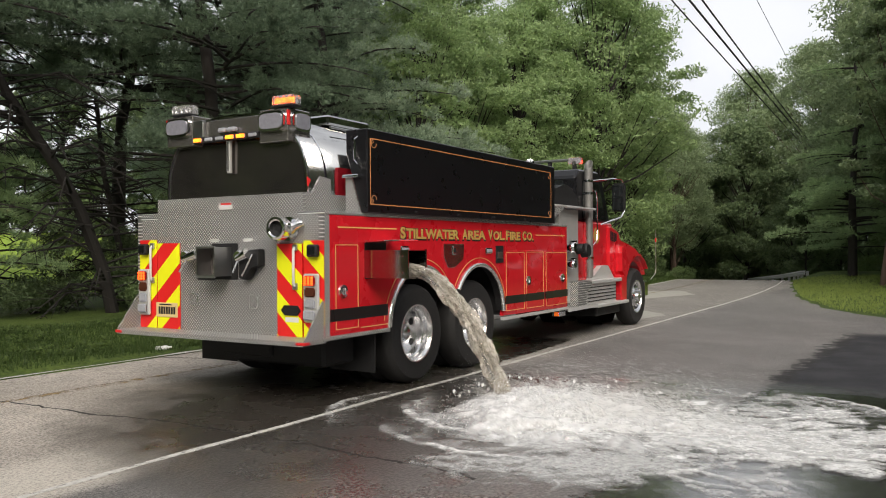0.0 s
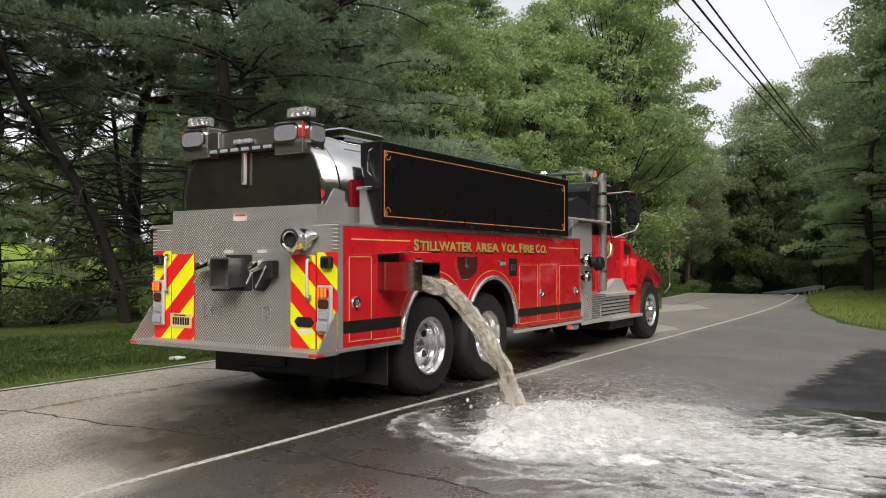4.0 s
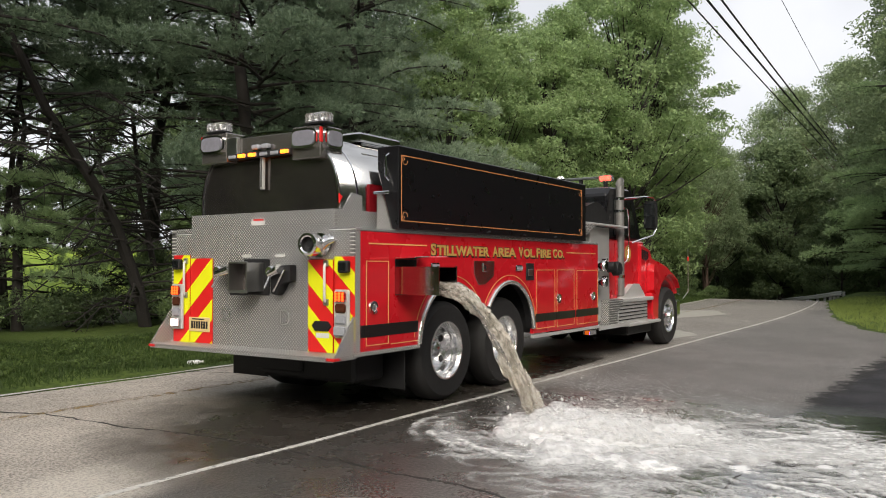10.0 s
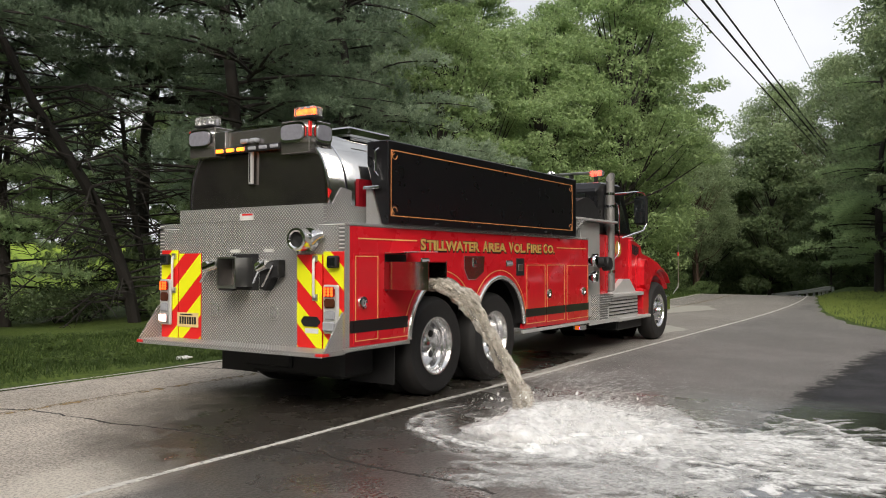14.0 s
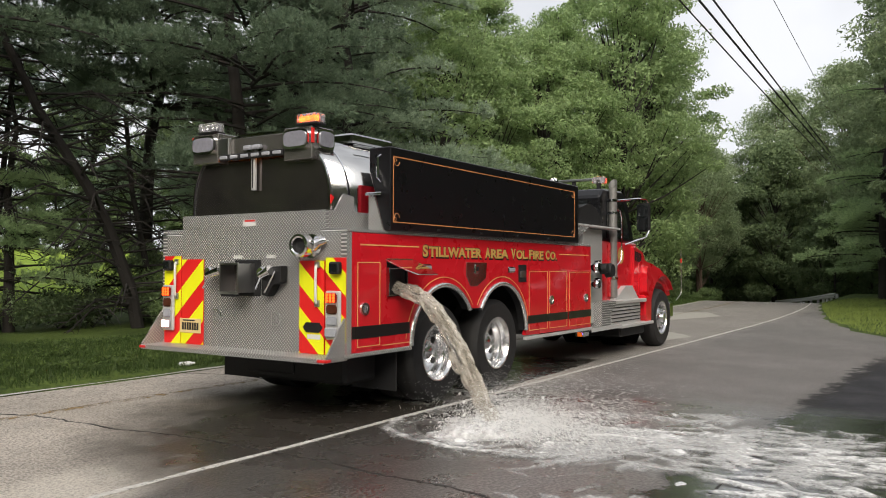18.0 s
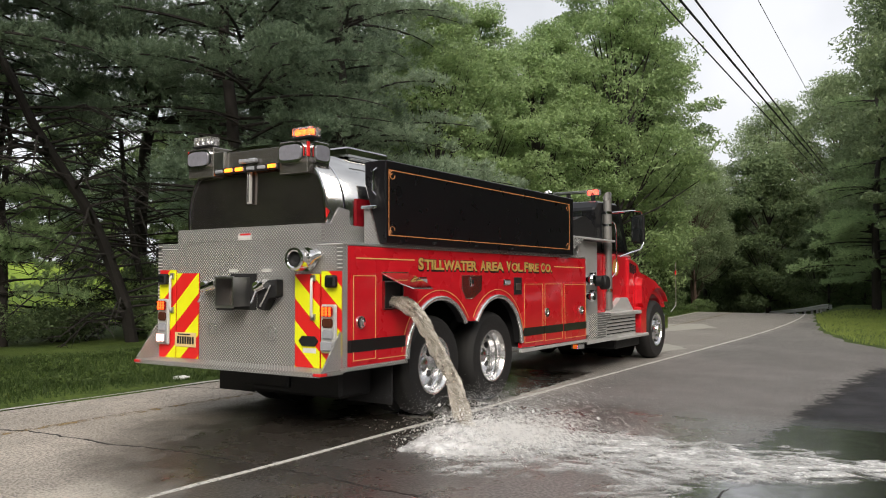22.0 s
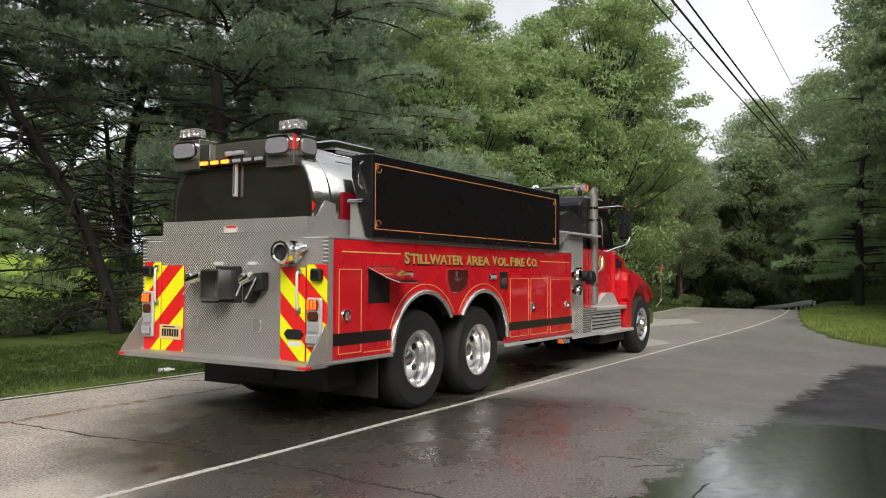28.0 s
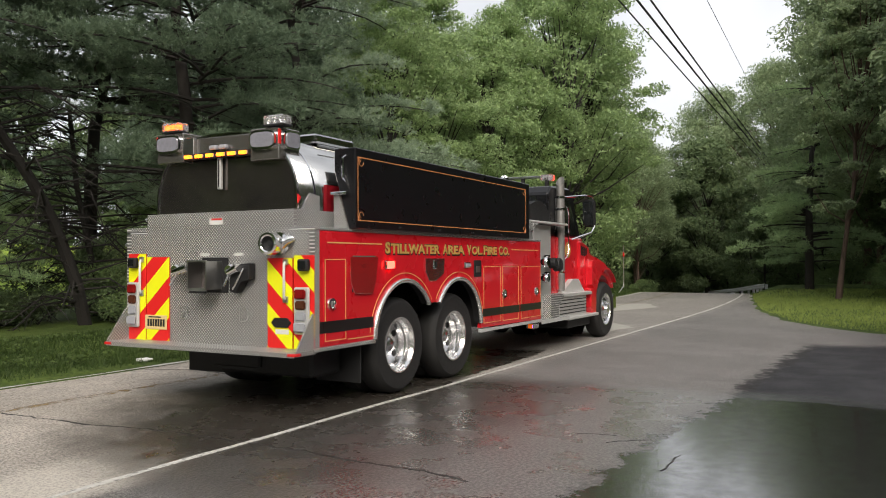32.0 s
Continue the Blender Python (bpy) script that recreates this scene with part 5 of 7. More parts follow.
guide = part("sight_gauge", box(0.085, 0.12, -0.005, 0.04, 2.16, 2.48, 0.004), STEP_ALLOY, truck, "vertical bright bracket")
part("gauge_slot", box(0.078, 0.087, 0.012, 0.022, 2.18, 2.46), BLACK, guide)

# light bar over the tank
bar = part("light_bar", box(0.10, 0.15, -0.42, 0.52, 2.505, 2.69, 0.006), BOX_STEEL, truck, "polished light bar panel")
part("bar_bracket", box(0.06, 0.10, 0.34, 0.49, 2.53, 2.70, 0.004), BRUSHED, bar)
for yc in (0.07, -0.06):
    part("bar_lamp", box(0.04, 0.10, yc - 0.05, yc + 0.05, 2.555, 2.60, 0.012), LENS_CLEAR, bar, "small clear lamp")
amber_cells = []
for i in range(6):
    yc = 0.405 - i * 0.148
    part("lamp_bezel", box(0.058, 0.10, yc - 0.070, yc + 0.070, 2.472, 2.531, 0.004), BLACK, bar, "black lamp bezel")
    part("amber_lamp", box(0.045, 0.09, yc - 0.054, yc + 0.054, 2.484, 2.519, 0.008), LENS_CLEAR, bar, "clear amber flasher lamp")
    turn = new("flash_element", mesh_of("flash_element", box(-0.048, -0.040, -0.053, 0.053, -0.018, 0.018, 0.006), GLOW_AMBER))
    turn.parent = bar
    turn.matrix_basis = pose(0.088, yc, 2.502)
    amber_cells.append((turn, pose(0.088, yc, 2.502)))


def rounded(ca, cz, ha, hz, n=4.0, k=28):
    return [(ca + ha * math.copysign(abs(math.cos(a)) ** (2 / n), math.cos(a)), cz + hz * math.copysign(abs(math.sin(a)) ** (2 / n), math.sin(a))) for a in (2 * math.pi * i / k for i in range(k))]


def lamp_box(y0, y1, z0, z1, x0, x1, side):
    bx = part("lamp_box", box(x0, x1, y0, y1, z0, z1, 0.008), BOX_STEEL, truck, "polished flood lamp box")
    lens_w = (y1 - y0) * 0.44
    yc = (y0 + y1) / 2
    zc = z1 - 0.115
    fr = part("flood_lamp", prism(rounded(yc, zc, lens_w, 0.092), "x", x0 - 0.035, x0), CHROME, bx, "chrome rimmed flood lamp")
    part("lamp_lens", prism(rounded(yc, zc, lens_w - 0.02, 0.072), "x", x0 - 0.046, x0 - 0.034), LENS_RIBBED, fr, "clear ribbed lens")
    ys = y0 if side < 0 else y1
    xc, hx_ = (x0 + x1) / 2 + 0.01, (x1 - x0) / 2 - 0.04
    a, b = sorted((ys, ys + side * 0.035))
    fs = part("flood_lamp", prism(rounded(xc, zc, hx_, 0.092), "y", a, b), CHROME, bx, "chrome rimmed flood lamp")
    a, b = sorted((ys + side * 0.034, ys + side * 0.046))
    part("lamp_lens", prism(rounded(xc, zc, hx_ - 0.02, 0.072), "y", a, b), LENS_RIBBED, fs, "clear ribbed lens")
    a, b = sorted((ys - side * 0.01, ys + side * 0.008))
    part("marker_lamp", box(x0 - 0.006, x0 + 0.03, a, b, z1 - 0.16, z1 - 0.02, 0.004), CHEV_RED, bx, "red marker lamp")
    return bx


lamp_box(0.50, 0.88, 2.46, 2.765, 0.07, 0.36, 1)
lamp_box(-0.77, -0.41, 2.415, 2.72, 0.07, 0.38, -1)
beacons = []
for y0, y1, z0, z1 in ((0.545, 0.806, 2.786, 2.880), (-0.83, -0.573, 2.745, 2.838)):
    bc = part("beacon", box(0.06, 0.20, y0, y1, z0 - 0.012, z0 + 0.006, 0.004), BLACK, truck, "clear warning beacon")
    dome = part("beacon_dome", box(0.064, 0.196, y0 + 0.004, y1 - 0.004, z0 + 0.007, z1, 0.010, seg=2), LENS_GLASS, bc, "clear beacon dome")
    dome.visible_shadow = False
    part("beacon_core", box(0.14, 0.18, y0 + 0.03, y1 - 0.03, z0 + 0.012, z1 - 0.02, 0.006), LENS_RIBBED, bc, "grey lamp core")
    for k in range(3):
        yk = y0 + 0.05 + k * (y1 - y0 - 0.10) / 2
        part("reflector_bowl", lathe([(0.0, 0.0), (0.014, 0.002), (0.030, 0.012), (0.034, 0.020)], (0.135, yk, (z0 + z1) / 2 + 0.004), (-1, 0, 0), 14), CHROME, bc, "chrome reflector bowl", smooth=True)
    yc, zb = (y0 + y1) / 2, z0 - 0.012
    w = (y1 - y0) / 2 - 0.024
    rotor = part("flash_element", box(-0.016, 0.016, -w, w, 0.034, z1 - zb - 0.022, 0.006), GLOW_ORANGE, bc, "orange flashing element")
    rotor.matrix_basis = pose(0.105, yc, zb)
    beacons.append((rotor, (0.105, yc, zb)))

# portable water tank rack on the right side
rack_poly = [(-1.31, 1.752), (-1.31, 2.545), (-1.055, 2.545), (-1.055, 2.33), (-1.235, 1.752)]
rack = part("tank_rack", prism(rack_poly, "x", 0.56, 4.90, 0.008), BLACK_GLOSS, truck, "black folding tank rack with copper pinstripe")
for (x0, x1, z0, z1) in ((0.60, 4.77, 2.449, 2.458), (0.60, 4.77, 1.830, 1.839), (0.60, 0.609, 1.839, 2.449), (4.761, 4.77, 1.839, 2.449)):
    part("pinstripe", box(x0, x1, -1.3125, -1.309, z0, z1), PIN_ORANGE, rack, "copper pinstripe")
for x, z, sx, sz in ((0.60, 2.459, 1, -1), (0.60, 1.828, 1, 1), (4.77, 2.459, -1, -1), (4.77, 1.828, -1, 1)):
    for k in range(2):
        r = 0.022 + 0.018 * k
        path = [(x + sx * (0.03 + 0.03 * k + r * math.cos(a)), -1.312, z + sz * (0.03 + 0.02 * k + r * math.sin(a))) for a in [i * 0.5 for i in range(10)]]
        part("scroll", tube(path, 0.0035, 5), PIN_ORANGE, rack, "copper corner scroll")
hx = 0.555
part("rack_handle", tube([(hx, -1.20, 2.22), (hx - 0.05, -1.20, 2.25), (hx - 0.05, -1.20, 2.44), (hx, -1.20, 2.47)], 0.012, 8), CHROME, rack, "chrome handle", smooth=True)
part("rack_end_gusset", prism([(-1.07, 1.752), (-1.07, 2.115), (-1.125, 2.115), (-1.24, 1.752)], "x", 0.535, 0.556), TREAD_REAR, truck, "tread plate gusset")
part("rack_latch", box(0.50, 0.56, -1.24, -1.05, 2.085, 2.115, 0.006), CHROME, rack, "chrome latch")
for i in range(4):
    xx = 1.35 + i * 0.85
    part("rack_hinge", tube([(xx, -1.318, 1.785), (xx + 0.05, -1.318, 1.785)], 0.012, 8), BLACK, rack)
part("rack_top_bars", tube([(0.7, -0.75, 2.62), (1.5, -0.75, 2.62)], 0.012, 8), BRUSHED, truck)
part("tank_hatch", box(0.85, 1.55, -0.6, 0.1, 2.68, 2.78, 0.02), STAINLESS, truck, "tank fill hatch")

# doors, hatches and pinstripes on the right side
def side_door(x0, x1, z0, z1, latch):
    d = part("compartment_door", box(x0, x1, -1.256, -1.246, z0, z1, 0.003), RED, truck, "red compartment door")
    for (a, b, c, e) in ((x0 + 0.022, x1 - 0.022, z1 - 0.028, z1 - 0.021), (x0 + 0.022, x1 - 0.022, z0 + 0.021, z0 + 0.028),
                         (x0 + 0.022, x0 + 0.030, z0 + 0.028, z1 - 0.028), (x1 - 0.030, x1 - 0.022, z0 + 0.028, z1 - 0.028)):
        part("pinstripe", box(a, b, -1.2585, -1.255, c, e), PIN, d, "gold pinstripe")
    if latch:
        lx, lz = latch
        la = part("latch", lathe([(0, 0.004), (0.03, 0.004), (0.035, 0.016), (0.058, 0.018), (0.062, 0.0)], (lx, -1.256, lz), (0, -1, 0), 20), CHROME, d, "round chrome latch", smooth=True)
        part("latch_bar", box(lx - 0.008, lx + 0.008, -1.275, -1.262, lz - 0.03, lz + 0.03, 0.003), BRUSHED, la)
    return d


side_door(0.125, 0.50, 0.665, 1.475, (0.245, 1.03))
side_door(3.475, 4.045, 0.605, 1.385, None)
side_door(4.06, 4.645, 0.600, 1.385, (4.13, 0.99))
side_door(4.685, 5.455, 0.590, 1.375, (5.27, 0.985))
for x0, x1, z in ((0.19, 1.11, 1.605), (4.39, 5.38, 1.585)):
    part("pinstripe", box(x0, x1, -1.2535, -1.25, z, z + 0.012), PIN, truck, "gold pinstripe")
part("pinstripe", box(0.52, 0.955, -1.2535, -1.25, 0.675, 0.683), PIN, truck, "gold pinstripe")
for cx, r in ((AR1, 0.69), (AR2, 0.685)):
    rim = arc(cx, 0.62, r, 172 if cx == AR1 else 147, 33 if cx == AR1 else 8, 30)
    rim2 = [(cx + (p[0] - cx) * 0.99, 0.62 + (p[1] - 0.62) * 0.99) for p in rim]
    part("pinstripe", prism(rim + rim2[::-1], "y", -1.2535, -1.25), PIN, truck, "gold pinstripe")
for x0, x1 in ((0.075, 0.125), (0.125, 0.50), (0.50, 0.955)):
    part("side_stripe", box(x0, x1, -1.2605 if x0 == 0.125 else -1.2545, -1.25, 0.765, 0.875), STRIPE_BLACK, truck, "black stripe")
for x0, x1 in ((3.475, 4.045), (4.06, 4.645), (4.685, 5.455)):
    part("side_stripe", box(x0, x1, -1.2605, -1.25, 0.715, 0.815), STRIPE_BLACK, truck, "black stripe")
hatch_poly = [(2.005, 1.465), (2.445, 1.465), (2.425, 1.29), (2.24, 1.205), (2.09, 1.205), (2.005, 1.32)]
hatch = part("fuel_hatch", prism(hatch_poly, "y", -1.262, -1.249, 0.003), HATCH_STEEL, truck, "mirror polished hatch plate")
part("hatch_latch", box(2.18, 2.25, -1.275, -1.26, 1.345, 1.44, 0.004), CHROME, hatch)
part("hatch_slot", box(2.195, 2.235, -1.278, -1.272, 1.37, 1.42), BLACK, hatch)
side_lamps = []
for x0, x1, z0, z1 in ((1.165, 1.315, 1.355, 1.44), (2.945, 3.11, 1.35, 1.42)):
    sl = part("side_marker_lamp", box(x0, x1, -1.275, -1.25, z0, z1, 0.012), CHROME, truck, "chrome side marker lamp")
    part("lamp_lens", box(x0 + 0.015, x1 - 0.015, -1.281, -1.273, z0 + 0.015, z1 - 0.015, 0.006), LENS_CLEAR, sl, "clear lens")
    side_lamps.append((sl, ((x0 + x1) / 2, -1.274, (z0 + z1) / 2)))
vent = part("vent_box", box(3.225, 3.42, -1.262, -1.25, 1.235, 1.445, 0.004), BLACK, truck, "black recessed fitting")
part("vent_plate", box(3.26, 3.385, -1.268, -1.26, 1.29, 1.37, 0.003), BRUSHED, vent)

# lettering
def lettering(text, x0, x1, z0, z1, y, mat, depth, name, bold):
    cu = bpy.data.curves.new(name, "FONT")
    cu.body, cu.size, cu.extrude, cu.offset = text, 1.0, depth, bold
    ob = new(name, cu)
    bpy.context.view_layer.update()
    me = bpy.data.meshes.new_from_object(ob.evaluated_get(bpy.context.evaluated_depsgraph_get()))
    bpy.data.objects.remove(ob)
    xs = [v.co.x for v in me.vertices]
    zs = [v.co.y for v in me.vertices]
    ax, bx, az, bz = min(xs), max(xs), min(zs), max(zs)
    for v in me.vertices:
        v.co = (x0 + (v.co.x - ax) / (bx - ax) * (x1 - x0), y - v.co.z * 1.0, z0 + (v.co.y - az) / (bz - az) * (z1 - z0))
    me.materials.clear()
    me.materials.append(mat)
    o = new(name, me)
    o.parent = truck
    return o


WORDS = (("S", 1.18, 1.27, 1), ("TILLWATER", 1.285, 2.34, 0), ("A", 2.42, 2.535, 1), ("REA", 2.55, 2.97, 0), ("V", 3.04, 3.15, 1),
         ("OL.", 3.17, 3.47, 0), ("F", 3.51, 3.60, 1), ("IRE", 3.62, 3.91, 0), ("C", 3.98, 4.09, 1), ("O.", 4.11, 4.31, 0))
for word, x0, x1, big in WORDS:
    z0, z1 = 1.515, 1.635 if big else 1.622
    tagged(lettering(word, x0, x1, z0, z1, -1.2540, GOLD, 0.0015, "lettering", 0.036), "gold lettering on the red side")
    tagged(lettering(word, x0 - 0.004, x1 + 0.020, z0 - 0.017, z1 + 0.006, -1.2515, STRIPE_BLACK, 0.0010, "lettering_shade", 0.062), "black shade behind the gold lettering")

# telescoping side dump chute and its flap
chute_pose = (0.73, -1.25, 1.285)
part("chute_opening", box(0.585, 0.93, -1.2525, -1.2495, 1.13, 1.47), BLACK, truck, "dark chute opening")
CH = dict(x0=-0.15, x1=0.15, z0=-0.145, z1=0.115)
bm = box(CH["x0"], CH["x0"] + 0.008, -0.50, 0.02, CH["z0"], CH["z1"])
box(CH["x1"] - 0.008, CH["x1"], -0.50, 0.02, CH["z0"], CH["z1"], bm=bm)
box(CH["x0"] + 0.008, CH["x1"] - 0.008, -0.50, 0.02, CH["z1"] - 0.008, CH["z1"], bm=bm)
box(CH["x0"] + 0.008, CH["x1"] - 0.008, -0.50, 0.02, CH["z0"], CH["z0"] + 0.008, bm=bm)
CHUTE_STEEL = material("dull_stainless", (0.44, 0.43, 0.42), 0.14, metal=1.0, vary=0.12, scale=5)
side_chute = part("side_chute", bm, CHUTE_STEEL, truck, "stainless telescoping dump chute", at=pose(*chute_pose))
for xa in (CH["x0"] - 0.006, CH["x1"] - 0.004):
    part("chute_lip", box(xa, xa + 0.010, -0.505, -0.485, CH["z0"] - 0.006, CH["z1"] + 0.006), CHUTE_STEEL, side_chute, "bright chute lip")
for z in (-0.09, 0.06):
    for yy in (-0.44, -0.40):
        part("rivet", lathe([(0, 0.004), (0.007, 0.003), (0.009, 0)], (CH["x0"], yy, z), (-1, 0, 0), 8), CHROME, side_chute)
FLAP = [(-0.238, 0.0), (0.238, 0.0), (0.205, -0.24), (0.138, -0.372), (-0.167, -0.362), (-0.236, -0.25)]
flap_at = (0.775, -1.266, 1.478)
flap = part("chute_flap", prism(FLAP, "y", -0.006, 0.004, 0.0015), material("bright_mirror_steel", (0.93, 0.92, 0.91), 0.05, metal=1.0, vary=0.03, rough_vary=0.03), truck, "mirror polished chute flap", at=pose(*flap_at))
part("flap_hinge", tube([(0.57, -1.262, 1.482), (0.98, -1.262, 1.482)], 0.010, 8), CHROME, truck, "chrome flap hinge")

# wheels
def wheel(x, y, s, front=False):
    R = 0.52
    w = part("wheel", lathe([(0.285, 0.0), (0.31, -0.005), (0.40, 0.012), (0.47, 0.006), (R - 0.012, -0.035), (R, -0.07), (R, -0.22), (0.47, -0.285), (0.30, -0.28)], (0, 0, 0), (0, s, 0), 48),
             TYRE, truck, "black tyre", smooth=True, at=pose(x, y, R))
    if front:
        prof = [(0.0, 0.045), (0.07, 0.045), (0.085, 0.0), (0.10, 0.0), (0.16, 0.012), (0.20, -0.02), (0.245, -0.07), (0.27, -0.03), (0.285, 0.002), (0.302, 0.004), (0.305, -0.02), (0.28, -0.26)]
    else:
        prof = [(0.0, -0.095), (0.05, -0.10), (0.082, -0.12), (0.092, -0.165), (0.15, -0.178), (0.215, -0.174), (0.236, -0.166), (0.243, -0.145), (0.246, -0.100), (0.252, -0.094), (0.263, -0.088), (0.267, -0.030), (0.274, -0.022), (0.287, 0.004), (0.305, 0.006), (0.308, -0.02), (0.285, -0.26)]
    rim = part("rim", lathe(prof, (0, 0, 0), (0, s, 0), 48), ALLOY, w, "polished alloy rim", smooth=True)
    for k in range(10 if front else 0):
        a = 2 * math.pi * k / 10
        rr = 0.135 if not front else 0.145
        d = -0.155 if not front else 0.008
        p0 = (rr * math.cos(a), s * d, rr * math.sin(a))
        part("lug_nut", tube([p0, (p0[0], s * (d + 0.035), p0[2])], 0.014, 6), CHROME, rim)
    for k in range(5):
        a = 2 * math.pi * (k + 0.5) / 5
        rr, d = (0.187 if not front else 0.195), (-0.174 if not front else -0.012)
        part("hand_hole", lathe([(0, 0.004), (0.036, 0.004), (0.040, 0)], (rr * math.cos(a), s * d, rr * math.sin(a)), (0, s, 0), 12), BLACK, rim, "dark hand hole")
    return w


for x in (AX1, AX2):
    for s in (-1, 1):
        wheel(x, s * 1.165, s)
        part("inner_tyre", lathe([(0.30, 0.0), (0.47, 0.0), (0.52, -0.06), (0.52, -0.22), (0.47, -0.28), (0.30, -0.28)], (0, 0, 0), (0, s, 0), 40), TYRE, truck, "black inner tyre", smooth=True, at=pose(x, s * 0.86, 0.52))
for s in (-1, 1):
    wheel(AXF, s * 1.17, s, True)
for s in (-1, 1):
    a, b = sorted((s * 1.16, s * 0.60))
    part("mud_flap", box(0.86, 0.875, a, b, 0.20, 0.62, 0.004), BLACK, truck, "black mud flap")
a, b = 0.28, 0.80
part("mud_flap", box(0.44, 0.455, a, b, 0.27, 0.60, 0.004), BLACK, truck, "black rear flap")

# pump bay between body and cab
SATIN_PANEL = material("satin_panel", (0.52, 0.52, 0.51), 0.4, metal=0.4, vary=0.1, scale=7, bump=0.1, bump_scale=180)
part("pump_panel", box(5.47, 5.74, -1.13, 1.13, 0.58, 2.0, 0.006), SATIN_PANEL, truck, "brushed stainless pump panel")
part("pump_housing", box(5.74, 6.28, -1.10, 1.10, 0.58, 2.0, 0.006), SATIN_PANEL, truck, "brushed stainless pump housing")
part("pump_panel_step", box(5.50, 6.72, -1.25, -0.6, 0.49, 0.53, 0.006), TREAD_TOP, truck, "tread plate running board")
part("running_board_edge", box(5.50, 6.72, -1.256, -1.246, 0.475, 0.53), STEP_ALLOY, truck)
part("rail_shelf", box(4.95, 6.75, -1.22, -1.02, 2.015, 2.045, 0.004), STEP_ALLOY, truck, "bright shelf rail")
part("shelf_gusset", prism([(4.92, 1.76), (4.92, 2.015), (5.52, 2.015)], "y", -1.215, -1.2), TREAD_SIDE, truck, "tread plate gusset")
for zc, r in ((1.42, 0.085), (1.17, 0.075)):
    cap = part("discharge_cap", lathe([(0, 0.14), (r * 0.8, 0.14), (r, 0.11), (r, 0.02), (r * 0.7, 0.0), (r * 0.7, -0.08)], (5.72, -1.14, zc), (0, -1, 0), 18), CHROME, truck, "chrome discharge cap", smooth=True)
    part("cap_lug", box(5.70, 5.74, -1.30, -1.20, zc + r - 0.01, zc + r + 0.02, 0.004), CHROME, cap)
for xc, zc, r in ((6.0, 1.40, 0.075), (6.22, 1.37, 0.11)):
    part("black_cap", lathe([(0, 0.16), (r * 0.85, 0.16), (r, 0.13), (r, 0.05), (r * 0.5, 0.04), (r * 0.5, -0.06)], (xc, -1.14, zc), (0, -1, 0.05), 18), BLACK, truck, "black hose cap", smooth=True)
tarp = bmesh.new()
bmesh.ops.create_grid(tarp, x_segments=14, y_segments=10, size=0.5)
for v in tarp.verts:
    v.co = Vector((5.75 + v.co.x * 1.3, -0.1 + v.co.y * 1.85, 2.42 + 0.08 * math.sin(v.co.y * 9) * math.sin(v.co.x * 7) - 0.3 * v.co.y ** 2 - 0.18 * v.co.x))
bmesh.ops.solidify(tarp, geom=tarp.faces, thickness=0.3)
part("hose_cover", tarp, BLACK, truck, "black crumpled vinyl hose cover", smooth=True)
part("hose_cover_skirt", box(5.12, 6.36, -1.0, 0.9, 2.0, 2.36, 0.03), BLACK, truck, "black vinyl cover side")
part("under_light", box(5.30, 5.52, -1.20, -1.08, 0.42, 0.49, 0.01), CHROME, truck, "chrome under-body lamp")
part("under_light_lens", box(5.28, 5.30, -1.19, -1.12, 0.425, 0.485, 0.004), LENS_AMBER, truck)

# exhaust pipe
STACK_METAL = material("satin_heat_shield", (0.25, 0.245, 0.235), 0.45, metal=0.45, vary=0.1, scale=20, bump=0.2)
def slash_pipe(x, y, z0, z1, r, rise, k=28):
    """An upright open pipe whose mouth is cut on the slant, higher at the front."""
    b = bmesh.new()
    rings = []
    for rr, top in ((r - 0.006, False), (r - 0.006, True), (r, True), (r, False)):
        rings.append([b.verts.new((x + rr * math.cos(a), y + rr * math.sin(a), z1 + rise * math.cos(a) if top else z0)) for a in (2 * math.pi * i / k for i in range(k))])
    for r0, r1 in zip(rings, rings[1:]):
        for i in range(k):
            b.faces.new((r0[i], r0[(i + 1) % k], r1[(i + 1) % k], r1[i]))
    return b


stack = part("exhaust_pipe", slash_pipe(6.86, -1.05, 0.93, 2.77, 0.068, 0.08), STACK_METAL, truck, "brushed exhaust stack", smooth=True)
for zz in (1.25, 2.3, 2.5):
    part("stack_clamp", lathe([(0.068, -0.02), (0.074, -0.02), (0.074, 0.02), (0.068, 0.02)], (6.86, -1.05, zz), (0, 0, 1), 24), CHROME, stack)

# cab and bonnet
CABX = 6.42
cab_low = [(CABX, 0.80), (CABX, 1.84), (8.02, 1.84), (8.10, 1.70), (8.02, 0.98), (7.40, 0.80)]
cab = part("cab", prism(cab_low, "y", -1.02, 1.02, 0.02), RED, truck, "red cab lower body")
part("cab_upper", prism([(CABX, 1.84), (CABX + 0.02, 2.55), (CABX + 0.18, 2.68), (7.45, 2.70), (7.62, 2.64), (8.02, 1.84)], "y", -0.99, 0.99, 0.03), BLACK_GLOSS, cab, "black cab roof and pillars")
part("sun_visor", prism([(7.40, 2.68), (7.80, 2.58), (7.80, 2.55), (7.40, 2.62)], "y", -0.95, 0.95), BLACK_GLOSS, cab, "black sun visor")
part("door_window", prism([(6.72, 1.90), (6.74, 2.50), (7.45, 2.50), (7.78, 1.90)], "y", -1.004, -0.985), GLASS, cab, "dark door window")
part("door_window", prism([(6.72, 1.90), (6.74, 2.50), (7.45, 2.50), (7.78, 1.90)], "y", 0.985, 1.004), GLASS, cab, "dark door window")
part("rear_window", box(CABX - 0.004, CABX + 0.03, -0.8, 0.8, 2.12, 2.50), GLASS, cab, "dark rear window")
windshield = prism([(7.62, 2.58), (8.03, 1.88), (8.06, 1.88), (7.65, 2.58)], "y", -0.92, 0.92)
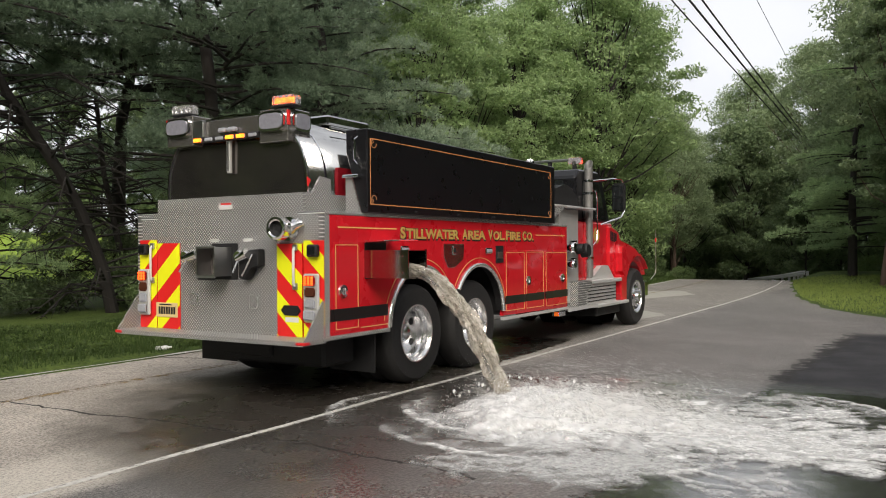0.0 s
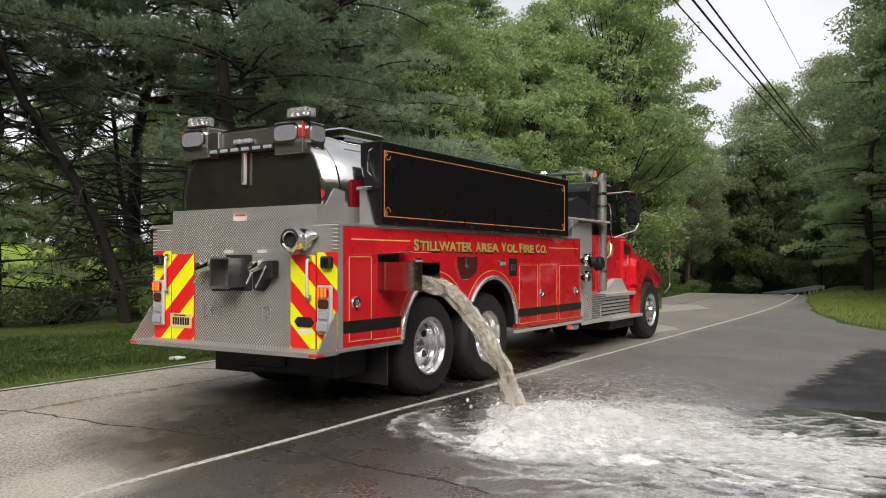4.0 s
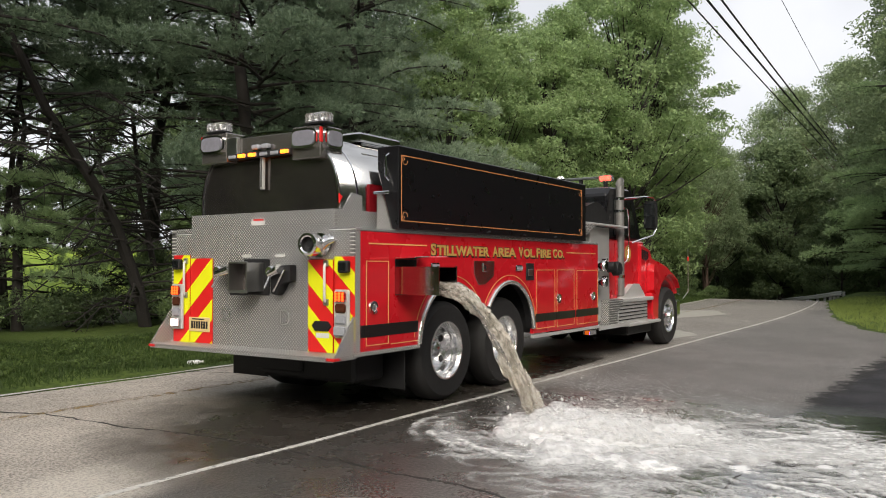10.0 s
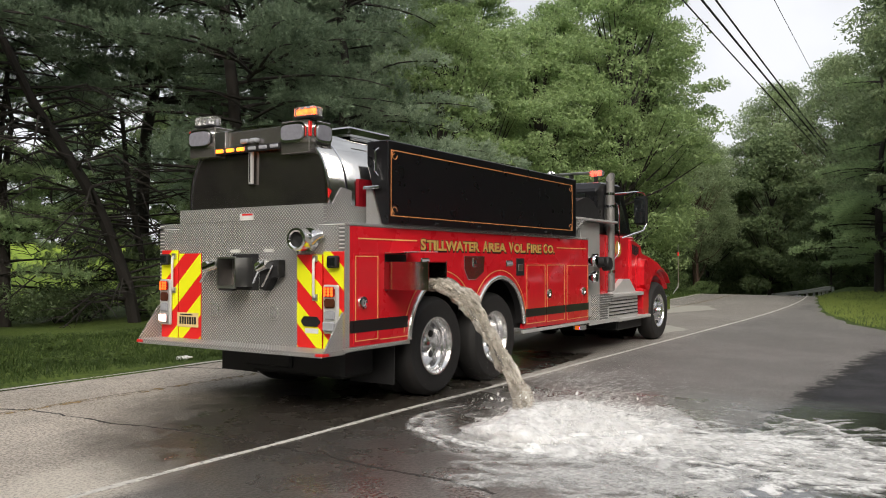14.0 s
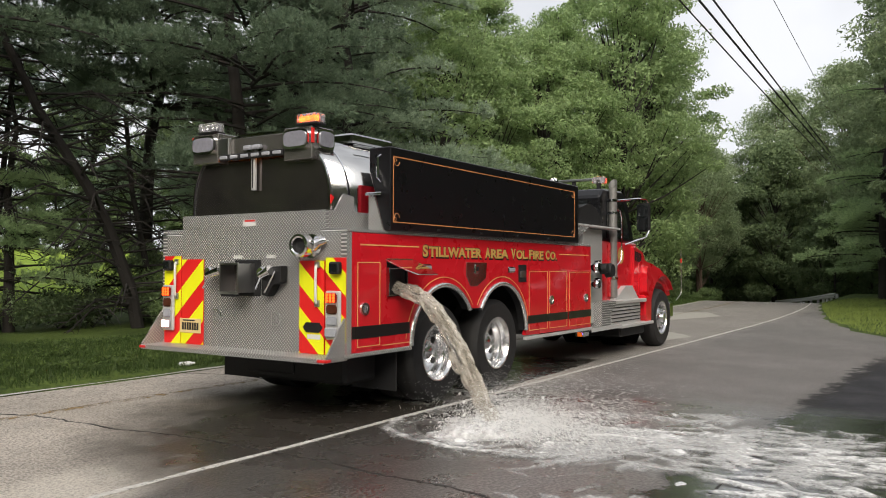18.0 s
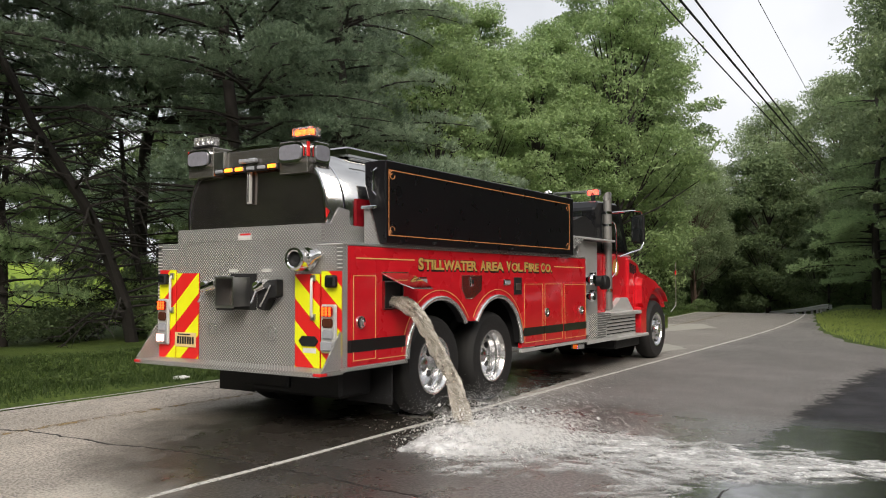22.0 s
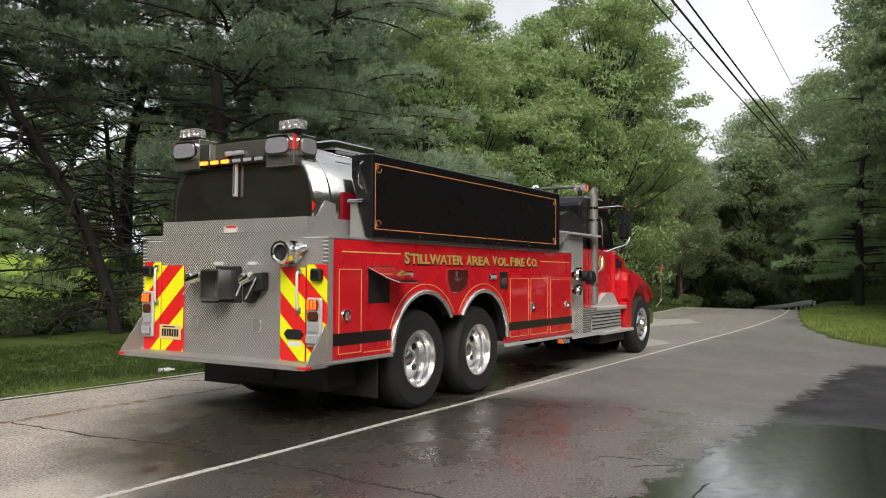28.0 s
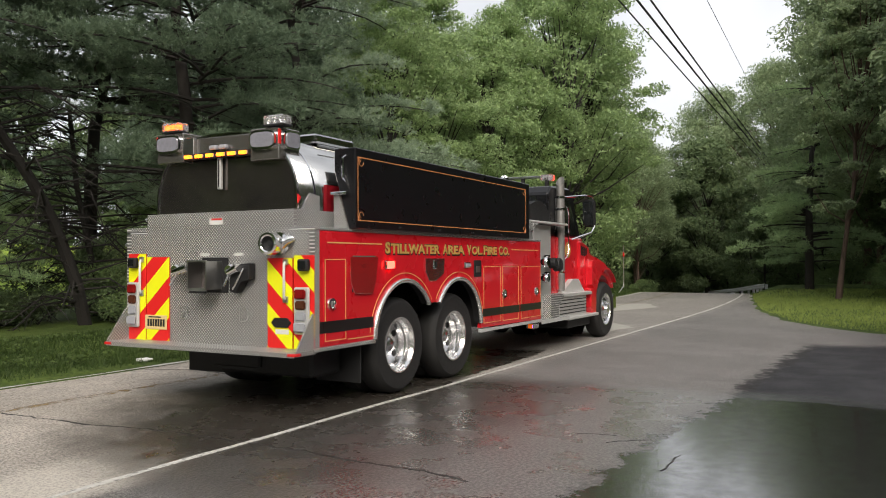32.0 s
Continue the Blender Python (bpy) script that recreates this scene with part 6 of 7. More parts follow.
part("windshield", windshield, GLASS, cab, "dark windshield")
part("cab_door", box(6.70, 7.85, -1.032, -1.018, 0.95, 1.82, 0.01), RED, cab, "red cab door")
part("door_handle", box(6.78, 6.92, -1.05, -1.03, 1.55, 1.60, 0.008), CHROME, cab, "chrome door handle")
part("door_badge", lathe([(0, 0.004), (0.13, 0.004), (0.14, 0)], (7.25, -1.034, 1.62), (0, -1, 0), 20), GOLD, cab, "gold round emblem")
hood = [(8.02, 1.00), (8.06, 1.74), (8.55, 1.68), (9.40, 1.55), (9.75, 1.45), (9.92, 1.28), (9.98, 0.95), (9.95, 0.70), (9.5, 0.70)]
part("bonnet", prism(hood, "y", -0.72, 0.72, 0.05), RED, cab, "red sloping bonnet")
part("bonnet_shoulder", prism([(7.72, 0.98), (7.72, 1.79), (7.84, 1.80), (8.22, 1.71), (8.27, 1.50), (8.45, 1.42), (8.45, 0.98)], "y", -1.08, -0.70, 0.035), RED, cab, "red bonnet side")
for k in range(4):
    part("bonnet_vent", box(7.78 + k * 0.085, 7.835 + k * 0.085, -1.088, -1.07, 1.54 - 0.012 * k, 1.70 - 0.012 * k), BLACK, cab, "dark vent slot")
fo = [(7.95, 0.95), (7.93, 1.34), (7.99, 1.52), (8.14, 1.56), (8.68, 1.48), (9.11, 1.39), (9.42, 1.26), (9.60, 1.08), (9.66, 0.90)]
fi = arc(AXF, 0.55, 0.61, 35, 168, 16)
for s in (-1, 1):
    a, b = sorted((s * 1.20, s * 0.66))
    fender = part("fender", prism(fo + fi, "y", a, b, 0.0), RED, cab, "red front fender")
    bmesh_f = bmesh.new()
    bmesh_f.from_mesh(fender.data)
    bmesh.ops.bevel(bmesh_f, geom=[e for e in bmesh_f.edges if e.calc_length() < 5 and abs(sum(v.co.y for v in e.verts) / 2 - s * 1.20) < 0.001], offset=0.11, segments=5, affect="EDGES")
    bmesh_f.to_mesh(fender.data)
    bmesh_f.free()
    part("fender_lower", prism([(7.98, 0.95), (8.30, 0.92), (8.28, 0.50), (8.12, 0.44), (7.98, 0.60)], "y", a, b, 0.02), RED, cab, "red fender lower panel")
    part("fender_liner", lathe([(0.605, -0.52), (0.60, -0.06)], (AXF, s * 0.66, 0.55), (0, s, 0), 24), BLACK, cab)
part("front_bumper", box(9.78, 10.05, -1.04, 1.04, 0.45, 0.78, 0.04), CHROME, truck, "chrome front bumper")
part("grille", box(9.95, 9.99, -0.5, 0.5, 0.8, 1.3, 0.02), CHROME, cab, "chrome grille")
part("radiator_guard_pole", tube([(9.85, -1.15, 0.80), (10.10, -1.17, 0.92), (10.12, -1.17, 1.0), (10.12, -1.17, 1.76)], [0.009, 0.009, 0.007, 0.006], 8), BRUSHED, truck, "thin fender guide pole")
part("pole_reflector", tube([(10.12, -1.17, 1.52), (10.12, -1.17, 1.60)], 0.014, 8), CHEV_RED, truck, "red pole reflector")
# steps under the cab
part("step_box", prism([(5.93, 0.52), (5.93, 0.90), (6.50, 0.90), (6.50, 0.84), (6.27, 0.71), (6.27, 0.52)], "y", -1.235, -0.7), TREAD_REAR, truck, "tread plate step box")
part("step_tread", box(6.30, 7.96, -1.225, -0.75, 0.84, 0.90, 0.01), STEP_ALLOY, truck, "bright cab step")
part("step_riser", box(6.40, 7.74, -1.19, -0.7, 0.50, 0.84, 0.01), STEP_ALLOY, truck, "ribbed step riser")
for k in range(5):
    part("riser_rib", box(6.42, 7.72, -1.20, -1.188, 0.56 + k * 0.055, 0.575 + k * 0.055), BLACK, truck)
part("step_ramp", prism([(6.75, 0.90), (7.25, 1.12), (7.55, 1.12), (7.85, 0.90)], "y", -1.12, -1.03), STEP_ALLOY, truck, "bright sill panel")
part("lower_step", box(6.70, 8.22, -1.26, -0.8, 0.455, 0.505, 0.01), STEP_ALLOY, truck, "bright lower cab step")
part("battery_box", box(6.9, 8.05, -1.15, -0.5, 0.30, 0.46, 0.02), BLACK, truck)
part("grab_handle", tube([(6.95, -1.06, 2.38), (7.08, -1.09, 2.34), (7.13, -1.09, 2.22), (7.13, -1.09, 1.62), (7.08, -1.09, 1.52), (6.95, -1.05, 1.42)], 0.014, 8), CHROME, truck, "long chrome grab handle", smooth=True)
# mirror
arm = part("mirror_arm", tube([(7.10, -1.02, 2.52), (7.40, -1.28, 2.56), (7.60, -1.34, 2.56), (7.68, -1.36, 2.48), (7.68, -1.36, 2.02), (7.60, -1.34, 1.93), (7.30, -1.08, 1.80)], 0.017, 8), CHROME, truck, "chrome mirror arm", smooth=True)
part("mirror_head", box(7.52, 7.63, -1.42, -1.20, 2.02, 2.50, 0.03, seg=2), BLACK, arm, "black mirror head")
part("mirror_glass", box(7.516, 7.522, -1.40, -1.22, 2.05, 2.47), GLASS, arm, "mirror glass")
# cab roof lights
cab_bar = part("cab_light_bar", box(6.98, 7.08, -0.645, 0.56, 2.862, 2.90, 0.006), BRUSHED, truck, "low bright cab light bar")
for yy in (-0.74, -0.3, 0.3, 0.66):
    part("bar_foot", box(7.0, 7.06, yy - 0.03, yy + 0.03, 2.69, 2.866, 0.005), BLACK, cab_bar, "black mounting foot")
for ya, yb in ((-0.85, -0.645), (0.56, 0.80)):
    pod = part("light_pod", box(6.97, 7.12, ya, yb, 2.812, 2.915, 0.012, seg=2), LENS_GLASS, cab_bar, "clear light pod")
    pod.visible_shadow = False
    part("pod_core", box(7.03, 7.05, ya + 0.008, yb - 0.008, 2.816, 2.91, 0.004), LENS_RIBBED, cab_bar, "grey lamp core")
part("horn", lathe([(0.0, 0.0), (0.03, 0.0), (0.035, 0.25), (0.06, 0.36), (0.085, 0.40), (0.078, 0.40), (0.03, 0.30)], (6.50, -0.36, 2.74), (-1, 0, 0.05), 18), CHROME, cab, "chrome roof horn", smooth=True)
CAB_FLASH = (7.04, -0.7475, 2.863)
cab_rotor = part("flash_element", box(-0.040, -0.026, -0.088, 0.088, -0.040, 0.040, 0.004), GLOW_RED, cab_bar, "red flashing element")
cab_rotor.data.materials[0] = BLACK
cab_rotor.data.materials.append(GLOW_RED)
for f in cab_rotor.data.polygons:
    f.material_index = 1 if f.normal.x < -0.6 else 0
cab_rotor.matrix_basis = pose(*CAB_FLASH)
rear_strobe = part("rear_strobe", box(-0.075, -0.06, 1.05, 1.18, 0.785, 0.865, 0.006), LENS_CLEAR, truck, "clear rear strobe lens")
strobe_rotor = part("flash_element", box(-0.026, -0.02, -0.055, 0.055, -0.035, 0.035, 0.004), GLOW_WHITE, rear_strobe, "white flashing element")
strobe_rotor.matrix_basis = pose(-0.056, 1.115, 0.825)
right_strobe = part("rear_strobe", box(-0.075, -0.06, -1.19, -1.06, 0.79, 0.87, 0.006), LENS_CLEAR, truck, "clear rear strobe lens")
right_rotor = part("flash_element", box(-0.026, -0.02, -0.055, 0.055, -0.035, 0.035, 0.004), GLOW_WHITE, right_strobe, "white flashing element")
right_rotor.matrix_basis = pose(-0.056, -1.125, 0.83)
side_rotor = part("flash_element", box(-0.068, 0.068, -0.016, -0.009, -0.038, 0.038, 0.004), GLOW_SIDE, side_lamps[0][0], "red flashing element")
side_rotor.matrix_basis = pose(*side_lamps[0][1])
blue_rotor = part("flash_element", box(-0.012, -0.007, -0.035, 0.035, -0.025, 0.025, 0.004), GLOW_BLUE, truck, "blue flashing element")
blue_rotor.matrix_basis = pose(5.28, -1.155, 0.455)

# ---- red truck out of view, added to give the polished flap its red reflection ----
REFLECTION_RED = material("bright_red_paint", (0.84, 0.02, 0.03), 0.3, coat=0.3, vary=0.06, scale=2.5, rough_vary=0.06)
pickup = thing("reflection_truck", "unseen red truck added for the red reflection in the flap", "truck", at=pose(6.3, -7.9, 0.006))
pb = part("body", prism([(1.6, 0.55), (1.6, 2.15), (5.5, 2.15), (5.5, 0.55)], "y", -0.98, 0.98, 0.03), REFLECTION_RED, pickup, "glossy red box body")
part("cab", prism([(-0.35, 0.55), (-0.38, 1.02), (0.35, 1.15), (0.75, 1.82), (1.57, 1.86), (1.57, 0.55)], "y", -0.94, 0.94, 0.04), REFLECTION_RED, pickup, "red cab")
for s in (-1, 1):
    a, b = sorted((s * 0.945, s * 0.92))
    part("side_window", prism([(0.55, 1.20), (0.86, 1.72), (1.45, 1.74), (1.45, 1.20)], "y", a, b), GLASS, pickup, "dark side window")
    a, b = sorted((s * 0.99, s * 0.97))
    for x in (2.2, 3.4, 4.6):
        d = part("locker_door", box(x - 0.5, x + 0.5, a, b, 0.75, 2.02, 0.006), REFLECTION_RED, pb, "red locker door")
        a2, b2 = sorted((s * 1.0, s * 0.985))
        part("door_handle", box(x + 0.36, x + 0.42, a2, b2, 1.30, 1.36, 0.004), BLACK, d)
    for x in (0.45, 4.2):
        w = part("wheel", lathe([(0.22, 0.0), (0.30, 0.01), (0.37, -0.02), (0.38, -0.06), (0.38, -0.20), (0.34, -0.24)], (0, 0, 0), (0, s, 0), 28), TYRE, pickup, "black tyre", smooth=True, at=pose(x, s * 1.0, 0.38))
        part("rim", lathe([(0, -0.02), (0.06, -0.02), (0.19, -0.05), (0.225, 0.004), (0.23, -0.1)], (0, 0, 0), (0, s, 0), 24), ALLOY, w, "silver rim", smooth=True)
part("rear_bumper", box(5.5, 5.66, -0.92, 0.92, 0.48, 0.62, 0.03), CHROME, pickup, "chrome bumper")
part("front_bumper", box(-0.52, -0.34, -0.92, 0.92, 0.45, 0.66, 0.03), CHROME, pickup, "chrome bumper")
part("windshield", prism([(0.33, 1.17), (0.73, 1.80), (0.70, 1.82), (0.29, 1.18)], "y", -0.82, 0.82), GLASS, pickup, "dark windshield")

# ---- water: rigid pieces that move ----
STREAM = material("frothy_water", (0.96, 0.90, 0.80), 0.10, vary=0.3, scale=22, bump=1.0, bump_scale=38, trans=0.6, spec=0.9, rough_vary=0.06)


CLEAR_STREAM = material("clear_water", (0.93, 0.92, 0.90), 0.06, vary=0.1, scale=30, bump=0.8, bump_scale=45, trans=0.92, spec=0.9)


def froth(m, scale, lo, hi):
    """Patches of froth between clear water: how much light the water lets through varies from place to place."""
    n, l = m.node_tree.nodes, m.node_tree.links
    tc, no, mr = n.new("ShaderNodeTexCoord"), n.new("ShaderNodeTexNoise"), n.new("ShaderNodeMapRange")
    no.inputs["Scale"].default_value, no.inputs["Detail"].default_value, no.inputs["Roughness"].default_value = scale, 5, 0.7
    l.new(tc.outputs["Object"], no.inputs["Vector"])
    mr.inputs["From Min"].default_value, mr.inputs["From Max"].default_value = 0.40, 0.60
    mr.inputs["To Min"].default_value, mr.inputs["To Max"].default_value = lo, hi
    l.new(no.outputs["Fac"], mr.inputs["Value"])
    l.new(mr.outputs["Result"], n["Principled BSDF"].inputs["Transmission Weight"])


froth(STREAM, 24, 0.35, 0.96)
FOAM = material("white_foam", (0.84, 0.84, 0.83), 0.6, vary=0.14, scale=14, bump=0.9, bump_scale=55, spec=0.3)


def film_material(name, color, scale, gain, bump=0.5, low=0.15, glow=0.0):
    """Foam that thins out: the mesh's own cover attribute and fine bubbles decide how much water shows through."""
    m = material(name, color, 0.5, vary=0.10, scale=10, bump=bump, bump_scale=60).copy()
    n, l = m.node_tree.nodes, m.node_tree.links
    at = n.new("ShaderNodeAttribute")
    at.attribute_name = "cover"
    tc = n.new("ShaderNodeTexCoord")
    no = n.new("ShaderNodeTexNoise")
    no.inputs["Scale"].default_value, no.inputs["Detail"].default_value, no.inputs["Roughness"].default_value = scale, 6, 0.65
    l.new(tc.outputs["Object"], no.inputs["Vector"])
    mr = n.new("ShaderNodeMapRange")
    mr.inputs["From Min"].default_value, mr.inputs["From Max"].default_value = 0.30, 0.66
    mr.inputs["To Min"].default_value, mr.inputs["To Max"].default_value = low, 1.35
    l.new(no.outputs["Fac"], mr.inputs["Value"])
    f = math_node(n, l, "MULTIPLY", math_node(n, l, "MULTIPLY", at.outputs["Fac"], mr.outputs["Result"]), gain)
    l.new(math_node(n, l, "MINIMUM", f, 1.0), n["Principled BSDF"].inputs["Alpha"])
    # light passes through the froth
    p = n["Principled BSDF"]
    p.inputs["Subsurface Weight"].default_value = glow
    p.inputs["Subsurface Radius"].default_value = (0.12, 0.12, 0.12)
    p.inputs["Subsurface Scale"].default_value = 1.0
    return m


DENSE_FILM = film_material("dense_foam_film", (0.84, 0.84, 0.83), 24, 0.95)
FILM = film_material("thin_foam_film", (0.76, 0.76, 0.75), 30, 0.55)
SOFT_FOAM = film_material("soft_foam", (0.95, 0.95, 0.94), 15, 1.6, 0.2, 0.1, 0.8)
MIST = film_material("spray_mist", (0.97, 0.97, 0.97), 8, 0.62, 0.1, 0.2, 0.9)


def cover(me, values):
    at = me.attributes.new("cover", "FLOAT", "POINT")
    at.data.foreach_set("value", np.asarray(values, dtype=np.float32))
    return me


def strand_mesh(seed, length, wide, deep, mat):
    """A ragged elongated lump of falling water, its length along x."""
    b = bmesh.new()
    bmesh.ops.create_icosphere(b, subdivisions=5, radius=1.0)
    for v in b.verts:
        p = v.co.copy()
        a = noise.noise((p.x * 1.6 + seed, p.y * 2.6, p.z * 2.6))
        c = noise.noise((p.x * 3.2, p.y * 4.0 + seed, p.z * 4.0))
        e = noise.noise((p.x * 11, p.y * 10.0, p.z * 10.0 + seed))
        g = 0.3 - abs(noise.noise((p.x * 6 + seed, p.y * 5, p.z * 5)))
        h = 0.25 - abs(noise.noise((p.x * 15, p.y * 12 + seed, p.z * 12)))
        k = 1 + 0.34 * a + 0.24 * c + 0.14 * e + 0.50 * g + 0.42 * h
        v.co = Vector((p.x * length / 2 * (1 + 0.2 * a), p.y * wide / 2 * k, p.z * deep / 2 * k))
    return mesh_of("water_strand", b, mat, True)


def lump_mesh(name, seed, r, h, mat, rough):
    """A churning heap of froth, flat below, thinning out to its sides."""
    b = bmesh.new()
    bmesh.ops.create_icosphere(b, subdivisions=5, radius=1.0)
    for v in b.verts:
        p = v.co.copy()
        a = noise.noise((p.x * 1.8 + seed, p.y * 1.8, p.z * 1.8))
        c = noise.noise((p.x * 4.5, p.y * 4.5 + seed, p.z * 4.5))
        e = noise.noise((p.x * 11, p.y * 11 + seed, p.z * 11))
        k = 1 + 0.38 * a + rough * (0.22 * c + 0.10 * e)
        z = p.z * h * k * (1 + 0.4 * max(0.0, c) * rough)
        v.co = Vector((p.x * r * k, p.y * r * k * 1.35, z if z > 0 else z * 0.3))
    me = mesh_of(name, b, mat, True)
    return cover(me, [max(0.0, min(1.0, 0.05 + 1.5 * v.co.z / h)) for v in me.vertices])


def lace_mesh(seed, wide, deep, thresh, mat, fx, fy):
    """A sheet of foam streaked along its y: threads where ridged noise is high, fading at their edges."""
    nx_, ny_ = int(wide / 0.020), int(deep / 0.028)
    idx, v, f, cv = {}, [], [], []

    def val(i, j):
        x, y = (i / nx_ - 0.5) * wide, (j / ny_ - 0.5) * deep
        wx, wy = x + 0.13 * noise.noise((x * 2.4, y * 1.6, seed)), y + 0.2 * noise.noise((x * 2.4, y * 1.6, seed + 5))
        ridge = 1 - abs(noise.noise((wx * fx + seed, wy * fy, 0))) * 2.6
        ridge2 = 1 - abs(noise.noise((wx * fx * 2.1, wy * fy * 1.9 + seed, 3))) * 2.3
        edge = 1 - ((2 * x / wide) ** 2 + (2 * y / deep) ** 2) ** 0.9
        q = 0.6 * ridge + 0.4 * ridge2 + 0.75 * min(0.0, edge - 0.6)
        return max(0.0, min(1.0, (q - thresh) / 0.30)), x, y
    grid = [[val(i, j) for j in range(ny_ + 1)] for i in range(nx_ + 1)]

    def vert(i, j):
        if (i, j) not in idx:
            q, x, y = grid[i][j]
            idx[(i, j)] = len(v)
            v.append((x, y, 0.003 + 0.014 * q))
            cv.append(q)
        return idx[(i, j)]
    for i in range(nx_):
        for j in range(ny_):
            if max(grid[i][j][0], grid[i + 1][j + 1][0], grid[i + 1][j][0], grid[i][j + 1][0]) > 0.02:
                f.append((vert(i, j), vert(i + 1, j), vert(i + 1, j + 1), vert(i, j + 1)))
    me = raw_mesh("foam_sheet", v, f, mat)
    for q in me.polygons:
        q.use_smooth = True
    return cover(me, cv)


def spray_mesh(seed, r, h, count):
    """A burst of fine spray: many small drops, thinning upwards."""
    rng_ = np.random.default_rng(seed)
    v, f = [], []
    octa = np.array([(1, 0, 0), (-1, 0, 0), (0, 1, 0), (0, -1, 0), (0, 0, 1.4), (0, 0, -1.4)])
    tri = ((0, 2, 4), (2, 1, 4), (1, 3, 4), (3, 0, 4), (2, 0, 5), (1, 2, 5), (3, 1, 5), (0, 3, 5))
    for _ in range(count):
        z = h * rng_.random() ** 2.2
        c = np.array((rng_.normal() * r * 0.5 * (1 + z), rng_.normal() * r * 0.6, z))
        s = rng_.uniform(0.0016, 0.0044) * (1.4 - z / h)
        k = len(v)
        v += [tuple(c + o * s) for o in octa]
        f += [tuple(i + k for i in t) for t in tri]
    return raw_mesh("water_spray", v, f, FOAM)


def droplet_mesh(seed, r):
    b = bmesh.new()
    bmesh.ops.create_icosphere(b, subdivisions=2, radius=r)
    for v in b.verts:
        v.co *= 1 + 0.4 * noise.noise(v.co * 60 + Vector((seed, 0, 0)))
        v.co.z *= 1.5
    return mesh_of("water_drop", b, FOAM, True)


def ramp(t, table):
    if t <= table[0][0]:
        return table[0][1]
    for (t0, v0), (t1, v1) in zip(table, table[1:]):
        if t <= t1:
            return v0 + (v1 - v0) * (t - t0) / (t1 - t0)
    return table[-1][1]


EXIT_Y = ((0, -1.66), (15.0, -1.66), (16.5, -1.45), (17.5, -1.27), (32, -1.27))
SPEED = ((0, 2.08), (15, 2.08), (17.5, 2.05), (18.4, 1.9), (18.8, 1.75), (20.0, 1.65), (20.5, 1.7), (22.0, 1.65), (23.0, 1.4), (24.0, 0.9), (25.0, 0.5), (32, 0.4))
FLOW = ((0, 1.0), (20.6, 1.0), (21.5, 0.9), (22.6, 0.66), (23.5, 0.38), (24.1, 0.19), (24.6, 0.14), (25.3, 0.06), (25.7, 0.0), (32, 0.0))
SPLASH = ((0, 1.0), (23.1, 1.0), (23.5, 0.7), (23.9, 0.32), (24.4, 0.16), (25.2, 0.05), (25.6, 0.0), (32, 0.0))
WIDTH = ((0, 1.0), (18.3, 1.0), (19.0, 1.9), (20.2, 1.9), (20.7, 0.9), (22.5, 0.6), (32, 0.5))
DROP = 0.505
Z_EXIT = 1.205


def landing(t):
    return 0.75, ramp(t, EXIT_Y) - ramp(t, SPEED) * DROP


stream = thing("water_stream", "pale frothy water jet falling from the side chute", "water")
splash = thing("water_splash", "splashing droplets where the jet strikes the asphalt", "water")
foam = thing("foam_pool", "white foam spreading over the wet asphalt", "water")
WATER_ROWS = []
rw = random.Random(77)


def cycle_rows(life, gap, phase, place, active, rest, steps):
    """Rows of one piece that repeats its way: place(start, age) gives its pose, rest the pose it waits in."""
    rows, used = [], set()

    def add(t, m):
        k = frame(t)
        if 0 <= t <= 32 and k not in used:
            used.add(k)
            rows.append((t, m))
    s = -life + phase
    waiting = True
    while s < 32:
        if active(s):
            if waiting and s > 0.07:
                add(s - 1 / 30, rest)
            ages = [life * i / steps for i in range(steps + 1)]
            if s < 0:
                add(0.0, place(s, -s))
            if s + life > 32:
                ages = sorted(set([a for a in ages if s + a < 32] + [32 - s]))
            for a in ages:
                add(s + a, place(s, a))
            waiting = False
            add(s + life + 1 / 30, rest)
        else:
            if s > 0:
                waiting = True
        s += life + gap
    if 1 not in used:
        rows.insert(0, (0.0, rest))
    rows.sort(key=lambda r: r[0])
    if rows[-1][0] < 32:
        rows.append((32.0, rest))
    return rows


NS = 52
STRANDS = [[strand_mesh(60 + i, 0.30, 0.125, 0.09, STREAM) for i in range(5)], [strand_mesh(70 + i, 0.24, 0.085, 0.065, STREAM) for i in range(4)], [strand_mesh(80 + i, 0.36, 0.024, 0.018, CLEAR_STREAM) for i in range(3)]]
for i in range(NS):
    rank = i / NS
    kind = 2 if rank < 0.13 else (1 if rank < 0.42 else 0)
    o = new("water_strand", STRANDS[kind][i % len(STRANDS[kind])])
    o.parent = stream
    ox = rw.uniform(-0.035, 0.035) if kind == 0 else rw.uniform(-0.10, 0.10)
    dz, dv, tilt = rw.uniform(-0.02, 0.02), rw.uniform(0.93, 1.07), rw.uniform(-25, 25)
    life = DROP + 0.05

    def place(s, a, ox=ox, dz=dz, dv=dv, tilt=tilt, kind=kind):
        w = ramp(s, WIDTH)
        v = ramp(s, SPEED) * dv
        y = ramp(s, EXIT_Y) - v * a
        z = Z_EXIT + dz - 4.9 * a * a
        ang = math.degrees(math.atan2(9.8 * a, max(v, 0.3)))
        return pose(0.745 + ox * w + (0.10 * (w - 1)) * a * 2 * math.copysign(1, ox), y, z, tilt, ang, -90)
    WATER_ROWS.append((o, cycle_rows(life, 0.06, (life + 0.06) * ((i * 0.618) % 1), place, lambda s, r=rank: r < ramp(s, FLOW) - 1e-6, pose(0.74, -0.75, 1.45, 0, 0, -90), 5)))

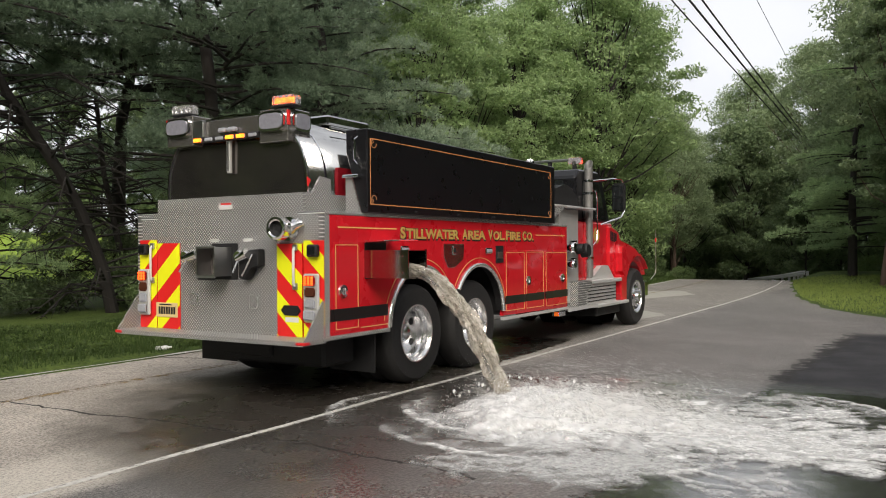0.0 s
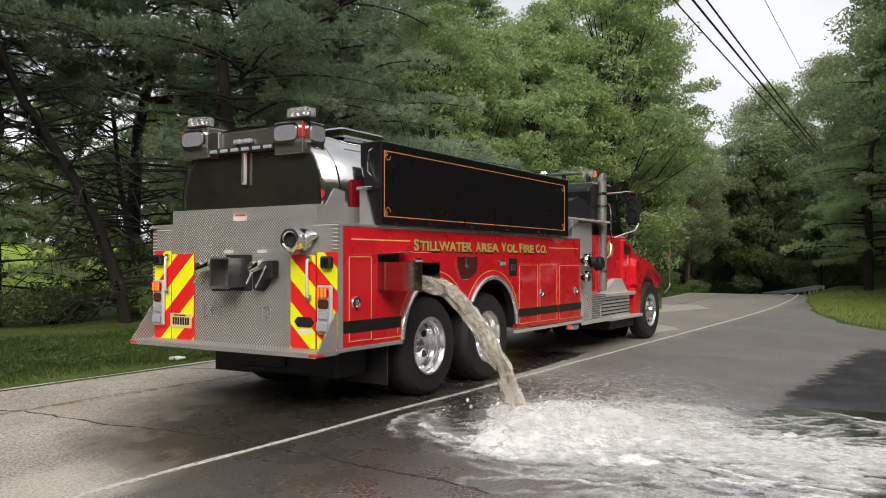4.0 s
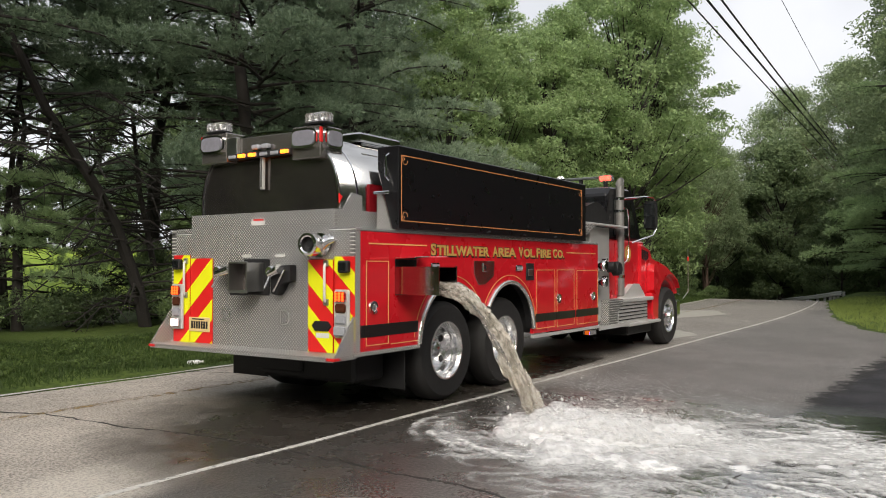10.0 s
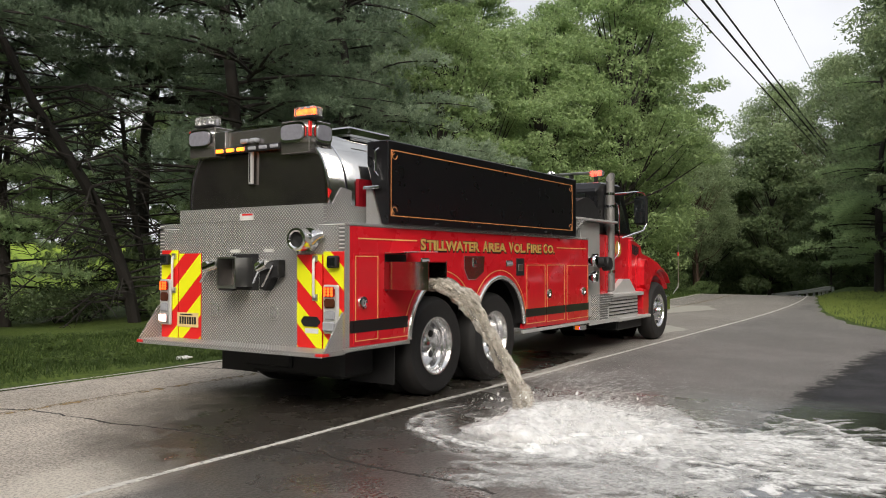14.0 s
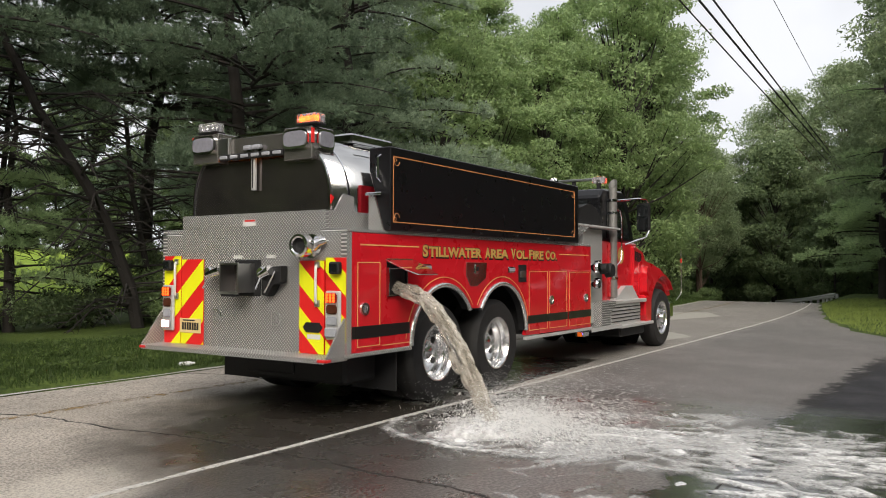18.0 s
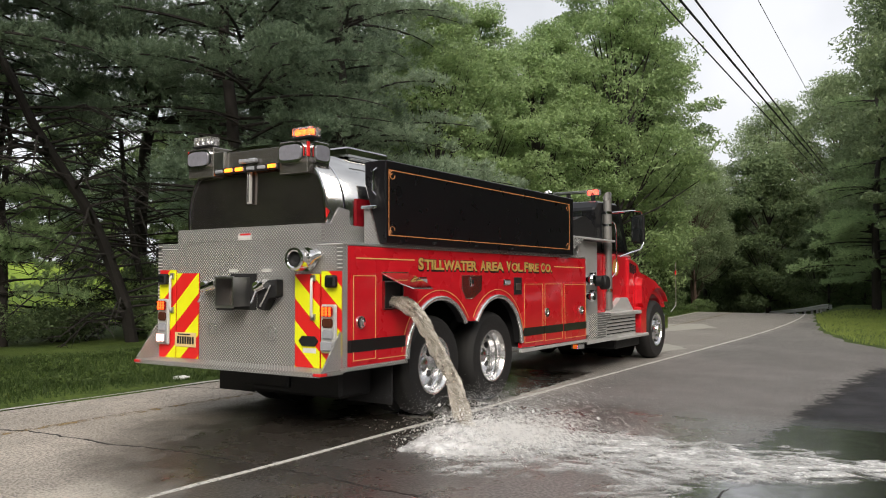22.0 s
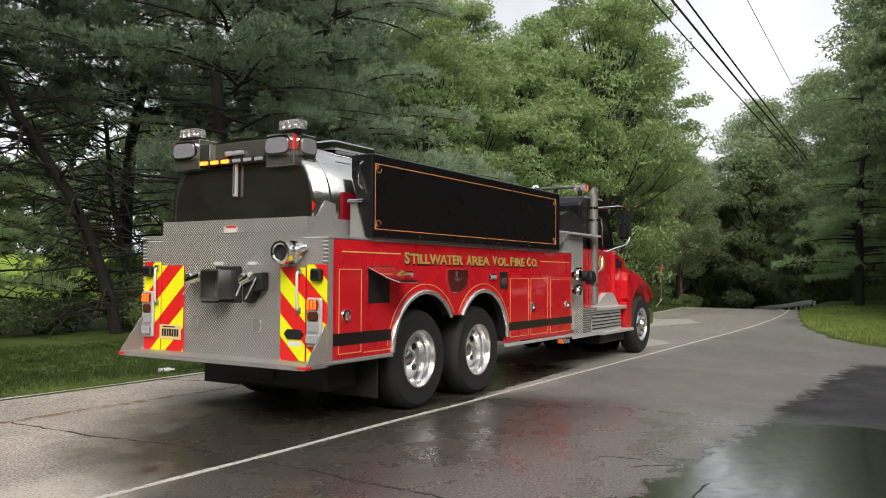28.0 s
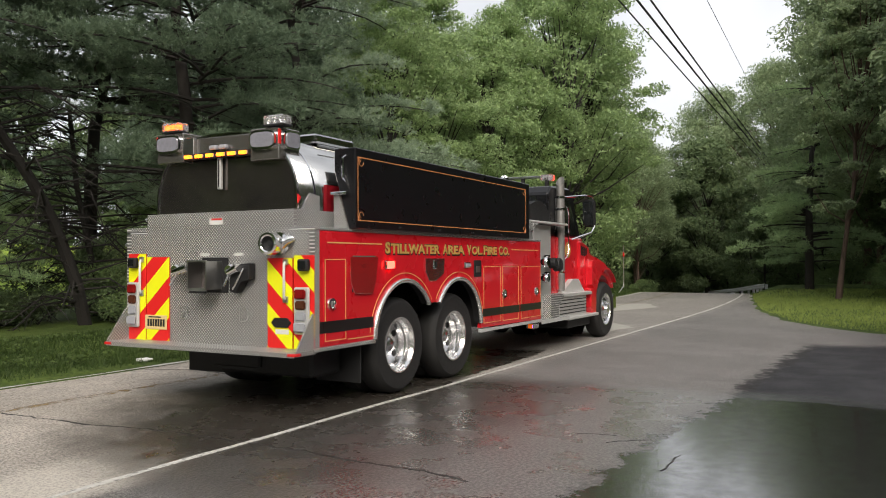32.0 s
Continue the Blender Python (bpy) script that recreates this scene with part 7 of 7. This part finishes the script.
DROPS = [droplet_mesh(i, r) for i, r in enumerate((0.004, 0.006, 0.008, 0.011))]
for i in range(110):
    o = new("water_drop", DROPS[i % 4])
    o.parent = splash
    rank = i / 110
    ang, sp, vz = rw.uniform(0, 6.28), rw.uniform(0.2, 1.3), rw.uniform(1.0, 2.3)
    life = 2 * vz / 9.8 + 0.05
    jx, jy = rw.gauss(0, 0.25), rw.gauss(-0.15, 0.35)

    def place(s, a, ang=ang, sp=sp, vz=vz, jx=jx, jy=jy):
        x0, y0 = landing(s)
        k = 1 + 0.3 * math.sin(s * 37)
        return pose(x0 + jx + math.cos(ang) * sp * k * a, y0 + jy + (math.sin(ang) * sp - 0.6) * k * a, 0.05 + vz * a - 4.9 * a * a - (0.14 if a > life * 0.96 else 0), 30 * math.sin(ang), 0, 0)
    WATER_ROWS.append((o, cycle_rows(life, rw.uniform(0.15, 0.5), rw.random() * life, place, lambda s, r=rank: r < ramp(s + 0.3, SPLASH) * 0.95 + 0.05 * (s < 25.2), pose(0.75, -2.3, -0.25), 3)))

LUMPS = [lump_mesh("foam_lump", 90 + i, 0.34, 0.085, SOFT_FOAM, 0.8) for i in range(6)]
MISTS = [lump_mesh("spray_mist", 190 + i, 0.38, 0.17, MIST, 0.5) for i in range(4)]
NL = 112
for i in range(NL):
    misty = i % 5 in (2, 4)
    o = new("spray_mist", MISTS[i // 2 % 4]) if misty else new("foam_lump", LUMPS[i % 6])
    o.parent = splash if misty else foam
    rank = (i * 0.618) % 1
    spread_x, turn, reach = rw.gauss(0, 0.30), rw.uniform(0, 360), rw.uniform(0.5, 2.2) if misty else rw.uniform(0.9, 2.9)
    life = rw.uniform(0.45, 0.9) if misty else rw.uniform(0.9, 1.4)

    def place(s, a, spread_x=spread_x, turn=turn, reach=reach, life=life, misty=misty):
        x0, y0 = landing(s)
        q = a / life
        k = 0.55 + 0.45 * ramp(s, FLOW) if s < 17 else 0.62
        up = -0.02 + 0.02 * math.sin(9 * q) - (0.22 if misty else 0.115) * q ** 1.4 - (0.10 * (1 - q * 6) if q < 0.166 else 0) - 0.10 * max(0.0, min(1.0, (s + a - 23.5) / 0.5)) - (0.065 if s > 17 else 0.0)
        return pose(x0 - 0.02 + spread_x * (0.5 + q), y0 + 0.10 - reach * k * q, up, 0, 0, turn + 60 * q)
    WATER_ROWS.append((o, cycle_rows(life, 0.03, rw.random() * life, place, lambda s, r=rank: r < ramp(s + 0.5, SPLASH) * 1.05 - 0.08, pose(0.75, -2.6, -0.4), 6)))

SHEETS = ([lace_mesh(100 + i, 0.95, 1.9, 0.42, DENSE_FILM, 3.4, 1.9) for i in range(4)] + [lace_mesh(110 + i, 1.1, 1.9, 0.50, FILM, 3.8, 2.0) for i in range(4)]
          + [lace_mesh(120 + i, 1.9, 1.0, 0.50, FILM, 2.0, 3.9) for i in range(4)])
NP = 58
SHEET_DENSE = ((0, 0.85), (3, 0.7), (14, 0.6), (16, 0.4), (17, 0.25), (20.5, 0.2), (21.5, 0.2), (22.2, 0.1), (22.8, 0.0), (32, 0.0))
SHEET_THIN = ((0, 1.0), (4, 0.85), (14, 0.8), (16, 0.7), (18, 0.65), (20.5, 0.65), (21.5, 0.55), (22.2, 0.42), (22.9, 0.22), (23.5, 0.10), (24.2, 0.0), (32, 0.0))
for i in range(NP):
    dense = i % 3 == 0
    ang = max(-215, min(35, rw.gauss(-90, 14 if dense else 62)))
    o = new("foam_sheet", SHEETS[i % 4] if dense else SHEETS[(4 if abs(ang + 90) < 45 else 8) + i % 4])
    o.parent = foam
    rank = (i * 0.618) % 1
    far = (2.9 if abs(ang + 90) < 35 else 2.1 if abs(ang + 90) < 80 else 1.35) * rw.uniform(0.75, 1.12)
    life, z0 = rw.uniform(1.9, 2.9), rw.uniform(0.006, 0.012)

    def place(s, a, ang=ang, far=far, life=life, z0=z0):
        x0, y0 = landing(s)
        q = a / life
        k = ramp(s, ((0, 1.0), (14, 1.0), (17, 0.95), (18, 0.92), (32, 0.92)))
        r = far * k * (1 - math.exp(-2.6 * q)) / 0.926
        z = z0 - 0.012 * q - (0.03 * (1 - q * 8) if q < 0.125 else 0) - (0.05 * (q - 0.9) * 10 if q > 0.9 else 0) - 0.030 * max(0.0, min(1.0, (s + a - 24.5) / 1.4))
        drift = -0.9 * q * abs(math.cos(radians(ang)))
        return pose(x0 + math.cos(radians(ang)) * r * (0.9 if s < 16 else 0.5) + (0 if s < 16 else 0.15), y0 + math.sin(radians(ang)) * r + drift, z, 0, 0, (ang + 90) * (1.0 if s < 16 else 0.55) + 20 * q)
    WATER_ROWS.append((o, cycle_rows(life, 0.05, rw.random() * life, place, lambda s, r=rank, d=dense: r < ramp(s, SHEET_DENSE if d else SHEET_THIN), pose(0.75, -2.8, -0.3), 6)))

def arc_mesh(seed, radius, half, wide):
    """A ragged curved wave front of foam, its middle at the origin, bowing towards +x."""
    na, nr = int(2 * half * radius / 0.022), int(wide / 0.018)
    v, f, cv = [], [], []
    for i in range(na + 1):
        a = -half + 2 * half * i / na
        wob = 0.10 * noise.noise((a * 5, seed, 0)) + 0.03 * noise.noise((a * 17, seed, 4))
        taper = max(0.0, 1 - (abs(a) / half) ** 2.2)
        for j in range(nr + 1):
            q = j / nr
            r = radius + wob + (q - 0.7) * wide
            rid = 1 - abs(noise.noise((a * 9, q * 2.2 + seed, 1))) * 2.2
            c = (0.45 * rid + 0.9 * math.exp(-((q - 0.8) / 0.13) ** 2)) * taper * min(1.0, q * 5) * min(1.0, (1 - q) * 9)
            c *= 0.7 + 0.8 * noise.noise((a * 6, seed + 8, q))
            v.append((r * math.cos(a) - radius, r * math.sin(a), 0.003 + 0.016 * max(0.0, min(1.0, c))))
            cv.append(max(0.0, min(1.0, c * 0.85)))
    for i in range(na):
        for j in range(nr):
            k = i * (nr + 1) + j
            if max(cv[k], cv[k + 1], cv[k + nr + 1], cv[k + nr + 2]) > 0.02:
                f.append((k, k + nr + 1, k + nr + 2, k + 1))
    me = raw_mesh("foam_arc", v, f, DENSE_FILM)
    for q in me.polygons:
        q.use_smooth = True
    return cover(me, cv)


ARCS = [arc_mesh(140 + i, r, 0.75, 0.30) for i, r in enumerate((1.1, 1.25, 1.4, 1.2))]
for i in range(13):
    o = new("foam_arc", ARCS[i % 4])
    o.parent = foam
    ang = -255 + 290 * ((i * 0.618) % 1)
    far = (1.9 if abs(ang + 100) < 60 else 1.45) * rw.uniform(0.85, 1.1)
    life, z0 = rw.uniform(1.6, 2.3), rw.uniform(0.008, 0.013)

    def place(s, a, ang=ang, far=far, life=life, z0=z0):
        x0, y0 = landing(s)
        q = a / life
        r = 0.5 + (far * (1.3 if s < 2.5 else 1.0) - 0.5) * (1 - math.exp(-2.2 * q)) / 0.89
        z = z0 - 0.010 * q - (0.03 * (1 - q * 6) if q < 0.166 else 0) - (0.03 * (q - 0.85) / 0.15 if q > 0.85 else 0)
        return pose(x0 + math.cos(radians(ang)) * r * 0.95, y0 + math.sin(radians(ang)) * r * 1.1 - 0.75 * q, z, 0, 0, ang)
    WATER_ROWS.append((o, cycle_rows(life, 0.05, rw.random() * life, place, lambda s, r=i / 22: r < ramp(s, ((0, 1.0), (13.5, 1.0), (15, 0.5), (17, 0.14), (21, 0.1), (22.5, 0.0), (32, 0.0))), pose(0.75, -2.8, -0.3), 6)))

SPRAYS = [spray_mesh(130 + i, 0.46, 0.46, 1100) for i in range(5)]
for i in range(30):
    o = tagged(new("water_spray", SPRAYS[i % 5]), "fine white spray flying off the jet", kind="stuff")
    o.parent = splash
    rank = (i * 0.618) % 1
    dx, reach, top, life = rw.gauss(0, 0.22), rw.uniform(0.5, 2.1), rw.uniform(0.0, 0.10), rw.uniform(0.35, 0.6)

    def place(s, a, dx=dx, reach=reach, top=top, life=life):
        x0, y0 = landing(s)
        q = a / life
        low = 0.15 * (1 - ramp(s + a, SPLASH))
        return pose(x0 + dx * (0.6 + q), y0 + 0.08 - reach * q * (1.0 if s < 16 else 0.75), -0.36 + (0.36 + top) * max(0.0, math.sin(math.pi * q)) ** 0.7 - low, 0, 0, 90 * i)
    WATER_ROWS.append((o, cycle_rows(life, 0.04, rw.random() * life, place, lambda s, r=rank: r < ramp(s + 0.3, SPLASH) * 1.1 - 0.1, pose(0.75, -2.6, -0.6), 5)))

# the last thread's small splash where it meets the road
FOOT_SPRAYS = [spray_mesh(150 + i, 0.20, 0.13, 300) for i in range(3)]
for i in range(6):
    o = tagged(new("water_spray", FOOT_SPRAYS[i % 3]), "fine white spray round the last thread of water", kind="stuff")
    o.parent = splash
    dx, dy, life = rw.gauss(0, 0.05), rw.gauss(0, 0.07), rw.uniform(0.22, 0.34)

    def place(s, a, dx=dx, dy=dy, life=life):
        x0, y0 = landing(s)
        q = a / life
        return pose(x0 + dx, y0 + dy, -0.13 + 0.135 * math.sin(math.pi * q) ** 0.6, 0, 0, 60 * i)
    WATER_ROWS.append((o, cycle_rows(life, 0.03, rw.random() * life, place, lambda s: 23.4 < s < 25.35, pose(0.75, -2.0, -0.5), 4)))

# ---- flashing lamps, chute and flap ----
def flash_rows(on, off, lit, seed, busy=0.45):
    """Rows of a lamp element that swings round to show or hide its glowing face; lit: its state at whole seconds."""
    r = random.Random(seed)
    seq = []
    for k in range(0, 32 * 4 + 1):
        t = k / 4
        if k % 4 == 0:
            st = bool(lit(int(round(t))))
        else:
            st = r.random() < busy
        seq.append((max(0.0, t - 0.09), st))
    rows, cur = [(0.0, on if seq[0][1] else off)], seq[0][1]
    for t, st in seq[1:]:
        if st != cur:
            a, b = (off, on) if st else (on, off)
            qa, qb = a.to_quaternion(), b.to_quaternion()
            for i, s in enumerate((0.0, 0.34, 0.67, 1.0)):
                half = qa.slerp(qb, s).to_matrix().to_4x4()
                half.translation = a.translation.lerp(b.translation, s)
                if frame(t + i / 30) > frame(rows[-1][0]):
                    rows.append((t + i / 30, half))
            cur = st
    if rows[-1][0] < 32:
        rows.append((32.0, on if cur else off))
    return rows


def turned(at, deg, axis="z"):
    return pose(*at, 0, 0, deg) if axis == "z" else pose(*at, deg, 0, 0)


LIT_L = (2, 7, 8, 12, 20, 23, 24, 25, 29, 32)
LIT_R = (0, 1, 8, 12, 13, 14, 17, 18, 22, 25, 29)
LIT_CAB = (3, 9, 10, 11, 14, 20, 21, 22, 25, 31)
LIT_STROBE = (1, 2, 6, 9, 10, 13, 14, 17, 18, 21, 22, 25)
LIT_SIDE = (17, 20, 21, 24, 25, 32)
LIT_AMBER = {0: "034", 1: "125", 2: "012", 3: "345", 7: "012345", 8: "125", 9: "125", 10: "125", 13: "034", 14: "012", 19: "012", 20: "125", 21: "125",
             22: "125", 25: "012", 28: "012", 29: "345", 30: "012", 31: "034", 32: "012345"}


def motions():
    for ob, rows in WATER_ROWS:
        walk(ob, rows)
    for (ob, at), lit, sd in zip(beacons, (LIT_L, LIT_R), (1, 2)):
        walk(ob, flash_rows(pose(*at), pose(at[0] + 0.04, at[1] + (0.04 if at[1] > 0 else 0.06), at[2] - 0.01, 0, 179, 0), lambda t, q=lit: t in q, sd))
    for i, (ob, m) in enumerate(amber_cells):
        at = tuple(m.translation)
        walk(ob, flash_rows(turned(at, 0), turned(at, 179), lambda t, k=str(i): k in LIT_AMBER.get(t, ""), 10 + i, 0.5))
    walk(cab_rotor, flash_rows(turned(CAB_FLASH, 0), turned(CAB_FLASH, 179), lambda t: t in LIT_CAB, 31))
    walk(strobe_rotor, flash_rows(turned((-0.056, 1.115, 0.825), 0), turned((-0.056, 1.115, 0.825), 179), lambda t: t in LIT_STROBE, 32))
    walk(right_rotor, flash_rows(turned((-0.056, -1.125, 0.83), 0), turned((-0.056, -1.125, 0.83), 179), lambda t: t == 30, 35, 0.0))
    for el, at in brake_lamps:
        walk(el, [(t, pose(*at, 0, 0, a)) for t, a in ((0, 0), (30.1, 0), (30.14, 60), (30.18, 120), (30.22, 180), (32, 180))])
    at = side_lamps[0][1]
    walk(side_rotor, flash_rows(turned(at, 0), turned(at, 179), lambda t: t in LIT_SIDE, 33, 0.2))
    walk(blue_rotor, flash_rows(turned((5.28, -1.155, 0.455), 0), turned((5.28, -1.155, 0.455), 179), lambda t: t in (17, 20, 21, 24, 25), 34, 0.2))
    cx, cy, cz = chute_pose
    walk(side_chute, [(t, pose(cx, cy + d, cz)) for t, d in ((0, 0.0), (14.7, 0.0), (15.5, 0.09), (16.5, 0.24), (17.1, 0.38), (17.6, 0.47), (27.6, 0.47), (28.1, 0.54), (32, 0.54))])
    fx, fy, fz = flap_at
    walk(flap, [(t, pose(fx, fy, fz, a)) for t, a in ((0, -92), (15, -92), (16.5, -84), (17.4, -72), (18.2, -62), (18.5, -45), (18.8, -28), (19.5, -26), (20.0, -29), (20.5, -54),
                                                      (21, -66), (22, -66), (25, -68), (28.0, -66), (28.2, -52), (28.4, -40), (28.6, -31), (28.8, -18), (28.9, -12), (29.0, -8), (29.15, 0), (32, 0))])


motions()
